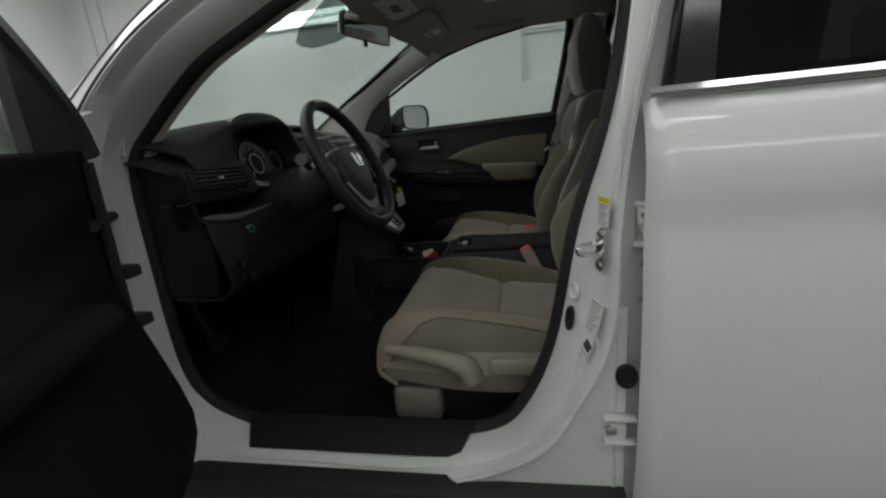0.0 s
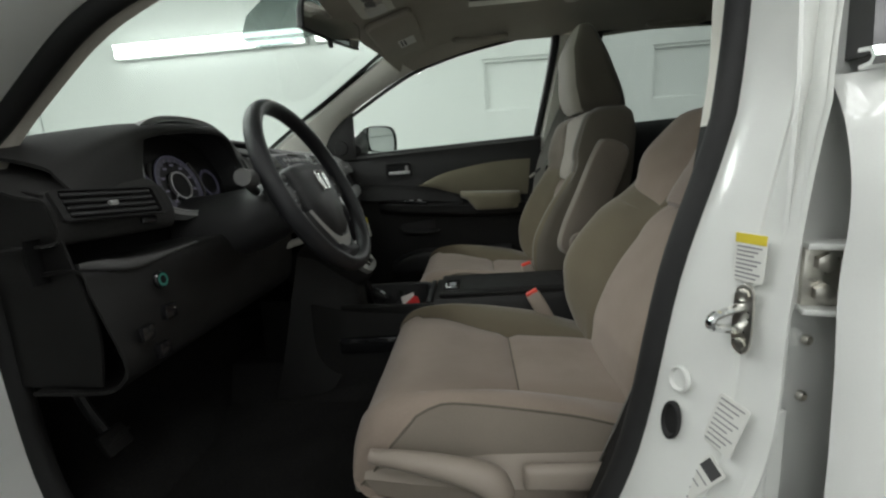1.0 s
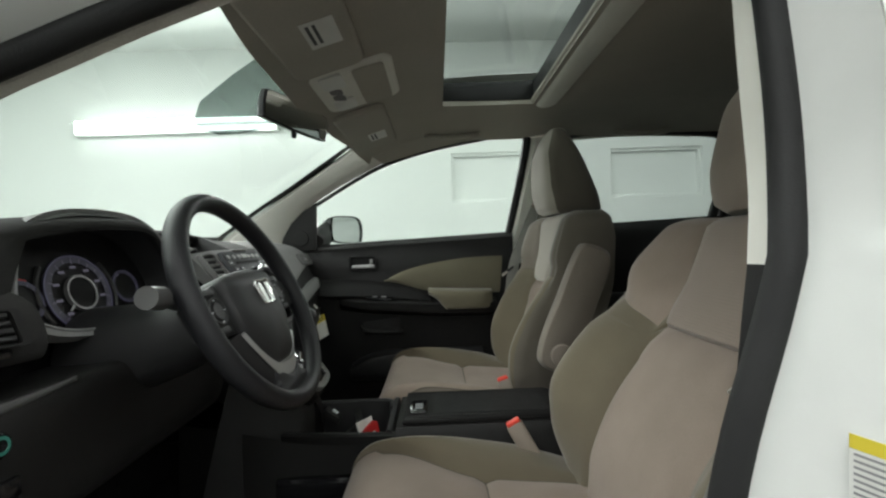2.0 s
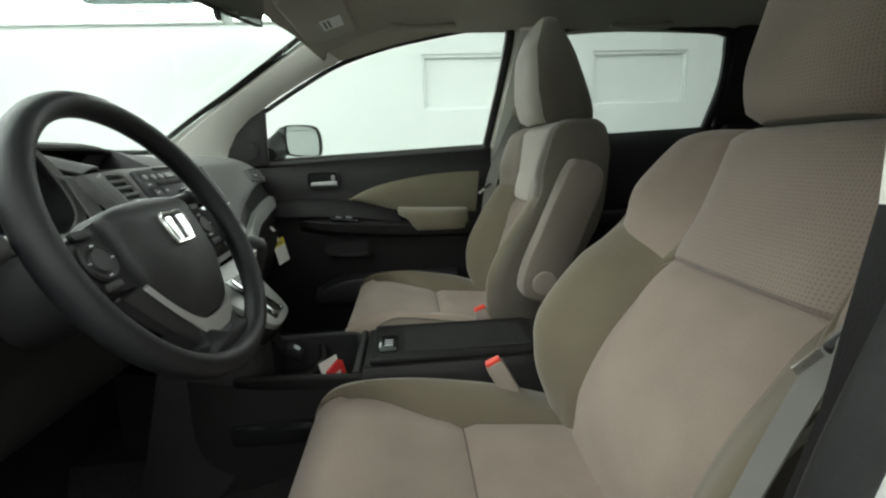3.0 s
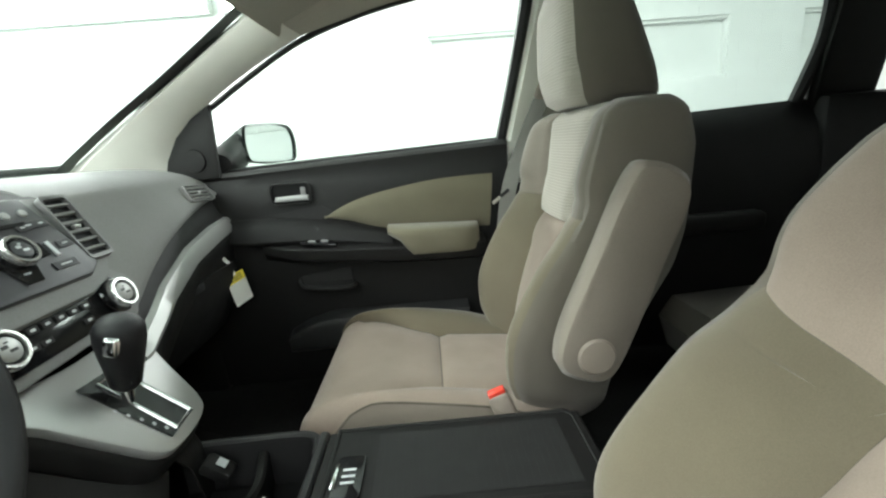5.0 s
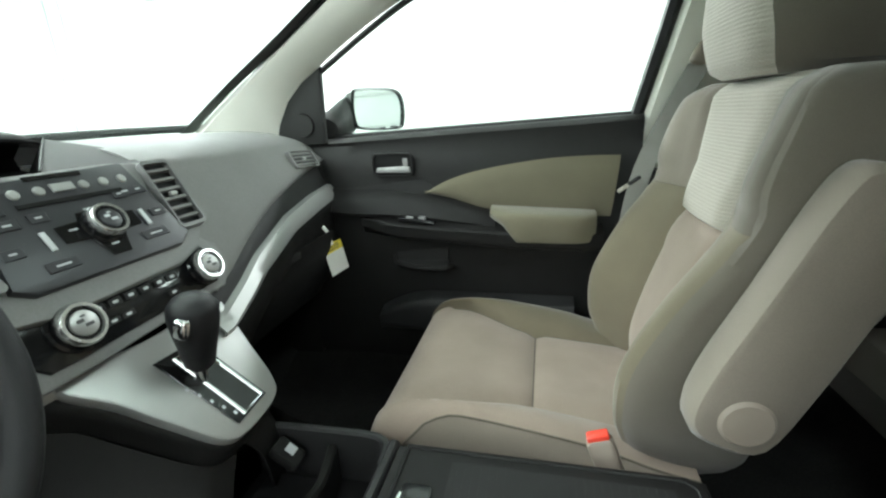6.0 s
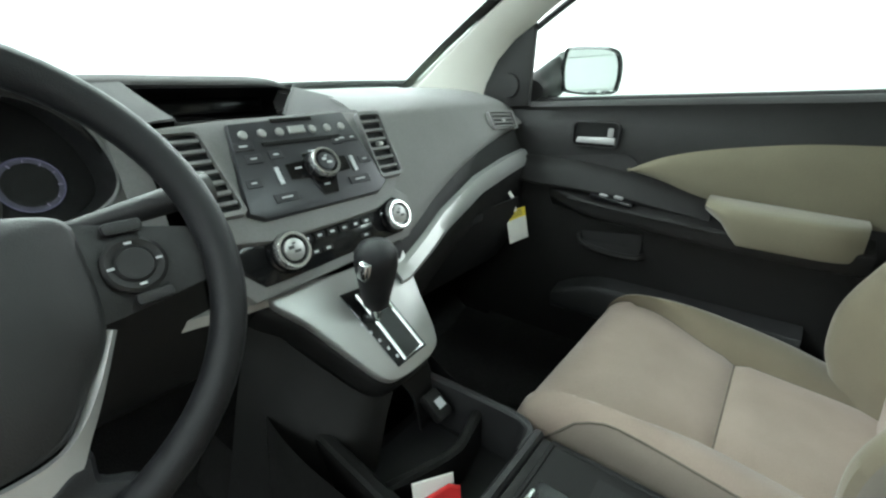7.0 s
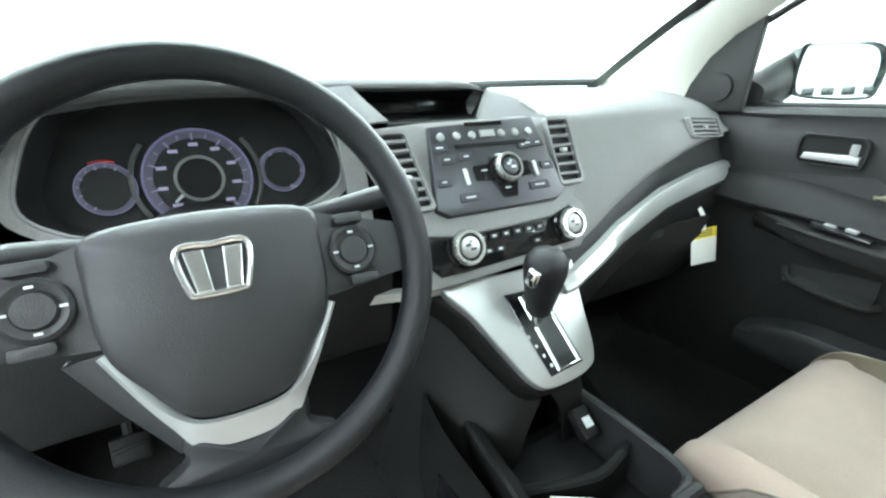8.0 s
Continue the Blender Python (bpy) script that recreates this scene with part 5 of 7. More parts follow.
    for x, y in ((-0.028, -0.010), (0.034, -0.010), (0.004, 0.012), (0.004, -0.040)):
        onface(x, y, 0.010, 0.002, PRINT_WHITE, "button_print", "", 0.005, 0.0003, 0)
    vent(d, R @ Vector((0.139, 0.010, -0.004)), (0, 1, 0), n, 0.050, 0.116, 6, 0.10, TRIM_GREY)
    vent(d, R @ Vector((-0.152, 0.004, -0.004)), (0, 1, 0), n, 0.056, 0.116, 7, -0.12)

    # climate panel
    n2 = Vector((0.30, 0, 0.13)).normalized()
    C = frame_axes((-0.606, 0.004, 0.939), (0, 1, 0), n2)
    cl = [(-0.150, 0.016), (-0.12, 0.034), (0.12, 0.034), (0.142, 0.02), (0.142, -0.008), (0.12, -0.026), (-0.09, -0.034), (-0.13, -0.034), (-0.150, -0.012)]
    part("climate_surround", prism([(x * 1.13, y * 1.45) for x, y in cl], C @ pose(0, 0, -0.03), 0.026, 0.006), DASH_FACE, d)
    cp = part("climate_panel", prism(cl, C @ pose(0, 0, -0.012), 0.013, 0.003), GLOSS_BLACK, d, "black climate control panel")
    knob(cp, C @ Vector((-0.090, 0.0, 0.002)), n2, 0.0255, (0, 1, 0), SILVER)
    knob(cp, C @ Vector((0.104, 0.002, 0.002)), n2, 0.0245, (0, 1, 0), SILVER)
    for k in range(6):
        x = -0.058 + 0.0215 * k
        part("climate_button", prism(rounded(0.017, 0.010, 0.002), C @ pose(x, 0.008, 0.0005), 0.003, 0.0006, 1), DASH_LOW, cp)
        part("button_print", prism(rounded(0.007, 0.0035, 0.001), C @ pose(x, 0.008, 0.0036), 0.0003), PRINT_WHITE, cp)
    for x in (-0.050, -0.030, 0.04):
        part("climate_button", prism(rounded(0.018, 0.008, 0.002), C @ pose(x, -0.012, 0.0005), 0.003, 0.0006, 1), DASH_LOW, cp)
        part("button_print", prism(rounded(0.007, 0.003, 0.001), C @ pose(x, -0.012, 0.0036), 0.0003), PRINT_WHITE, cp)

    # shifter bezel: silver plate sloping down to the console
    n3 = Vector((0.125, 0, 0.118)).normalized()
    B = frame_axes((-0.545, 0.004, 0.812), (0, 1, 0), n3)
    bz = spline([(-0.118, 0.100), (0.0, 0.094), (0.118, 0.095), (0.122, 0.07), (0.106, 0.007), (0.090, -0.056), (0.066, -0.080), (0.0, -0.086), (-0.034, -0.074), (-0.060, -0.026), (-0.090, 0.04)], 60, True)
    bezel = part("shifter_bezel", prism(bz, B @ pose(0, 0, -0.016), 0.018, 0.004), SILVER, d, "satin silver shifter surround")
    skirt = [[B @ Vector((x * f, y * (f if y < 0 else 1.0), z)) for x, y in bz] for f, z in ((1.0, -0.012), (1.035, -0.014), (1.085, -0.026), (1.11, -0.05), (1.10, -0.085), (1.0, -0.15))]
    part("bezel_body", sheet(skirt, closed_v=True), DASH_LOW, d, "rounded dark base of the shifter surround")
    G0 = B @ pose(0.008, -0.012, 0.0022)
    gate = part("shift_gate", prism([(-0.038, 0.073), (0.030, 0.070), (0.049, -0.054), (-0.015, -0.058)], G0, 0.002, 0.0008, 1), GLOSS_BLACK, bezel, "gloss black shift gate")
    ring = [(-0.014, 0.063), (0.024, 0.060), (0.041, -0.050), (0.001, -0.053)]
    part("gate_ring", tube([G0 @ Vector((x, y, 0.003)) for x, y in ring], 0.0028, 6, closed=True), CHROME, gate, "chrome gate ring")
    for k in range(5):
        part("gear_mark", prism([(-0.034 + 0.006 * k, 0.018 - 0.016 * k), (-0.030 + 0.006 * k, 0.018 - 0.016 * k), (-0.030 + 0.006 * k, 0.023 - 0.016 * k), (-0.034 + 0.006 * k, 0.023 - 0.016 * k)], G0 @ pose(0, 0, 0.0022), 0.0003), PRINT_WHITE, gate)

    # flanks of the stack below the bezel, swept down to the console
    for s in (-1, 1):
        edge = [(-0.122, 0.100), (-0.094, 0.036), (-0.064, -0.030), (-0.036, -0.078), (0.0, -0.092)] if s < 0 else [(0.124, 0.096), (0.110, 0.007), (0.094, -0.058), (0.068, -0.084), (0.02, -0.090)]
        foot = [(-0.74, s * 0.185, 0.45), (-0.66, s * 0.175, 0.45), (-0.58, s * 0.168, 0.47), (-0.530, s * 0.130, 0.56), (-0.51, s * 0.06, 0.58)]
        fl = []
        for (x, y), f in zip(edge, foot):
            a = B @ Vector((x * 1.04, y * (1.04 if y < 0 else 1.0), -0.055))
            f = Vector(f)
            m1, m2 = a.lerp(f, 0.3), a.lerp(f, 0.7)
            fl.append([a, m1 + Vector((0.006, s * 0.008, 0.004)), m2 + Vector((0.006, s * 0.004, 0.0)), f])
        part("stack_flank", thick(sheet([spline(r, 12) for r in lerp_rows(fl, 20)]), 0.004), DASH_LOW, d, "dark flank of the centre stack")

    # lever
    lever = thing("gear_lever", (-0.54, 0.008, 0.83), "black gear lever knob with chrome release button", "gear lever")
    base = Vector((-0.545, 0.006, 0.830))
    ax = Vector((0.022, -0.012, 0.115)).normalized()
    M = frame_axes(base, (0, 1, 0), ax)
    part("shaft", tube([base - ax * 0.01, base + ax * 0.05], 0.008, 10), CHROME, lever)
    part("knob", lathe([(0.012, 0.012), (0.019, 0.020), (0.022, 0.040), (0.027, 0.068), (0.030, 0.088), (0.0295, 0.104), (0.023, 0.115), (0.012, 0.120), (0.0005, 0.121)], M, 24), LEATHER, lever, "black leather knob")
    part("release_button", rbox(M @ Vector((-0.030, -0.010, 0.094)), (0.018, 0.014, 0.026), 0.005, 3, rot=(0, 14, 0)), CHROME, lever, "chrome release button")

    # driver side: instrument hood
    hood = []
    for y in np.linspace(-1, 1, 25):
        rise = max(0.0, 1 - abs(y) ** (2.2 if y < 0 else 3.6))
        yy = -0.355 + y * (0.345 if y < 0 else 0.142)
        g = min(max((-0.535 - yy) / 0.045, 0.0), 1.0)
        lip = (-0.712 - 0.02 * (1 - rise) * (1 - g), 1.066 + 0.080 * rise)
        hood.append([(-1.20 + 0.07 * abs(y), yy * 1.0, 1.085), (-1.02, yy, 1.105 + 0.020 * rise), (-0.88, yy, 1.108 + 0.042 * rise), (-0.79, yy, 1.097 + 0.064 * rise), (-0.728 - 0.015 * (1 - rise) * (1 - g), yy, 1.080 + 0.077 * rise), (lip[0], yy, lip[1]), (lip[0] + 0.014 * g, yy, lip[1] - 0.006 - 0.010 * g), (lip[0] + 0.024 * g, yy, lip[1] - 0.008 - g * (lip[1] - 1.050))])
    # hood and driver's end take the shaded copy of the dash plastic
    part("instrument_hood", thick(sheet([spline(r, 22) for r in hood]), 0.006), DASH_SHADED, d, "grained instrument hood, shade put into its colour")
    left = []
    for y in (-0.724, -0.69, -0.64, -0.575):
        drop = 0.02 * max(0, (-y - 0.66) / 0.09)
        k = -0.42 * max(0.0, -0.60 - y)
        left.append([(-1.08, y, 1.09), (-0.98, y, 1.105 - drop), (-0.86 + k, y, 1.100 - drop), (-0.76 + k, y, 1.080 - drop), (-0.69 + k, y, 1.058 - drop), (-0.664 + k, y, 1.038), (-0.653 + k, y, 1.008), (-0.656 + k, y, 0.987), (-0.672 + k, y, 0.978), (-0.74 + k, y, 0.976)])
    part("driver_end", thick(sheet([spline(r, 22) for r in lerp_rows(left, 10)]), 0.004), DASH_SHADED, d)
    mid = []
    for y in (-0.22, -0.205, -0.19):
        mid.append([(-1.2, y, 1.085), (-0.95, y, 1.118), (-0.80, y, 1.11), (-0.71, y, 1.09), (-0.685, y, 1.03), (-0.67, y, 0.97), (-0.66, y, 0.92)])
    part("inner_cheek", thick(sheet(lerp_rows(mid, 5)), 0.004), DASH_FACE, d)
    # vent at the driver's end
    nv = Vector((0.90, -0.38, 0.20)).normalized()
    vent(d, (-0.668, -0.674, 1.027), (0.38, 0.9, -0.04), nv, 0.128, 0.040, 4, -0.25, DASH_MID, True, BLACK_PLASTIC)
    part("vent_wheel", rbox((-0.652, -0.634, 0.998), (0.008, 0.022, 0.010), 0.003, rot=(0, 0, -23)), GLOSS_BLACK, d)

    # instrument binnacle: ring, dark well and dials
    K = frame_axes((-0.765, -0.388, 1.060), (0, 1, 0), Vector((1, 0, 0.28)).normalized())
    outline = spline([(-0.160, -0.05), (-0.156, 0.005), (-0.122, 0.060), (-0.05, 0.090), (0.07, 0.092), (0.135, 0.064), (0.170, 0.005), (0.164, -0.05), (0.08, -0.082), (-0.08, -0.085)], 60, True)
    rows = [[K @ Vector((x * f, y * f, z)) for x, y in outline] for f, z in ((1.10, 0.030), (1.08, 0.052), (1.0, 0.050), (0.95, 0.015), (0.93, -0.01))]
    cl2 = part("gauge_housing", sheet(rows[:3], closed_v=True), DASH, d, "hooded instrument cluster with three dials")
    part("gauge_well", sheet(rows[2:], closed_v=True), BLACK_PLASTIC, cl2, "black well round the dials")
    part("dial_panel", prism([(x * 0.94, y * 0.94) for x, y in outline], K @ pose(0, 0, -0.014), 0.003), RUBBER, cl2)

    def dial(x, y, r, marks, a0, a1, inner_ring):
        D = K @ pose(x, y, -0.010)
        f = part("dial", lathe([(r, 0.0), (r, 0.003), (r * 0.95, 0.003), (r * 0.94, 0.001), (0.0005, 0.001)], D, 40), RUBBER, cl2, "round dial")
        part("dial_rim", lathe([(r * 1.0, 0.003), (r * 1.0, 0.0042), (r * 0.955, 0.0042), (r * 0.955, 0.003)], D, 44, cap=False), DIAL_GLOW, f, "softly lit blue dial rim")
        part("dial_band", lathe([(r * 0.955, 0.003), (r * 0.955, 0.0036), (r * 0.80, 0.0036), (r * 0.80, 0.003)], D, 44, cap=False), DIAL_BAND, f, "dimly lit dial band")
        for k in range(marks):
            a = radians(a0 + (a1 - a0) * k / (marks - 1))
            big = k % 2 == 0
            L = r * (0.14 if big else 0.08)
            m = D @ pose(0, 0, 0, 0, 0, math.degrees(a)) @ pose(r * 0.90 - L / 2, 0, 0.0035)
            part("dial_mark", prism([(-L / 2, -0.0006), (L / 2, -0.0006), (L / 2, 0.0006), (-L / 2, 0.0006)], m @ pose(0, 0, 0.0003), 0.0004), DIAL_PRINT, f)
            if big and r > 0.04:
                m = D @ pose(math.cos(a) * r * 0.68, math.sin(a) * r * 0.68, 0.0035)
                part("dial_number_bar", prism([(-0.0055, -0.0021), (0.0055, -0.0021), (0.0055, 0.0021), (-0.0055, 0.0021)], m, 0.0004), DIAL_PRINT, f)
        if inner_ring:
            part("inner_ring", lathe([(r * 0.46, 0.002), (r * 0.46, 0.008), (r * 0.40, 0.008), (r * 0.40, 0.002)], D, 36, cap=False), TRIM_GREY, f, "silver-grey inner ring")
            part("centre_screen", lathe([(r * 0.40, 0.006), (0.0005, 0.006)], D, 30), RUBBER, f)
            part("needle", prism([(-r * 0.66, -0.0012), (-r * 0.42, -0.002), (-r * 0.42, 0.002), (-r * 0.66, 0.0012)], D @ pose(0, 0, 0.006, 0, 0, 40), 0.001), PRINT_WHITE, f)
        return f

    dial(0.003, -0.020, 0.063, 17, 225, -45, True)
    dial(-0.095, -0.022, 0.031, 9, 235, 60, False)
    dial(0.105, -0.019, 0.030, 7, 120, -70, False)
    for x in (-0.064, 0.070):
        s = 1 if x > 0 else -1
        part("dial_divider", tube([K @ Vector((0.003 + s * 0.073 * math.cos(q), -0.020 + 0.073 * math.sin(q), -0.008)) for q in np.linspace(0.70, -0.6, 12)], 0.0030, 8), STALK_TIP, cl2)
    # pale ring draws the highlight on the housing's inner bevel
    part("housing_highlight", tube([K @ Vector((x * 0.985, y * 0.985, 0.050)) for x, y in outline], 0.0024, 7, closed=True), TRIM_GREY, cl2, "housing bevel with its highlight drawn as a pale ring")
    part("red_zone", tube([K @ Vector((-0.095 + 0.0325 * math.cos(q), -0.022 + 0.0325 * math.sin(q), -0.006)) for q in np.linspace(1.15, 1.95, 8)], 0.0013, 6), RED_PRINT, cl2, "red dial zone")

    # lower driver panel with the start button
    st = []
    for y in (-0.724, -0.69, -0.62, -0.52, -0.40, -0.28, -0.18):
        a = abs((y + 0.40) / 0.36)
        k = -0.42 * max(0.0, -0.62 - y)
        st.append([(-0.76, y, 0.944), (-0.69 + k, y, 0.946), (-0.655 + k, y, 0.948), (-0.641 + k, y, 0.938), (-0.638 + k, y, 0.915), (-0.642 + k * 0.6, y, 0.87), (-0.652, y, 0.81), (-0.668, y, 0.782), (-0.70, y, 0.770), (-0.80, y, 0.772)])
    lp = part("knee_panel", thick(sheet([spline(r, 26) for r in lerp_rows(st, 26)]), 0.005), KNEE, d, "dark grey knee panel")
    # end of the dash beside the door opening
    for s in (-1, 1):
        cap = lerp_rows([[(-0.72, s * 0.722, 1.045), (-0.80, s * 0.704, 1.06), (-1.02, s * 0.672, 1.07)], [(-0.70, s * 0.722, 0.95), (-0.80, s * 0.704, 0.95), (-1.02, s * 0.672, 0.95)], [(-0.685, s * 0.722, 0.86), (-0.80, s * 0.704, 0.86), (-1.02, s * 0.672, 0.86)], [(-0.70, s * 0.720, 0.78), (-0.82, s * 0.704, 0.775), (-1.02, s * 0.672, 0.775)]] + ([[(-0.72, 0.74, 0.60), (-0.84, 0.73, 0.55), (-1.02, 0.70, 0.42)]] if s > 0 else []), 14)
        part("dash_end", thick(sheet(cap), 0.004), DASH_LOW, d)
    # back sheet blackened so that the shelf looks deep in shade
    part("shelf_back", thick(sheet([[(-0.745, y, 0.93), (-0.75, y, 0.96), (-0.745, y, 0.99)] for y in np.linspace(-0.735, -0.47, 5)]), 0.004), RECESS_SHADE, lp, "back of the open shelf, blackened for shade")
    # lip lighter than the panel: the gloss highlight is put into its colour
    part("shelf_lip_highlight", tube([(-0.690, -0.722, 0.951), (-0.674, -0.700, 0.947), (-0.655, -0.672, 0.942), (-0.646, -0.62, 0.944), (-0.644, -0.55, 0.948)], [0.004, 0.008, 0.008, 0.005, 0.003], 10, steps=22), DASH_HALF_LIT, lp, "smooth shelf lip, its highlight put into a lighter grey")
    strip = spline([(-0.612, -0.10, 0.877), (-0.622, -0.15, 0.875), (-0.640, -0.20, 0.873), (-0.655, -0.25, 0.870)], 12)
    part("silver_strip", thick(sheet([[(x - 0.008, y, z + 0.010), (x + 0.001, y, z + 0.007), (x + 0.002, y, z - 0.006), (x - 0.006, y, z - 0.010)] for x, y, z in strip]), 0.003), SILVER, d, "satin silver strip")
    b = part("start_button", lathe([(0.013, 0.0), (0.013, 0.004), (0.011, 0.006), (0.0005, 0.006)], frame_axes((-0.638, -0.655, 0.912), (0, 1, 0), (1, 0, 0.1)), 24), GLOSS_BLACK, lp, "round button with green light")
    part("button_light", lathe([(0.0095, 0.0063), (0.0085, 0.0068), (0.0065, 0.0068), (0.006, 0.0063)], frame_axes((-0.638, -0.655, 0.912), (0, 1, 0), (1, 0, 0.1)), 24, cap=False), GREEN_GLOW, b)
    for y, z in ((-0.690, 0.845), (-0.640, 0.860), (-0.665, 0.81)):
        part("panel_switch", rbox((-0.645, y, z), (0.012, 0.024, 0.022), 0.003), GLOSS_BLACK, lp)
    part("steering_column_shroud", sheet(lerp_rows([[(-0.50 - dx, -0.395 + 0.062 * s * math.cos(q), 1.0 + dz + 0.058 * s * math.sin(q)) for q in np.linspace(0, 2 * math.pi, 20, endpoint=False)] for dx, dz, s in ((0.02, -0.005, 0.9), (0.09, -0.03, 1.05), (0.17, -0.05, 1.2), (0.24, -0.06, 1.3))], 12), closed_v=True, cap=True), BLACK_PLASTIC, d, "black steering column shroud")
    for s, tip in ((-1, (-0.520, -0.575, 1.045)), (1, (-0.535, -0.225, 1.050))):
        stalk = part("column_stalk", tube([(-0.58, -0.395 + s * 0.05, 1.02), (-0.56, -0.395 + s * 0.11, 1.035), tip], [0.008, 0.009, 0.012], 10, steps=10), BLACK_PLASTIC, d, "black column stalk")
        part("stalk_tip", tube([tip, (tip[0] + 0.002, tip[1] + s * 0.028, tip[2] + 0.004)], [0.0145, 0.0135], 12), STALK_TIP, stalk)
    # vent at the passenger end
    vent(d, (-0.716, 0.628, 1.052), (0.02, 1, -0.06), Vector((0.9, -0.02, 0.42)).normalized(), 0.110, 0.046, 4, -0.15)
    return d


build_dash()


def pedal(name, c, w, h, label):
    t = thing(name, (c[0] - 0.06, c[1], c[2] + 0.1), label, "pedal", "pedals")
    part("pad", rbox(c, (0.014, w, h), 0.005, 2, rot=(0, -28, 0)), KNEE, t)
    for k in (-1, 0, 1):
        part("pad_rib", rbox((c[0] + 0.008 + 0.012 * k * 0.47, c[1], c[2] + k * h * 0.26), (0.004, w * 0.8, 0.005), 0.001, rot=(0, -28, 0)), RUBBER, t)
    part("pedal_arm", tube([(c[0] - 0.008, c[1], c[2]), (c[0] - 0.05, c[1], c[2] + 0.10), (c[0] - 0.06, c[1], c[2] + 0.24)], 0.009, 8, steps=10), BLACK_PLASTIC, t)


pedal("brake_pedal", (-0.86, -0.562, 0.592), 0.055, 0.045, "dark grey rubber-faced brake pedal in the footwell")


def steering_wheel():
    c = Vector((-0.486, -0.391, 1.020))
    n = Vector((math.cos(radians(24.7)), 0, math.sin(radians(24.7))))
    W = frame_axes(c, (0, 1, 0), n)  # x to the passenger side, y up the wheel
    t = thing("steering_wheel", c, "black steering wheel with silver lower spokes and chrome badge", "steering wheel")
    R = 0.1695
    ring = []
    for q in np.linspace(0, 2 * math.pi, 72, endpoint=False):
        row = []
        for a in np.linspace(0, 2 * math.pi, 14, endpoint=False):
            rr, zz = 0.0138 * math.cos(a), 0.0165 * math.sin(a)
            row.append(W @ Vector(((R + rr) * math.cos(q), (R + rr) * math.sin(q), zz)))
        ring.append(row)
    part("rim", sheet(ring, closed_u=True, closed_v=True), LEATHER, t, "thick black rim")
    # airbag pad, bulged
    out = spline([(-0.078, 0.046), (-0.03, 0.054), (0.03, 0.054), (0.078, 0.046), (0.084, 0.02), (0.080, -0.036), (0.058, -0.072), (0.036, -0.098), (0.0, -0.104), (-0.036, -0.098), (-0.058, -0.072), (-0.080, -0.036), (-0.084, 0.02)], 65, True)
    rows = [[W @ Vector((x * f, y * f - 0.004, z)) for x, y in out] for f, z in ((1.0, -0.035), (1.0, -0.008), (0.985, 0.0), (0.93, 0.005), (0.7, 0.012), (0.4, 0.016), (0.02, 0.018))]
    part("airbag_pad", sheet(rows, closed_v=True, cap=True), BLACK_PLASTIC, t, "black airbag cover")
    # side spokes with switch pods
    for s in (-1, 1):
        sp = [[(s * x, y, z) for x, y, z in row] for row in ([(0.076, 0.040, -0.008), (0.078, 0.0, -0.006), (0.076, -0.038, -0.010)], [(0.11, 0.031, -0.013), (0.112, 0.0, -0.009), (0.108, -0.035, -0.013)], [(0.158, 0.017, -0.006), (0.160, -0.004, -0.004), (0.156, -0.028, -0.006)])]
        rows = [[W @ Vector(p) for p in r] + [W @ Vector((x, y, z - 0.022)) for x, y, z in reversed(r)] for r in lerp_rows(sp, 10)]
        spoke = part("side_spoke", sheet(rows, closed_v=True, cap=True), BLACK_PLASTIC, t, "black spoke")
        part("switch_ring", lathe([(0.022, 0.0), (0.022, 0.004), (0.019, 0.006), (0.014, 0.004), (0.012, 0.007), (0.0005, 0.007)], W @ pose(s * 0.111, -0.001, -0.010), 28), BLACK_PLASTIC, spoke, "round switch pod")
        for x, y in ((0.016, 0), (-0.016, 0), (0, 0.016), (0, -0.016)):
            part("switch_print", prism([(-0.0024, -0.0009), (0.0024, -0.0009), (0.0024, 0.0009), (-0.0024, 0.0009)], W @ pose(s * 0.111 + x, -0.001 + y, -0.0045), 0.0004), PRINT_WHITE, spoke)
        for dy in (0.024, -0.032):
            part("switch_button", prism(rounded(0.026, 0.009, 0.003), W @ pose(s * (0.112 if dy > 0 else 0.116), dy + 0.004, -0.010), 0.006, 0.001), BLACK_PLASTIC, spoke)
    # silver V below, one piece
    half = [(0.0775, -0.040, 0.0805, -0.041), (0.0585, -0.074, 0.0620, -0.0765), (0.0415, -0.097, 0.0465, -0.104), (0.0270, -0.1065, 0.0320, -0.126), (0.0, -0.109, 0.0, -0.131)]
    arm = [[(-a, b, -0.003), (-c, d, -0.008)] for a, b, c, d in half] + [[(a, b, -0.003), (c, d, -0.008)] for a, b, c, d in half[-2::-1]]
    part("silver_spoke", thick(sheet([[W @ Vector(p) for p in r] for r in lerp_rows(arm, 33)]), 0.006), SILVER, t, "satin silver lower spokes")
    edge = spline([(-0.104, -0.041), (-0.079, -0.079), (-0.058, -0.107), (-0.045, -0.125)], 16)
    vee = spline([(-0.078, -0.040), (-0.060, -0.076), (-0.045, -0.104), (-0.036, -0.122)], 16)
    body = [[W @ Vector((a[0], a[1], -0.026)), W @ Vector((a[0] * 0.9 + b[0] * 0.1, a[1] * 0.9 + b[1] * 0.1, -0.018)), W @ Vector(((a[0] + b[0]) / 2, (a[1] + b[1]) / 2, -0.013)), W @ Vector((b[0], b[1], -0.011))] for a, b in zip(edge, vee)]
    part("lower_spoke", thick(sheet(body), 0.006), BLACK_PLASTIC, t, "black lower spoke cover")
    part("spoke_edge", tube([W @ Vector((x, y, -0.020)) for x, y in edge], 0.0026, 7), TRIM_GREY, t, "thin silver-grey spoke edge")
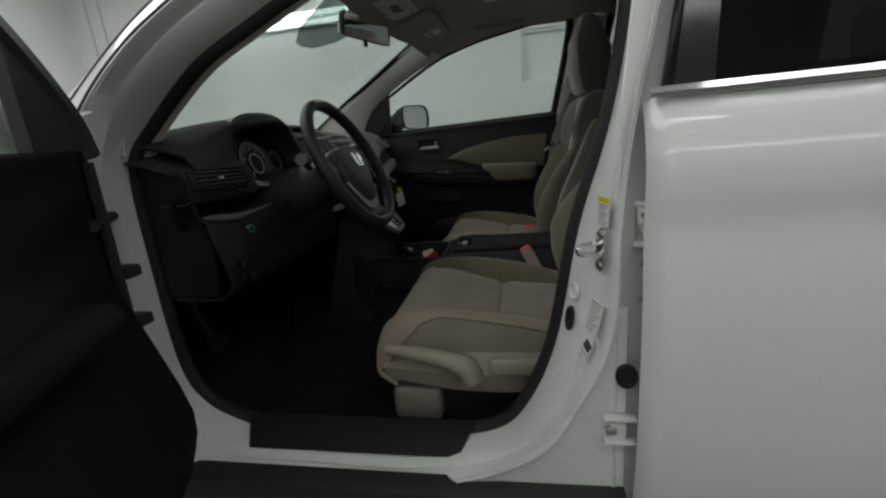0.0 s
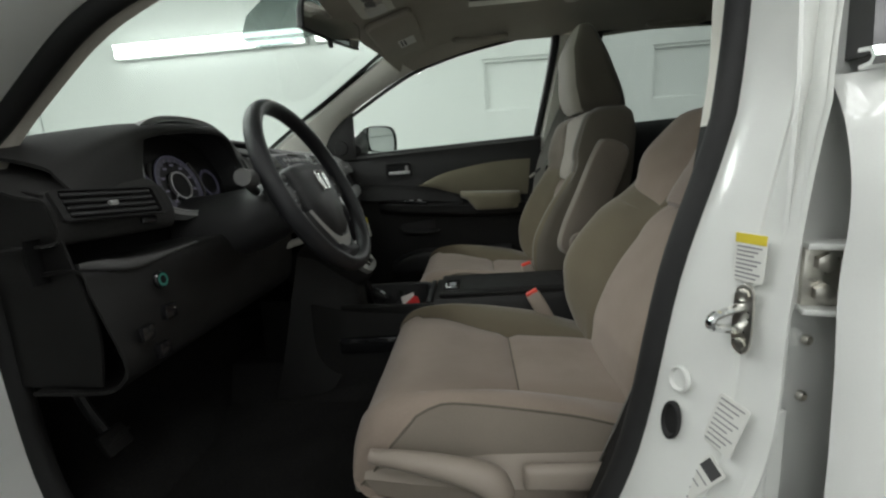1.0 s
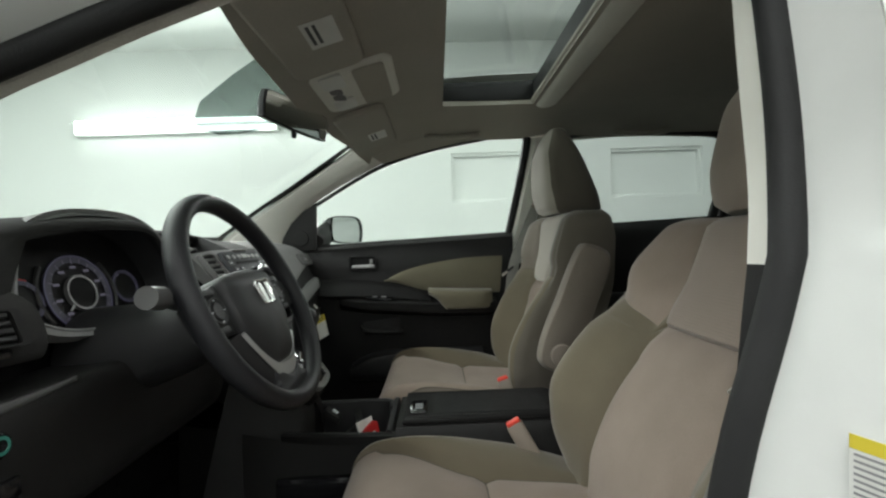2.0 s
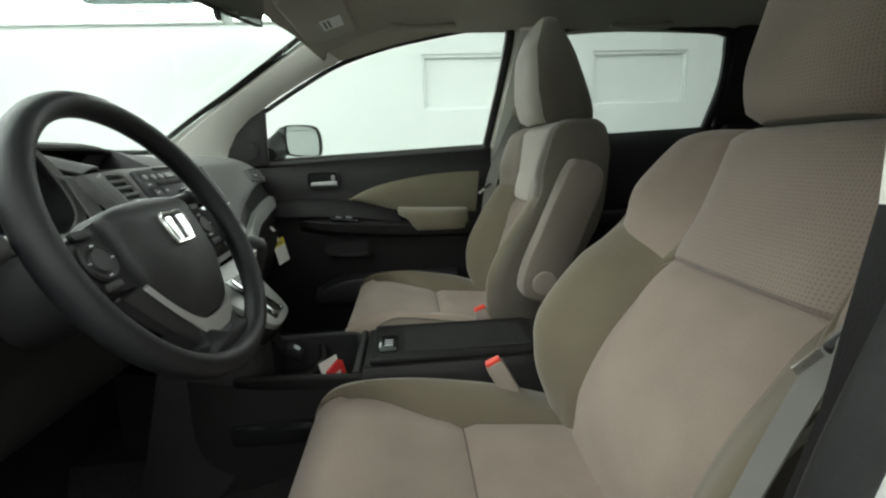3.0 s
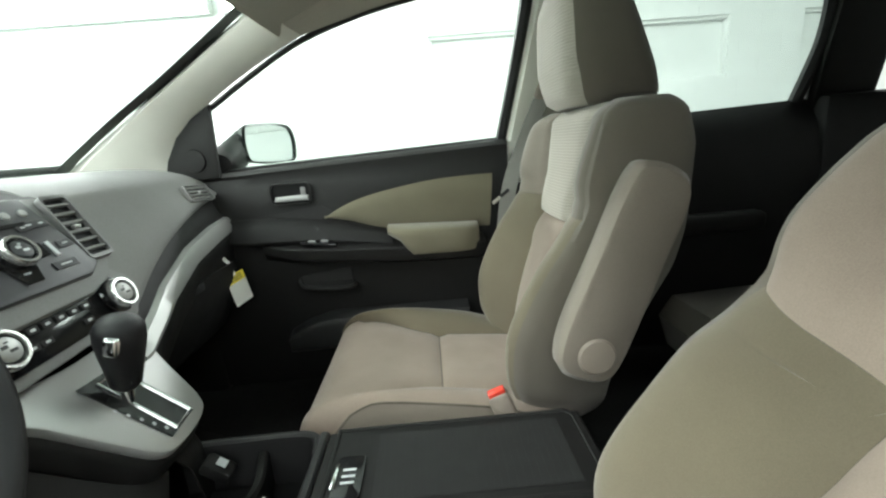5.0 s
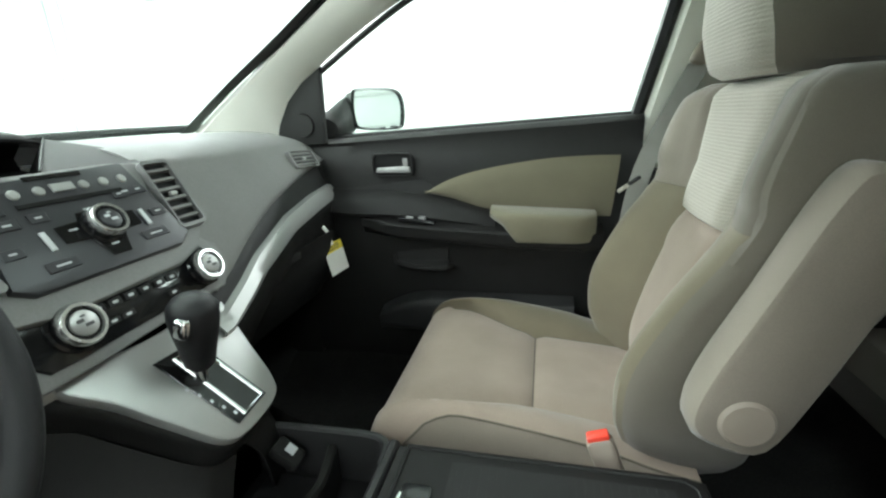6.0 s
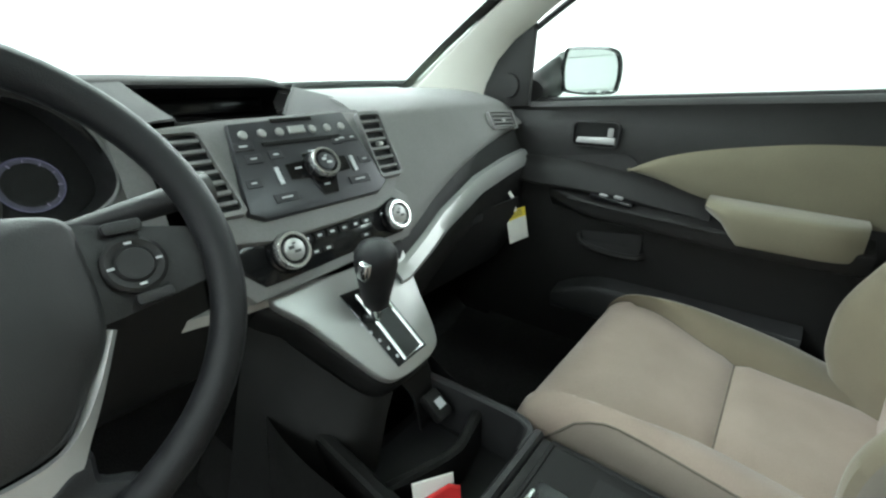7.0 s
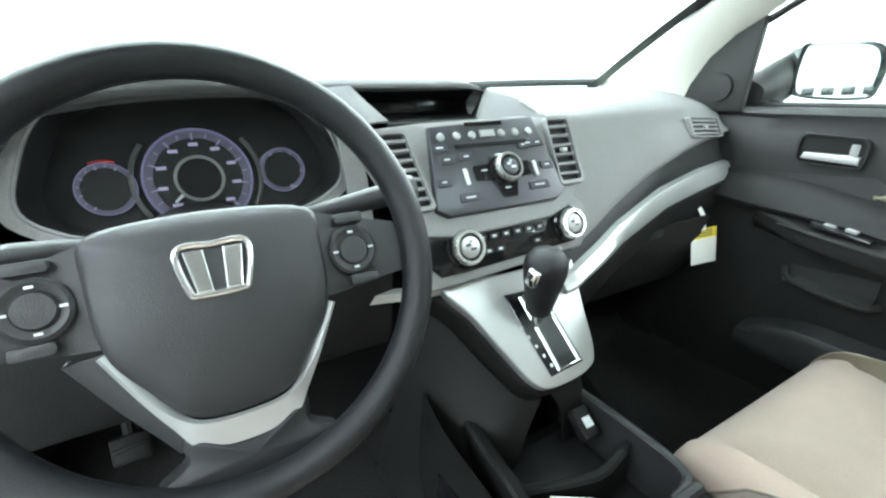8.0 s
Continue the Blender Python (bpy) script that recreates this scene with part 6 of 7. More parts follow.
    foot = spline([(-0.046, -0.114), (-0.02, -0.126), (0.02, -0.126), (0.046, -0.114), (0.047, -0.134), (0.068, -0.149), (0.035, -0.163), (0.0, -0.168), (-0.035, -0.163), (-0.068, -0.149), (-0.047, -0.134)], 55, True)
    rows = [[W @ Vector((x * f, -0.142 + (y + 0.142) * f, z)) for x, y in foot] for f, z in ((1.0, -0.026), (1.0, -0.010), (0.93, -0.004), (0.7, 0.0), (0.02, 0.002))]
    part("spoke_foot", sheet(rows, closed_v=True, cap=True), LEATHER, t, "black foot of the lower spokes")
    # badge: plain chrome shapes
    bm = tube([W @ Vector((x * 0.76, y * 0.85 + 0.004, 0.019)) for x, y in spline([(-0.031, 0.019), (0, 0.021), (0.031, 0.019), (0.026, -0.016), (0.018, -0.021), (-0.018, -0.021), (-0.026, -0.016)], 40, True)], 0.0025, 8, closed=True)
    for s in (-1, 1):
        prism([(s * 0.0200, 0.0185), (s * 0.0065, 0.0185), (s * 0.0042, -0.0125), (s * 0.0150, -0.0125)], W @ pose(0, 0, 0.0165), 0.005, 0.001, 1, bm)
    part("badge", bm, BADGE, t, "polished chrome badge")
    part("hub", lathe([(0.05, -0.09), (0.055, -0.03), (0.05, -0.02)], W, 20), BLACK_PLASTIC, t)


steering_wheel()


def centre_console():
    t = thing("centre_console", (-0.15, -0.02, 0.42), "dark plastic centre console with lidded armrest box", "console")
    y0, y1 = -0.135, 0.085
    # tapered body
    st = [[(x, y0 - 0.01, 0.42), (x, y0, zt - 0.02), (x, y0 + 0.012, zt), (x, y1 - 0.012, zt), (x, y1, zt - 0.02), (x, y1 + 0.01, 0.42)] for x, zt in ((-0.30, 0.690), (-0.10, 0.692), (0.06, 0.694), (0.10, 0.690))]
    bm = sheet([*lerp_rows(st, 12)], cap=True)
    part("console_body", bm, CONSOLE, t)
    part("latch_bar", rbox((-0.268, -0.045, 0.7085), (0.006, 0.046, 0.004), 0.0015), CHROME, t, "thin bright latch bar")
    part("lid", prism([(-0.285, y0 + 0.02), (0.075, y0 + 0.02), (0.095, y0 + 0.04), (0.095, y1 - 0.035), (0.075, y1 - 0.018), (-0.285, y1 - 0.018)], pose(0, 0, 0.690), 0.014, 0.005, 3), DASH_LOW, t, "dark padded armrest lid")
    part("lid_inlay", prism([(-0.215, y0 + 0.045), (0.055, y0 + 0.045), (0.055, y1 - 0.045), (-0.215, y1 - 0.045)], pose(0, 0, 0.7042), 0.0012), RUBBER, t, "ribbed black inlay")
    for k in range(26):
        x = -0.210 + 0.0103 * k
        part("inlay_rib", rbox((x, (y0 + y1) / 2, 0.7056), (0.0075, y1 - y0 - 0.094, 0.0006), 0), RUBBER, t)
    lt = part("latch", prism(rounded(0.040, 0.080, 0.008), pose(-0.250, -0.045, 0.7035), 0.004, 0.0015), GLOSS_BLACK, t, "black latch with pale print")
    for dy in (-0.012, 0.0, 0.012):
        part("latch_print", rbox((-0.250, -0.045 + dy, 0.7080), (0.018, 0.0035, 0.0008), 0), PRINT_WHITE, lt)
    # open tray in front of the box: bin, divider and deeper well behind it
    def wall(nm, pts, th, z0, z1, material=BLACK_PLASTIC):
        rows = []
        for k, (x, y) in enumerate(pts):
            a, b = pts[max(0, k - 1)], pts[min(len(pts) - 1, k + 1)]
            n = Vector((-(b[1] - a[1]), b[0] - a[0], 0)).normalized() * th / 2
            rows.append([(x - n.x, y - n.y, z0), (x - n.x, y - n.y, z1 - 0.004), (x - n.x * 0.5, y - n.y * 0.5, z1), (x + n.x * 0.5, y + n.y * 0.5, z1), (x + n.x, y + n.y, z1 - 0.004), (x + n.x, y + n.y, z0)])
        return part(nm, sheet(rows, cap=True), material, t)
    wall("tray_side", spline([(-0.56, 0.102), (-0.48, 0.106), (-0.38, 0.108), (-0.345, 0.104), (-0.328, 0.088), (-0.322, 0.05)], 18), 0.014, 0.55, 0.676)
    wall("tray_side", spline([(-0.56, -0.098), (-0.48, -0.106), (-0.40, -0.114), (-0.30, -0.118)], 12), 0.020, 0.50, 0.678, CONSOLE)
    wall("tray_wall", [(-0.315, -0.12), (-0.315, 0.0), (-0.315, 0.09)], 0.016, 0.55, 0.684)
    wall("tray_divider", spline([(-0.425, 0.100), (-0.415, 0.06), (-0.408, 0.02), (-0.420, -0.03), (-0.445, -0.10)], 16), 0.016, 0.57, 0.652, DASH_LOW)
    part("tray_floor", rbox((-0.43, -0.005, 0.575), (0.26, 0.22, 0.02), 0.006), RUBBER, t)
    part("tray_mat", rbox((-0.485, 0.0, 0.590), (0.10, 0.17, 0.010), 0.004), BLACK_PLASTIC, t, "black rubber tray mat")
    part("lid_edge", tube([(-0.278, y0 + 0.030, 0.7042), (0.070, y0 + 0.030, 0.7042), (0.082, y0 + 0.042, 0.7042), (0.082, y1 - 0.040, 0.7042), (0.070, y1 - 0.028, 0.7042), (-0.278, y1 - 0.028, 0.7042)], 0.0018, 6, closed=True), KNEE, t, "thin grey lid edge line")
    sw = part("power_socket", rbox((-0.488, 0.072, 0.648), (0.05, 0.034, 0.022), 0.006, rot=(0, 35, 0)), DASH_LOW, t, "grey power socket cover")
    part("socket_print", rbox((-0.4795, 0.072, 0.6585), (0.016, 0.016, 0.001), 0, rot=(0, 35, 0)), PRINT_WHITE, sw)
    # driver-side lower tray and flank
    part("side_flank", sheet(lerp_rows([[(-0.80, -0.085, 0.70), (-0.80, -0.095, 0.58), (-0.80, -0.10, 0.43)], [(-0.66, -0.132, 0.70), (-0.66, -0.146, 0.58), (-0.66, -0.155, 0.44)], [(-0.56, -0.145, 0.682), (-0.56, -0.158, 0.56), (-0.56, -0.165, 0.43)], [(-0.45, -0.140, 0.665), (-0.45, -0.150, 0.55), (-0.45, -0.16, 0.43)], [(-0.28, -0.138, 0.66), (-0.28, -0.148, 0.55), (-0.28, -0.155, 0.42)]], 22)), CONSOLE, t)
    part("side_flank", sheet(lerp_rows([[(-0.62, 0.150, 0.70), (-0.62, 0.155, 0.58), (-0.62, 0.16, 0.45)], [(-0.45, 0.115, 0.665), (-0.45, 0.12, 0.55), (-0.45, 0.13, 0.43)], [(-0.28, 0.10, 0.66), (-0.28, 0.11, 0.55), (-0.28, 0.12, 0.42)]], 10)), DASH_LOW, t)
    part("side_pocket", rbox((-0.475, -0.150, 0.580), (0.17, 0.022, 0.048), 0.010), GLOSS_BLACK, t, "black side pocket")


centre_console()


def packet():
    t = thing("paper_packet", (-0.36, -0.07, 0.59), "small red and white paper packet standing in the console tray", "packet")
    M = frame_axes((-0.364, -0.078, 0.634), (0.51, 0.86, 0.0), Vector((0.82, -0.49, 0.28)).normalized())
    part("packet_card", prism([(-0.027, -0.044), (0.027, -0.044), (0.027, 0.058), (-0.027, 0.060)], M @ pose(0, 0, -0.003), 0.003, 0.001, 1), LABEL_WHITE, t, "white folded card")
    part("packet_red", prism([(-0.020, -0.044), (0.030, -0.044), (0.032, 0.042), (0.018, 0.049), (-0.020, 0.039)], M @ pose(0, 0, 0.002), 0.007, 0.002, 1), RED_PRINT, t, "red printed flap")
    part("print_bar", prism([(-0.014, 0.020), (0.016, 0.022), (0.016, 0.027), (-0.014, 0.025)], M @ pose(0, 0, 0.0091), 0.0004), LABEL_WHITE, t)


packet()

# ---- doors ----
def passenger_door():
    t = thing("passenger_door", (-0.3, 0.78, 0.45), "closed passenger door with dark trim and beige insert", "door", "car doors")
    # lining: from the belt down, over the shoulder, armrest ledge and pocket
    def y_at(x, z):
        return float(np.interp(z, [0.45, 0.70, 0.80, 0.95, 1.02, 1.10, 1.125], [0.725, 0.715, 0.712, 0.715, 0.715, 0.735, 0.765]))
    belt = lambda x: 1.092 + (x + 0.70) * 0.040
    xs = np.linspace(-0.83, 0.125, 26)
    up = [[(x, y_at(x, z) + 0.004, z) for z in (0.955, 0.99, 1.02, 1.05, 1.075)] + [(x, 0.728, belt(x) - 0.010), (x, 0.742, belt(x) + 0.002), (x, 0.775, belt(x) + 0.004)] for x in xs]
    part("upper_lining", thick(sheet(up), 0.004), DASH_MID, t, "dark grey door top trim")
    low = [[(x, y_at(x, z) + 0.006, z) for z in (0.44, 0.55, 0.68, 0.78, 0.86, 0.93, 0.958)] for x in xs]
    part("lower_lining", thick(sheet(low), 0.004), DASH_LOW, t, "dark lower door lining")
    # beige insert with a pointed front and curved upper edge
    top = spline([(-0.415, 0.950), (-0.34, 0.985), (-0.25, 1.009), (-0.11, 1.030), (0.0, 1.036), (0.075, 1.036)], 24)
    bot = spline([(-0.415, 0.948), (-0.34, 0.932), (-0.25, 0.905), (-0.12, 0.892), (-0.02, 0.888), (0.060, 0.885)], 24)
    ins = [[(a[0] + (b[0] - a[0]) * f, 0.704 + 0.010 * abs(2 * f - 1) ** 3, a[1] + (b[1] - a[1]) * f) for f in np.linspace(0, 1, 7)] for a, b in zip(top, bot)]
    part("cloth_insert", thick(sheet(ins), 0.006), CLOTH_DOOR, t, "beige cloth door insert")
    # armrest: dark front half with the switch, beige padded rear half
    arm = []
    for x in np.linspace(-0.60, 0.04, 22):
        zt = float(np.interp(x, [-0.60, -0.45, -0.20, 0.04], [0.888, 0.876, 0.862, 0.858]))
        zb = float(np.interp(x, [-0.60, -0.50, -0.20, 0.04], [0.855, 0.838, 0.815, 0.810]))
        d = float(np.interp(x, [-0.60, -0.48, -0.02, 0.04], [0.02, 0.072, 0.078, 0.06]))
        arm.append([(x, 0.716, zt + 0.01), (x, 0.716 - d * 0.6, zt), (x, 0.716 - d * 0.95, zt - 0.004), (x, 0.716 - d, zt - 0.014), (x, 0.716 - d * 0.97, zb + 0.006), (x, 0.716 - d * 0.8, zb), (x, 0.716, zb - 0.02)])
    part("armrest", sheet([spline(r, 18) for r in arm], cap=True), DASH_LOW, t, "dark armrest ledge")
    part("grip_line", tube([(-0.53, 0.645, 0.876), (-0.40, 0.638, 0.866), (-0.20, 0.637, 0.853)], 0.003, 8, steps=14), DASH_LOW, t)
    pad = []
    for x in np.linspace(-0.235, 0.022, 16):
        f = (x + 0.235) / 0.257
        e = max(0.05, 1 - abs(2 * f - 1) ** 5)
        zt = 0.915 - 0.012 * f
        zb = float(np.interp(f, [0, 0.15, 0.25, 1], [0.892, 0.872, 0.834, 0.832]))
        d = 0.088 * (0.6 + 0.4 * e)
        pad.append([(x, 0.712, zt), (x, 0.712 - d * 0.7, zt), (x, 0.712 - d, zt - 0.012), (x, 0.712 - d, zb + 0.012), (x, 0.712 - d * 0.8, zb), (x, 0.712, zb)])
    part("armrest_pad", sheet([spline(r, 14) for r in pad], cap=True), CLOTH_DOOR, t, "beige padded armrest")
    sw = part("window_switch", rbox((-0.43, 0.668, 0.882), (0.10, 0.030, 0.010), 0.003, rot=(0, 7, 0)), GLOSS_BLACK, t, "black window switch plate")
    for x in (-0.44, -0.405):
        part("switch_key", rbox((x - 0.01, 0.668, 0.889), (0.020, 0.014, 0.006), 0.002, rot=(0, 7, 0)), DASH, sw)
    # inner handle in its recess
    H = frame_axes((-0.502, 0.716, 1.024), (1, 0, 0), (0, -1, 0))
    out = rounded(0.112, 0.058, 0.014)
    rows = [[H @ Vector((x * f, y * f, z)) for x, y in out] for f, z in ((1.05, 0.002), (1.03, 0.010), (0.95, 0.010), (0.90, -0.018), (0.1, -0.022))]
    hb = part("handle_bezel", sheet(rows, closed_v=True, cap=True), DASH_MID, t, "dark handle recess")
    part("door_handle", prism([(-0.046, -0.020), (0.050, -0.021), (0.050, -0.006), (0.030, -0.004), (-0.042, -0.007)], H @ pose(0, 0, 0.0), 0.013, 0.003), HANDLE, hb, "dull silver inner handle")
    # flat plate before the lining paints the recess's shade
    part("handle_recess_shade", prism([(x * 0.92, y * 0.90) for x, y in out], H @ pose(0, 0, 0.0025), 0.002), RECESS_SHADE, hb, "near-black plate for the shade in the handle recess")
    part("lock_knob", rbox(H @ Vector((0.036, 0.006, 0.001)), (0.016, 0.010, 0.024), 0.004), DASH, hb)
    # sloping band that sweeps back from the dash to the armrest pad
    hi = spline([(-0.72, 0.958), (-0.62, 0.958), (-0.52, 0.955), (-0.41, 0.939), (-0.32, 0.919), (-0.225, 0.893)], 26)
    lo = spline([(-0.70, 0.905), (-0.62, 0.897), (-0.52, 0.895), (-0.42, 0.890), (-0.33, 0.878), (-0.225, 0.865)], 26)
    part("armrest_sweep", thick(sheet([[(a[0], 0.714, a[1] + 0.003), (a[0], 0.705, a[1]), ((a[0] + b[0]) / 2, 0.688, (a[1] + b[1]) / 2 + 0.006), (b[0], 0.676, b[1]), (b[0], 0.680, b[1] - 0.008)] for a, b in zip(hi, lo)]), 0.004), DASH_LOW, t, "dark sloping armrest band")
    wedge = [[(x, 0.7125, z0), (x, 0.7125, z1)] for x, z0, z1 in ((-0.66, 0.957, 0.959), (-0.58, 0.956, 0.966), (-0.50, 0.950, 0.975), (-0.42, 0.940, 0.984), (-0.395, 0.937, 0.968))]
    part("shadow_gap", thick(sheet(wedge), 0.002), RUBBER, t, "black gap below the door top trim")
    pull = [[(x, 0.7075 - 0.02 * max(0, (0.757 - z) / 0.013), z) for z in (0.744, 0.757, 0.775, 0.790 + (x + 0.43) * 0.12)] for x in np.linspace(-0.505, -0.357, 10)]
    part("pull_recess", thick(sheet(pull), 0.003), RUBBER, t, "black door pull recess")
    # pocket low down
    pk = [[(x, 0.712 - d, z) for d, z in ((0.0, 0.665 - 2 * max(0, -0.40 - x) ** 2), (0.035, 0.655 - 2 * max(0, -0.40 - x) ** 2), (0.045, 0.645 - 2 * max(0, -0.40 - x) ** 2), (0.046, 0.60), (0.04, 0.56), (0.0, 0.54))] for x in np.linspace(-0.56, -0.02, 16)]
    part("map_pocket", sheet([spline(r, 14) for r in pk], cap=True), BLACK_PLASTIC, t, "black map pocket")
    part("pull_lip", tube([(-0.512, 0.704, 0.772), (-0.495, 0.690, 0.752), (-0.43, 0.682, 0.744), (-0.365, 0.684, 0.743), (-0.345, 0.700, 0.748)], 0.007, 8, steps=18), DASH_MID, t, "rounded pull lip")
    # sail corner with its small loudspeaker
    part("sail_trim", prism([(-0.845, 1.075), (-0.692, 1.085), (-0.684, 1.282), (-0.740, 1.248), (-0.790, 1.200), (-0.825, 1.14)], frame_axes((0, 0.735, 0), (1, 0, 0), (0, -1, 0)), 0.020, 0.005), DASH_MID, t, "black mirror corner trim")
    part("tweeter", lathe([(0.032, 0.0), (0.030, 0.006), (0.0005, 0.008)], frame_axes((-0.750, 0.715, 1.135), (1, 0, 0), (0, -1, 0)), 26), DASH_MID, t, "round loudspeaker grille")
    # window frame, glass and belt seal
    wy = lambda z: 0.775 - 0.31 * max(0, z - 1.115)
    edge = spline([(-0.69, 1.262), (-0.54, 1.343), (-0.408, 1.405), (-0.25, 1.452), (-0.11, 1.479), (0.02, 1.499), (0.125, 1.511), (0.160, 1.507), (0.170, 1.485), (0.148, 1.341), (0.105, 1.123)], 50)
    part("window_frame", tube([(x + 0.002, wy(z) + 0.004, z + 0.010) for x, z in edge[:38]], 0.008, 8), RUBBER, t, "black window frame")
    post = [[(x + d, wy(z) + e, z) for d, e in ((-0.006, 0.012), (-0.004, -0.010), (0.010, -0.018), (0.024, -0.012), (0.026, 0.012))] for x, z in edge[36:]]
    part("window_post", thick(sheet(post), 0.003), RUBBER, t, "black rear window post")
    full = [(x, z) for x, z in edge] + [(0.105, 1.10), (-0.69, 1.07)]
    gm = frame_axes((0, 0.79, 1.115), (1, 0, 0), (0, -1, -0.31))
    inv = gm.inverted()
    g = part("window_glass", prism([tuple((inv @ Vector((x, wy(z) + 0.012, z)))[:2]) for x, z in full], gm, 0.004), GLASS, t, "clear side window glass")
    g.visible_shadow = False
    part("belt_seal", tube([(-0.695, 0.772, 1.098), (-0.3, 0.775, 1.112), (0.11, 0.778, 1.128)], 0.007, 6), RUBBER, t)
    part("chrome_strip", tube([(-0.70, 0.800, 1.103), (0.11, 0.800, 1.130)], 0.005, 6), CHROME, t, "thin bright belt strip")
    # outer skin
    sk = [[(x, y, z) for y, z in ((0.80, 1.10 + x * 0.03), (0.855, 1.06), (0.875, 0.95), (0.88, 0.75), (0.87, 0.5), (0.84, 0.43))] for x in np.linspace(-0.86, 0.12, 8)]
    part("outer_skin", thick(sheet(sk), 0.004), WHITE_CAR, t, "white painted outer skin")
    # outside mirror
    out = spline([(-0.085, 0.040), (-0.06, 0.056), (0.05, 0.056), (0.085, 0.03), (0.085, -0.03), (0.06, -0.055), (-0.06, -0.052), (-0.088, -0.03)], 40, True)
    Mm = frame_axes((-0.603, 0.915, 1.171), (0.57, 0.82, 0), Vector((0.82, -0.57, 0.05)).normalized())
    mir = part("side_mirror", sheet([[Mm @ Vector((x * f + dx, y * f, z)) for x, y in out] for f, z, dx in ((0.25, -0.100, -0.01), (0.62, -0.092, -0.01), (0.90, -0.065, -0.005), (1.06, -0.03, 0), (1.10, 0.004, 0), (1.0, 0.006, 0), (0.98, -0.002, 0))], closed_v=True, cap=True), GLOSS_BLACK, t, "black side mirror housing")
    part("mirror_glass", prism(out, Mm @ pose(0, 0, -0.004), 0.003), MIRROR, mir, "mirror glass")
    ring = [(math.cos(q), math.sin(q)) for q in np.linspace(0, 6.283, 20, endpoint=False)]
    part("mirror_arm", sheet(lerp_rows([[(-0.722 + 0.050 * c, 0.762, 1.122 + 0.030 * q) for c, q in ring], [(-0.700 + 0.044 * c, 0.810, 1.138 + 0.042 * q) for c, q in ring], [(-0.682 + 0.030 * c, 0.855, 1.156 + 0.054 * q) for c, q in ring], [(-0.672 + 0.016 * c, 0.885, 1.168 + 0.052 * q) for c, q in ring]], 10), closed_v=True, cap=True), DASH_MID, mir, "black mirror foot")
    return t


passenger_door()


def rear_right_door():
    t = thing("rear_door", (0.6, 0.78, 0.45), "closed rear door with dark lining in shade", "door", "car doors")
    wy = lambda z: 0.775 - 0.31 * max(0, z - 1.115)
    xs = np.linspace(0.26, 1.10, 12)
    li = [[(x, y, z) for y, z in ((0.72, 0.45), (0.705, 0.7), (0.70, 0.95), (0.72, 1.10), (0.760, 1.146 + (x - 0.3) * 0.035))] for x in xs]
    part("lining", thick(sheet(li), 0.004), DASH_LOW, t, "dark door lining")
    part("armrest", rbox((0.65, 0.685, 0.84), (0.42, 0.06, 0.06), 0.02, 3), DASH_LOW, t, "dark armrest ledge")
    edge = spline([(0.315, 1.13), (0.325, 1.30), (0.345, 1.475), (0.37, 1.512), (0.57, 1.519), (0.78, 1.510), (0.955, 1.492), (0.985, 1.45), (1.005, 1.32), (0.985, 1.162)], 44)
    part("window_frame", tube([(x, wy(z), z + 0.004) for x, z in edge], 0.019, 8), RUBBER, t, "black window frame")
    gm = frame_axes((0, 0.79, 1.115), (1, 0, 0), (0, -1, -0.31))
    inv = gm.inverted()
    g = part("window_glass", prism([tuple((inv @ Vector((x, wy(z) + 0.012, z)))[:2]) for x, z in edge], gm, 0.004), GLASS_LIGHT, t, "lightly tinted window glass")
    sk = [[(x, y, z) for y, z in ((0.80, 1.13), (0.855, 1.06), (0.875, 0.95), (0.88, 0.75), (0.87, 0.5), (0.84, 0.43))] for x in np.linspace(0.13, 1.12, 8)]
    part("outer_skin", thick(sheet(sk), 0.004), WHITE_CAR, t, "white painted outer skin")
    part("inner_trim_rail", tube([(0.30, 0.70, 1.525), (0.6, 0.69, 1.535), (1.0, 0.69, 1.52), (1.9, 0.68, 1.48)], 0.03, 8, steps=14), HEADLINER, t)
    return t


rear_right_door()


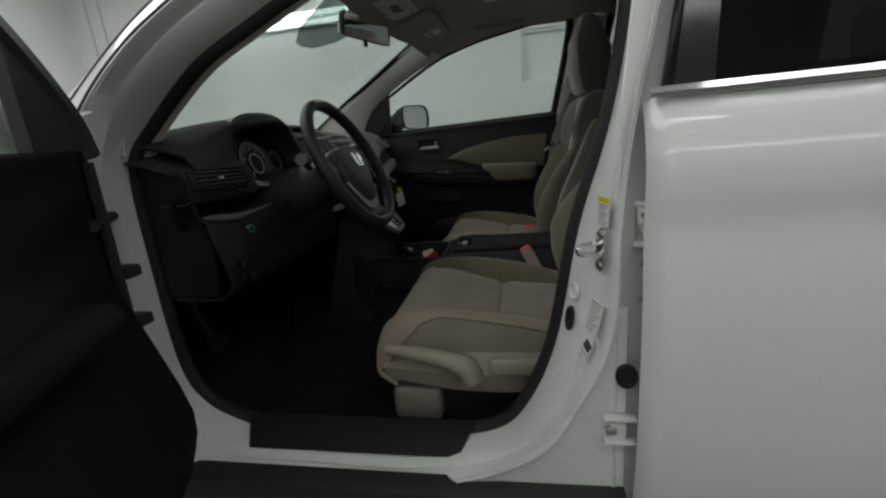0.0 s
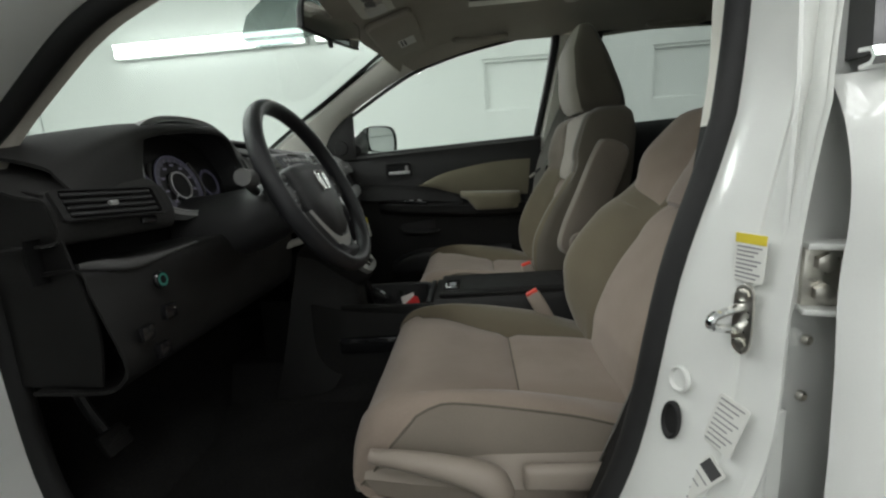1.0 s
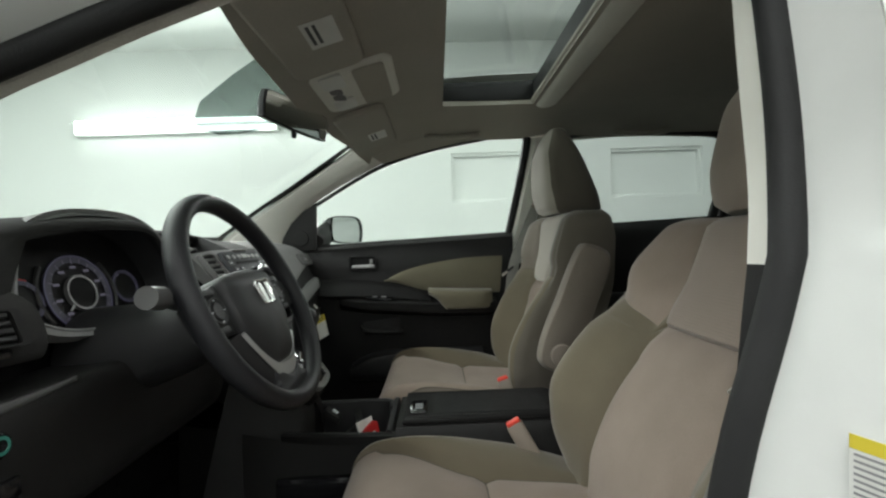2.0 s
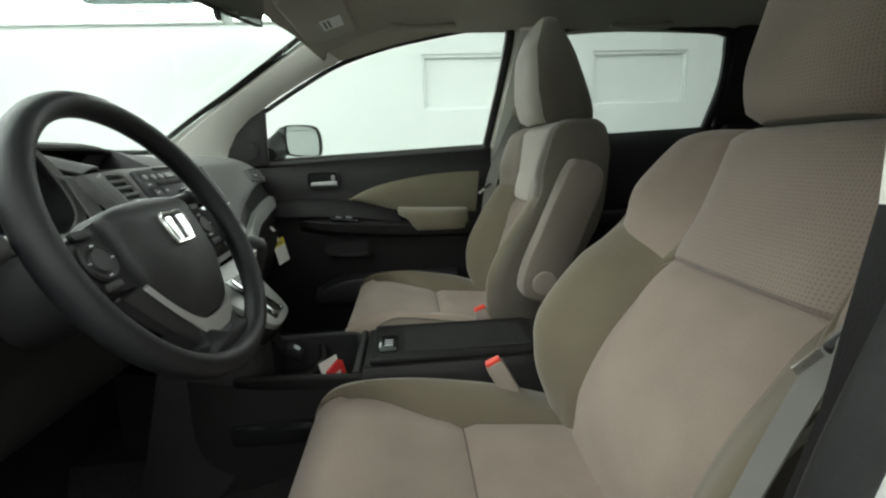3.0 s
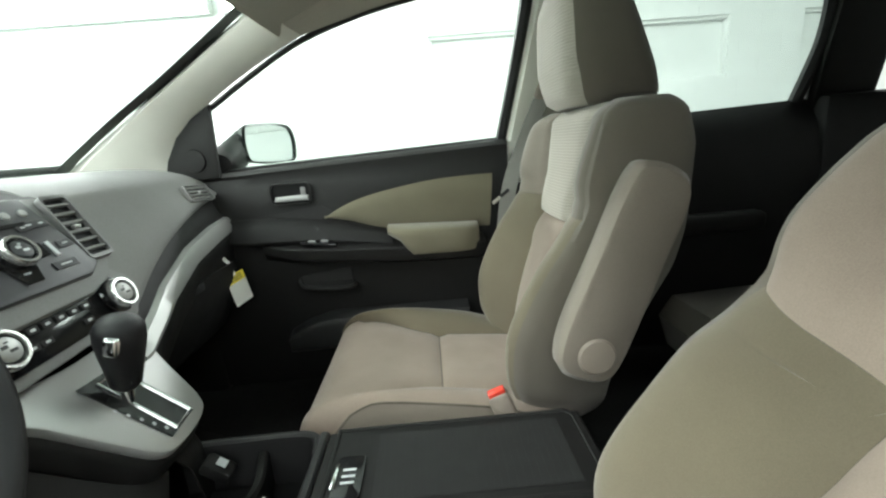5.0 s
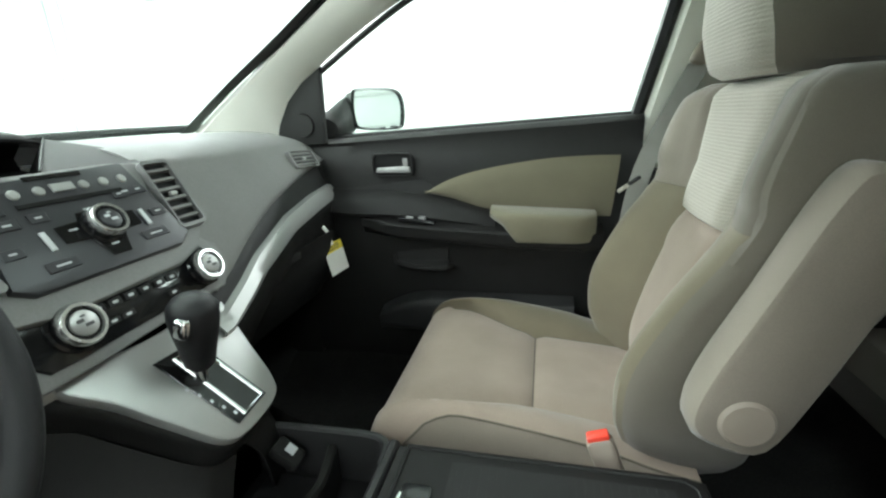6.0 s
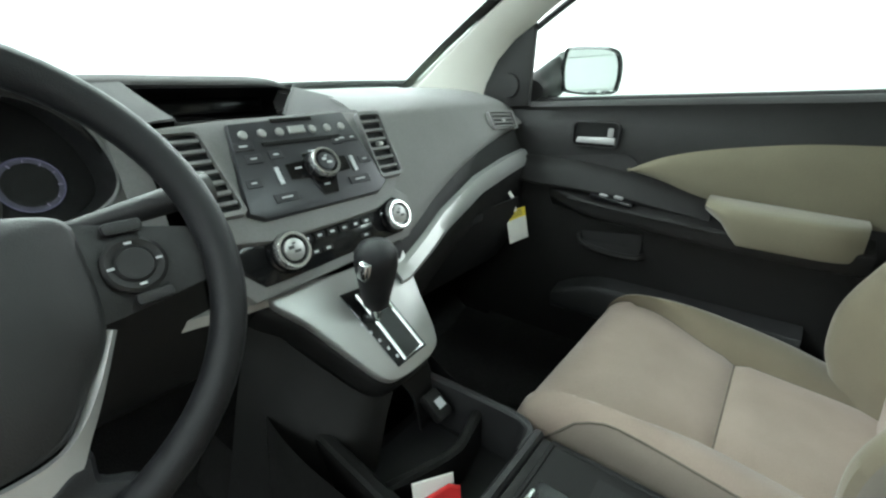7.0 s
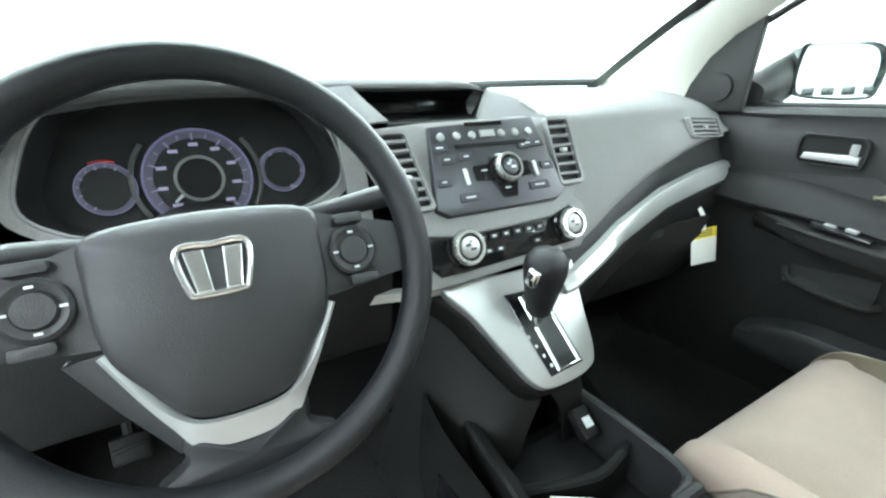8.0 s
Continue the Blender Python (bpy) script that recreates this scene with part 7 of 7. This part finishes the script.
def rear_left_door():
    t = thing("rear_door", (0.6, -0.88, 0.45), "closed white rear door with bright belt strip", "door", "car doors")
    prof = [(-0.868, 1.098), (-0.876, 1.086), (-0.889, 1.06), (-0.900, 1.02), (-0.903, 0.98), (-0.900, 0.93), (-0.906, 0.85), (-0.910, 0.75), (-0.908, 0.62), (-0.900, 0.52), (-0.885, 0.45), (-0.865, 0.435)]
    sm = spline(prof, 46)
    rows = []
    for x in [0.115, 0.1165, 0.119, 0.123, 0.129, 0.136] + list(np.linspace(0.146, 1.14, 16)):
        inset = 0.026 * max(0, (0.146 - x) / 0.031) ** 2.2
        rows.append([(x, y + inset, z + max(0, x - 0.11) * 0.012) for y, z in sm])
    rows.insert(0, [(0.132, y + 0.036, z) for y, z in sm])
    part("outer_skin", thick(sheet(rows), 0.003), WHITE_CAR, t, "glossy white outer skin")
    part("belt_strip", thick(sheet([[(x, y, z + (x - 0.11) * 0.014) for y, z in ((-0.868, 1.098), (-0.879, 1.100), (-0.882, 1.106), (-0.878, 1.113), (-0.866, 1.114))] for x in np.linspace(0.116, 1.12, 10)]), 0.003), CHROME, t, "bright chrome belt strip")
    tumble = lambda z: -(0.872 - 0.31 * (z - 1.10))
    part("pillar_cover", thick(sheet([[(0.140 + (z - 1.1) * 0.22, tumble(z) + 0.05, z), (0.132 + (z - 1.1) * 0.2, tumble(z) + 0.012, z), (0.142 + (z - 1.1) * 0.18, tumble(z) - 0.006, z), (0.19 + (z - 1.1) * 0.12, tumble(z) - 0.008, z)] for z in np.linspace(1.112, 1.54, 12)]), 0.004), GLOSS_BLACK, t, "gloss black pillar cover")
    gl = [[(0.192 + (z - 1.1) * 0.12, tumble(z) - 0.003, z), (0.6, tumble(z) - 0.005, z), (1.08, tumble(z) - 0.002, z)] for z in np.linspace(1.115, 1.53, 8)]
    part("window_glass", thick(sheet(gl), 0.004), GLASS_DARK, t, "dark tinted privacy glass")
    part("window_header", thick(sheet([[(x, tumble(1.53) - 0.004, 1.53), (x, tumble(1.56), 1.56), (x, tumble(1.585) + 0.02, 1.60)] for x in np.linspace(0.16, 1.15, 8)]), 0.004), WHITE_CAR, t)
    li = [[(x, y, z) for y, z in ((-0.74, 0.45), (-0.725, 0.7), (-0.72, 0.95), (-0.74, 1.10), (-0.80, 1.13))] for x in np.linspace(0.26, 1.10, 8)]
    part("lining", thick(sheet(li), 0.004), DASH_LOW, t, "dark door lining")
    # door check bracket and hinge seen in the shut line
    h = part("hinge", rbox((0.135, -0.836, 0.928), (0.044, 0.010, 0.058), 0.004, rot=(0, 0, -8)), STEEL, t, "grey steel upper hinge")
    for dz in (-0.030, 0.030):
        part("hinge_arm", rbox((0.140, -0.846, 0.928 + dz), (0.060, 0.026, 0.006), 0.002, rot=(0, 0, -20)), WHITE_JAMB, h)
    for dz in (-0.014, 0.014):
        part("bolt", lathe([(0.009, 0), (0.009, 0.006), (0.005, 0.008), (0.0004, 0.008)], frame_axes((0.128, -0.841, 0.928 + dz), (0, 0, 1), (-0.15, -1, 0)), 6), STEEL, h)
    h = part("hinge", rbox((0.090, -0.853, 0.590), (0.030, 0.012, 0.040), 0.004), WHITE_JAMB, t, "white lower hinge")
    for dz in (-0.022, 0.022):
        part("hinge_arm", rbox((0.094, -0.858, 0.590 + dz), (0.050, 0.018, 0.006), 0.002), WHITE_JAMB, h)
    part("bolt", lathe([(0.009, 0), (0.009, 0.006), (0.005, 0.008), (0.0004, 0.008)], frame_axes((0.080, -0.858, 0.590), (0, 0, 1), (0, -1, 0)), 6), STEEL, h)
    return t


rear_left_door()


def driver_door():
    """The open driver door: hinged at its front edge and swung well out."""
    t = thing("driver_door", (-0.80, -0.83, 0.45), "driver door swung open, dark inner lining", "door", "car doors")
    a = radians(-70)
    H = Matrix.Translation((-0.790, -0.845, 0)) @ Matrix.Rotation(a, 4, "Z")  # x: from the hinge to the latch, y: inwards
    def P(u, v, z):
        return H @ Vector((u + 0.03 * max(0.0, 1.1 - z), v, z))
    bottom = lambda u: 0.48 - 0.03 * min(1, u / 0.2) if u < 0.85 else 0.45 + (u - 0.85) * 0.5
    us = np.linspace(0.0, 0.95, 20)
    inn = []
    for u in us:
        bulge = 0.045 * min(1, u / 0.35) ** 1.5 * min(1, (0.97 - u) / 0.08)
        foot = lambda z: float(np.interp(z, [0.45, 0.60, 0.70, 0.80, 0.90, 1.00, 1.10], [0.068, 0.103, 0.080, 0.048, 0.018, 0.008, 0.028])) * min(1.0, u / 0.04)
        inn.append([P(u, -0.010 + d * bulge + foot(bottom(u) + (1.10 - bottom(u)) * f), bottom(u) + (1.10 - bottom(u)) * f) for f, d in ((0, 0.1), (0.03, 0.8), (0.2, 1.0), (0.45, 1.0), (0.60, 1.1), (0.66, 1.9), (0.71, 1.9), (0.76, 1.0), (0.92, 0.9), (0.985, 0.75), (1.0, 0.2))])
    part("inner_lining", thick(sheet([spline(r, 30) for r in inn]), 0.004), DOOR_BLACK, t, "dark inner door lining")
    outr = [[P(u, -0.055 - 0.02 * math.sin(f * 3), bottom(u) + (1.10 - bottom(u)) * f) for f in np.linspace(0, 1, 8)] for u in us]
    part("outer_skin", thick(sheet(outr), 0.004), WHITE_CAR, t, "white outer skin")
    rim = [[P(u, v, z) for v in (-0.055, 0.002)] for u, z in [(0.0, 1.10), (-0.004, 0.9), (-0.004, 0.6), (0.0, 0.50), (0.06, 0.474), (0.5, 0.448), (0.85, 0.45), (0.95, 0.52), (0.955, 0.8), (0.95, 1.10)]]
    part("door_edge", thick(sheet(rim), 0.004), BLACK_PLASTIC, t)
    seal = [P(u, 0.006, z) for u, z in spline([(0.012, 1.08), (0.010, 0.9), (0.012, 0.62), (0.04, 0.50), (0.10, 0.475), (0.5, 0.47), (0.84, 0.475)], 30)]
    part("door_seal", tube(seal, 0.010, 7), RUBBER, t, "black rubber door seal")
    fr = [P(u, 0.0, z) for u, z in spline([(0.0, 1.09), (0.03, 1.16), (0.13, 1.265), (0.28, 1.37), (0.45, 1.45), (0.75, 1.51), (0.90, 1.51), (0.93, 1.40), (0.94, 1.10)], 40)]
    part("window_frame", tube(fr, 0.022, 8), BLACK_PLASTIC, t, "black window frame")
    sail = [P(u, 0.012, z) for u, z in ((0.02, 1.10), (0.14, 1.10), (0.14, 1.255), (0.05, 1.17))]
    bm = bmesh.new()
    bm.faces.new([bm.verts.new(p) for p in sail])
    part("sail_trim", thick(bm, 0.02), BLACK_PLASTIC, t)
    g = part("window_glass", thick(sheet([[P(0.14, -0.01, 1.08), P(0.4, -0.01, 1.08), P(0.92, -0.01, 1.08)], [P(0.17, -0.012, 1.27), P(0.45, -0.012, 1.42), P(0.91, -0.012, 1.49)]]), 0.004), GLASS, t, "clear side window glass")
    g.visible_shadow = False
    part("armrest", sheet([spline([P(u, 0.075, 0.90), P(u, 0.125, 0.895), P(u, 0.13, 0.86), P(u, 0.075, 0.83)], 10) for u in np.linspace(0.25, 0.80, 12)], cap=True), DOOR_BLACK, t)
    m1 = part("side_mirror", rbox(P(0.05, -0.18, 1.155), (0.12, 0.24, 0.15), 0.05, 4, rot=(0, 0, -66)), WHITE_CAR, t, "white side mirror housing")
    for z in (0.874, 0.776):
        part("hinge", rbox(P(-0.03, 0.0, z), (0.04, 0.036, 0.024), 0.006), BLACK_PLASTIC, t, "black door hinge")
    part("check_strap", tube([(-0.845, -0.775, 0.975), P(0.05, 0.01, 0.975)], 0.010, 7), BLACK_PLASTIC, t)


driver_door()


# ---- fittings on the driver's door pillar ----
def striker():
    t = thing("door_striker", (0.070, -0.822, 0.875), "bright steel door striker loop on the pillar", "striker")
    n = Vector((-0.90, -0.43, 0.03)).normalized()
    M = frame_axes((0.0670, -0.8345, 0.889), (0, 0, 1), n)
    part("base_plate", prism(spline([(0.033, 0.003), (0.022, 0.009), (-0.022, 0.009), (-0.033, 0.003), (-0.033, -0.004), (-0.022, -0.009), (0.022, -0.009), (0.033, -0.004)], 30, True), M, 0.004, 0.0015), STEEL, t)
    part("loop", tube([M @ Vector(p) for p in ((0.010, 0.004, 0.0), (0.009, 0.004, 0.022), (0.005, 0.005, 0.036), (-0.003, 0.005, 0.036), (-0.007, 0.004, 0.022), (-0.012, 0.004, 0.0))], 0.0045, 9, steps=26), CHROME, t, "polished loop")
    for x in (0.024, -0.024):
        part("bolt", lathe([(0.006, 0.004), (0.006, 0.007), (0.004, 0.008), (0.0004, 0.008)], M @ pose(x, 0, 0), 8), STEEL, t)


striker()


def sticker(name, c, n, w, h, bars, head, label, up=(0, 0, 1), tail=0):
    nn = Vector(n).normalized()
    x = Vector(up).cross(nn)
    M = frame_axes(c, x, nn)
    t = part(name, prism(rounded(w, h, 0.003), M, 0.0008), LABEL_WHITE, None)
    tagged(t, label, "label", "pillar labels")
    if head:
        part("heading_band", prism([(-w / 2, h / 2 - head), (w / 2, h / 2 - head), (w / 2, h / 2), (-w / 2, h / 2)], M @ pose(0, 0, 0.0008), 0.0005), LABEL_YELLOW, t, "yellow heading band")
    if tail:
        part("dark_band", prism([(-w / 2 + 0.003, h / 2 - tail), (w / 2 - 0.003, h / 2 - tail), (w / 2 - 0.003, h / 2 - 0.003), (-w / 2 + 0.003, h / 2 - 0.003)], M @ pose(0, 0, 0.0008), 0.0005), INK, t, "dark printed band")
    top = max(head, tail)
    for k in range(bars):
        y = h / 2 - top - (k + 0.8) * (h - top) / (bars + 0.6)
        ww = w * (0.80 - 0.12 * (k % 3))
        part("print_bar", prism([(-w * 0.42, y - 0.0008), (-w * 0.42 + ww, y - 0.0008), (-w * 0.42 + ww, y + 0.0008), (-w * 0.42, y + 0.0008)], M @ pose(0, 0, 0.0008), 0.0004), GREY_INK, t)


sticker("warning_label", (0.0688, -0.8335, 0.947), (-0.94, -0.33, 0.04), 0.030, 0.044, 8, 0.009, "white paper label with yellow heading on the pillar")
sticker("tyre_label", (0.0565, -0.8345, 0.778), (-0.87, -0.47, 0.11), 0.030, 0.058, 9, 0.0, "narrow white printed label on the pillar", (0.0, -0.25, 1))
sticker("data_label", (0.0325, -0.8180, 0.698), (-0.87, -0.43, 0.25), 0.024, 0.090, 7, 0.0, "slanted white printed label low on the pillar", (0.36, -0.42, 0.83), 0.018)


def grommet(name, c, n, r, k, material, label):
    t = part(name, lathe([(r, 0.0), (r, 0.004), (r * 0.85, 0.005), (r * 0.7, 0.001), (0.0004, 0.001)], frame_axes(c, (0, 0, 1), n) @ Matrix.Diagonal((k, 1, 1, 1)), 24), material, None)
    tagged(t, label, "plug", "pillar plugs")


grommet("rubber_plug", (0.0245, -0.7930, 0.7585), (-0.91, -0.38, 0.15), 0.0115, 1.9, RUBBER, "oval black rubber plug in the pillar")
grommet("rubber_plug", (0.1035, -0.8500, 0.684), (-0.1, -0.98, 0), 0.017, 1.25, RUBBER, "oval black rubber plug in the shut face")
grommet("pressed_plug", (0.0318, -0.7925, 0.8067), (-0.92, -0.37, 0.13), 0.013, 1.1, WHITE_JAMB, "round white painted plug in the pillar")
for z in (0.8645, 0.8068):
    grommet("screw_head", (0.1255, -0.8300, z), (0.33, -0.94, 0), 0.005, 1.0, STEEL, "small steel screw in the shut face")


# ---- fittings inside ----
def inside_mirror():
    t = thing("inside_mirror", (-0.60, 0.02, 1.49), "dark inside mirror hanging from the windscreen", "mirror")
    c = Vector((-0.538, 0.030, 1.430))
    M = frame_axes(c, (0.35, 0.935, -0.04), Vector((0.925, -0.35, -0.14)).normalized())
    out = spline([(-0.122, 0.018), (-0.105, 0.034), (0.0, 0.038), (0.105, 0.034), (0.124, 0.018), (0.122, -0.022), (0.100, -0.034), (-0.100, -0.034), (-0.120, -0.024)], 44, True)
    rows = [[M @ Vector((x * f, y * f, z)) for x, y in out] for f, z in ((0.5, -0.040), (0.86, -0.028), (1.0, -0.008), (1.0, 0.004), (0.96, 0.006))]
    part("housing", sheet(rows, closed_v=True, cap=True), BLACK_PLASTIC, t)
    part("mirror_glass", prism([(x * 0.95, y * 0.92) for x, y in out], M @ pose(0, 0, 0.0045), 0.002), MIRROR, t, "mirror glass")
    part("dip_tab", rbox(M @ Vector((0.0, -0.042, -0.004)), (0.012, 0.016, 0.022), 0.004), BLACK_PLASTIC, t)
    part("stem", tube([c + Vector((-0.03, 0.01, 0.0)), (-0.592, 0.03, 1.462), (-0.612, 0.02, 1.495)], 0.010, 8, steps=8), BLACK_PLASTIC, t)


inside_mirror()


def sun_visor(name, y0, y1, label):
    t = thing(name, (-0.42, (y0 + y1) / 2, 1.51), label, "sun visor", "sun visors")
    cy = (y0 + y1) / 2
    out = rounded(0.155, abs(y1 - y0), 0.03, 6)
    M = pose(-0.405, cy, 1.478, 0, -17, 0)
    part("flap", prism(out, M @ pose(0, 0, -0.010), 0.020, 0.008, 3), HEADLINER, t)
    lab = part("warning_label", prism([(-0.03, -0.045), (0.03, -0.045), (0.03, 0.045), (-0.03, 0.045)], M @ pose(0.02, 0.05, -0.0112), 0.0008), LABEL_WHITE, t, "white printed label")
    for k in range(2):
        part("print_bar", prism([(-0.022 + 0.012 * k, -0.035), (-0.016 + 0.012 * k, -0.035), (-0.016 + 0.012 * k, 0.03), (-0.022 + 0.012 * k, 0.03)], M @ pose(0.02, 0.05, -0.0118), 0.0004), INK, lab)


sun_visor("sun_visor", -0.58, -0.15, "grey felt sun visor folded up, with label")
sun_visor("sun_visor", 0.16, 0.58, "grey felt sun visor folded up, with label")


def roof_console():
    t = thing("roof_console", (-0.36, 0, 1.52), "grey plastic roof console with two map lamps", "console")
    part("shell", prism(rounded(0.20, 0.26, 0.03, 5), pose(-0.375, 0.0, 1.490, 0, -15, 0), 0.02, 0.006, 3), PILLAR_TRIM, t)
    for y in (-0.075, 0.075):
        part("map_lamp", prism(rounded(0.055, 0.075, 0.008), pose(-0.42, y, 1.472, 0, -15, 0), 0.006, 0.002), LABEL_WHITE, t, "white map lamp lens")
    part("sunglass_door", prism(rounded(0.075, 0.22, 0.012), pose(-0.335, 0.0, 1.494, 0, -15, 0), 0.006, 0.002), HEADLINER, t)
    for y in (-0.02, 0.02):
        part("roof_switch", rbox((-0.425, y, 1.472), (0.03, 0.022, 0.008), 0.003), DASH, t)


roof_console()


def grab_handle(x, y, s):
    t = thing("grab_handle", (x, y, 1.50), "grey folding grab handle on the headliner edge", "grab handle", "grab handles")
    part("grip", tube([(x - 0.10, y, 1.515), (x - 0.085, y - s * 0.028, 1.500), (x, y - s * 0.034, 1.494), (x + 0.085, y - s * 0.028, 1.500), (x + 0.10, y, 1.515)], 0.011, 10, steps=22), HEADLINER, t)


grab_handle(-0.12, 0.60, 1)
grab_handle(0.62, 0.62, 1)


def seat_belt(s, name):
    """Belt of a front seat: upper guide, webbing down the pillar, tongue and stop button."""
    t = thing(name, (0.2, s * 0.70, 1.25), "beige seat belt hanging down the pillar", "seat belt", "seat belts")
    if s > 0:
        top, low, tong = (0.225, 0.690, 1.245), (0.045, 0.655, 0.58), (0.096, 0.646, 0.985)
        pts = spline([top, (0.168, 0.672, 1.130), (0.110, 0.655, 0.99), (0.080, 0.655, 0.79), low], 20)
    else:
        top, low, tong = (0.225, -0.690, 1.245), (-0.035, -0.655, 0.55), (0.136, -0.657, 0.958)
        pts = spline([top, (0.172, -0.668, 1.095), (0.130, -0.652, 0.955), (0.079, -0.650, 0.832), low], 20)
    part("webbing", ribbon(pts, [(-0.55, -s * 0.83, 0.1)] if s > 0 else [(-0.45, 0.88, 0.1)] * 9 + [(-0.60, 0.60, 0.1), (-0.68, 0.45, 0.1), (-0.72, 0.36, 0.1)], 0.044, 0.0016), BELT, t, "beige belt webbing")
    part("upper_guide", rbox(top, (0.05, 0.022, 0.05), 0.010, 3, rot=(0, 20, 0)), BEIGE_PLASTIC, t, "beige belt guide")
    tg = part("tongue", rbox((tong[0], tong[1] - s * 0.006, tong[2]), (0.030, 0.009, 0.010), 0.004, 3, rot=(0, -37, 0)), BLACK_PLASTIC, t, "belt tongue")
    part("tongue_plate", rbox((tong[0] - 0.024, tong[1] - s * 0.008, tong[2] - 0.018), (0.026, 0.0022, 0.009), 0.0008, rot=(0, -37, 0)), STEEL, tg, "steel tongue plate")


seat_belt(1, "passenger_belt")
seat_belt(-1, "driver_belt")


def hang_tag():
    t = thing("hang_tag", (-0.66, 0.63, 0.875), "white and yellow paper tag hanging from the glove box", "tag")
    M = frame_axes((-0.658, 0.635, 0.782), (0.25, 1, 0.10), Vector((1, -0.30, 0.15)).normalized())
    part("card", prism([(-0.036, -0.042), (0.034, -0.042), (0.034, 0.020), (-0.036, 0.020)], M, 0.0012), LABEL_WHITE, t)
    part("heading_band", prism([(-0.036, 0.0202), (0.034, 0.0202), (0.034, 0.045), (-0.036, 0.045)], M, 0.0012), LABEL_YELLOW, t, "yellow printed heading")
    for k in range(3):
        part("print_bar", prism([(-0.026, 0.026 + 0.006 * k), (0.022, 0.026 + 0.006 * k), (0.022, 0.0285 + 0.006 * k), (-0.026, 0.0285 + 0.006 * k)], M @ pose(0, 0, 0.0012), 0.0003), INK, t)
    part("strap", ribbon([M @ Vector((-0.004, 0.040, 0.002)), M @ Vector((-0.006, 0.075, 0.004)), M @ Vector((-0.008, 0.098, -0.01))], [(1, -0.3, 0.15)], 0.012, 0.0012), LABEL_WHITE, t, "white paper strap")


hang_tag()
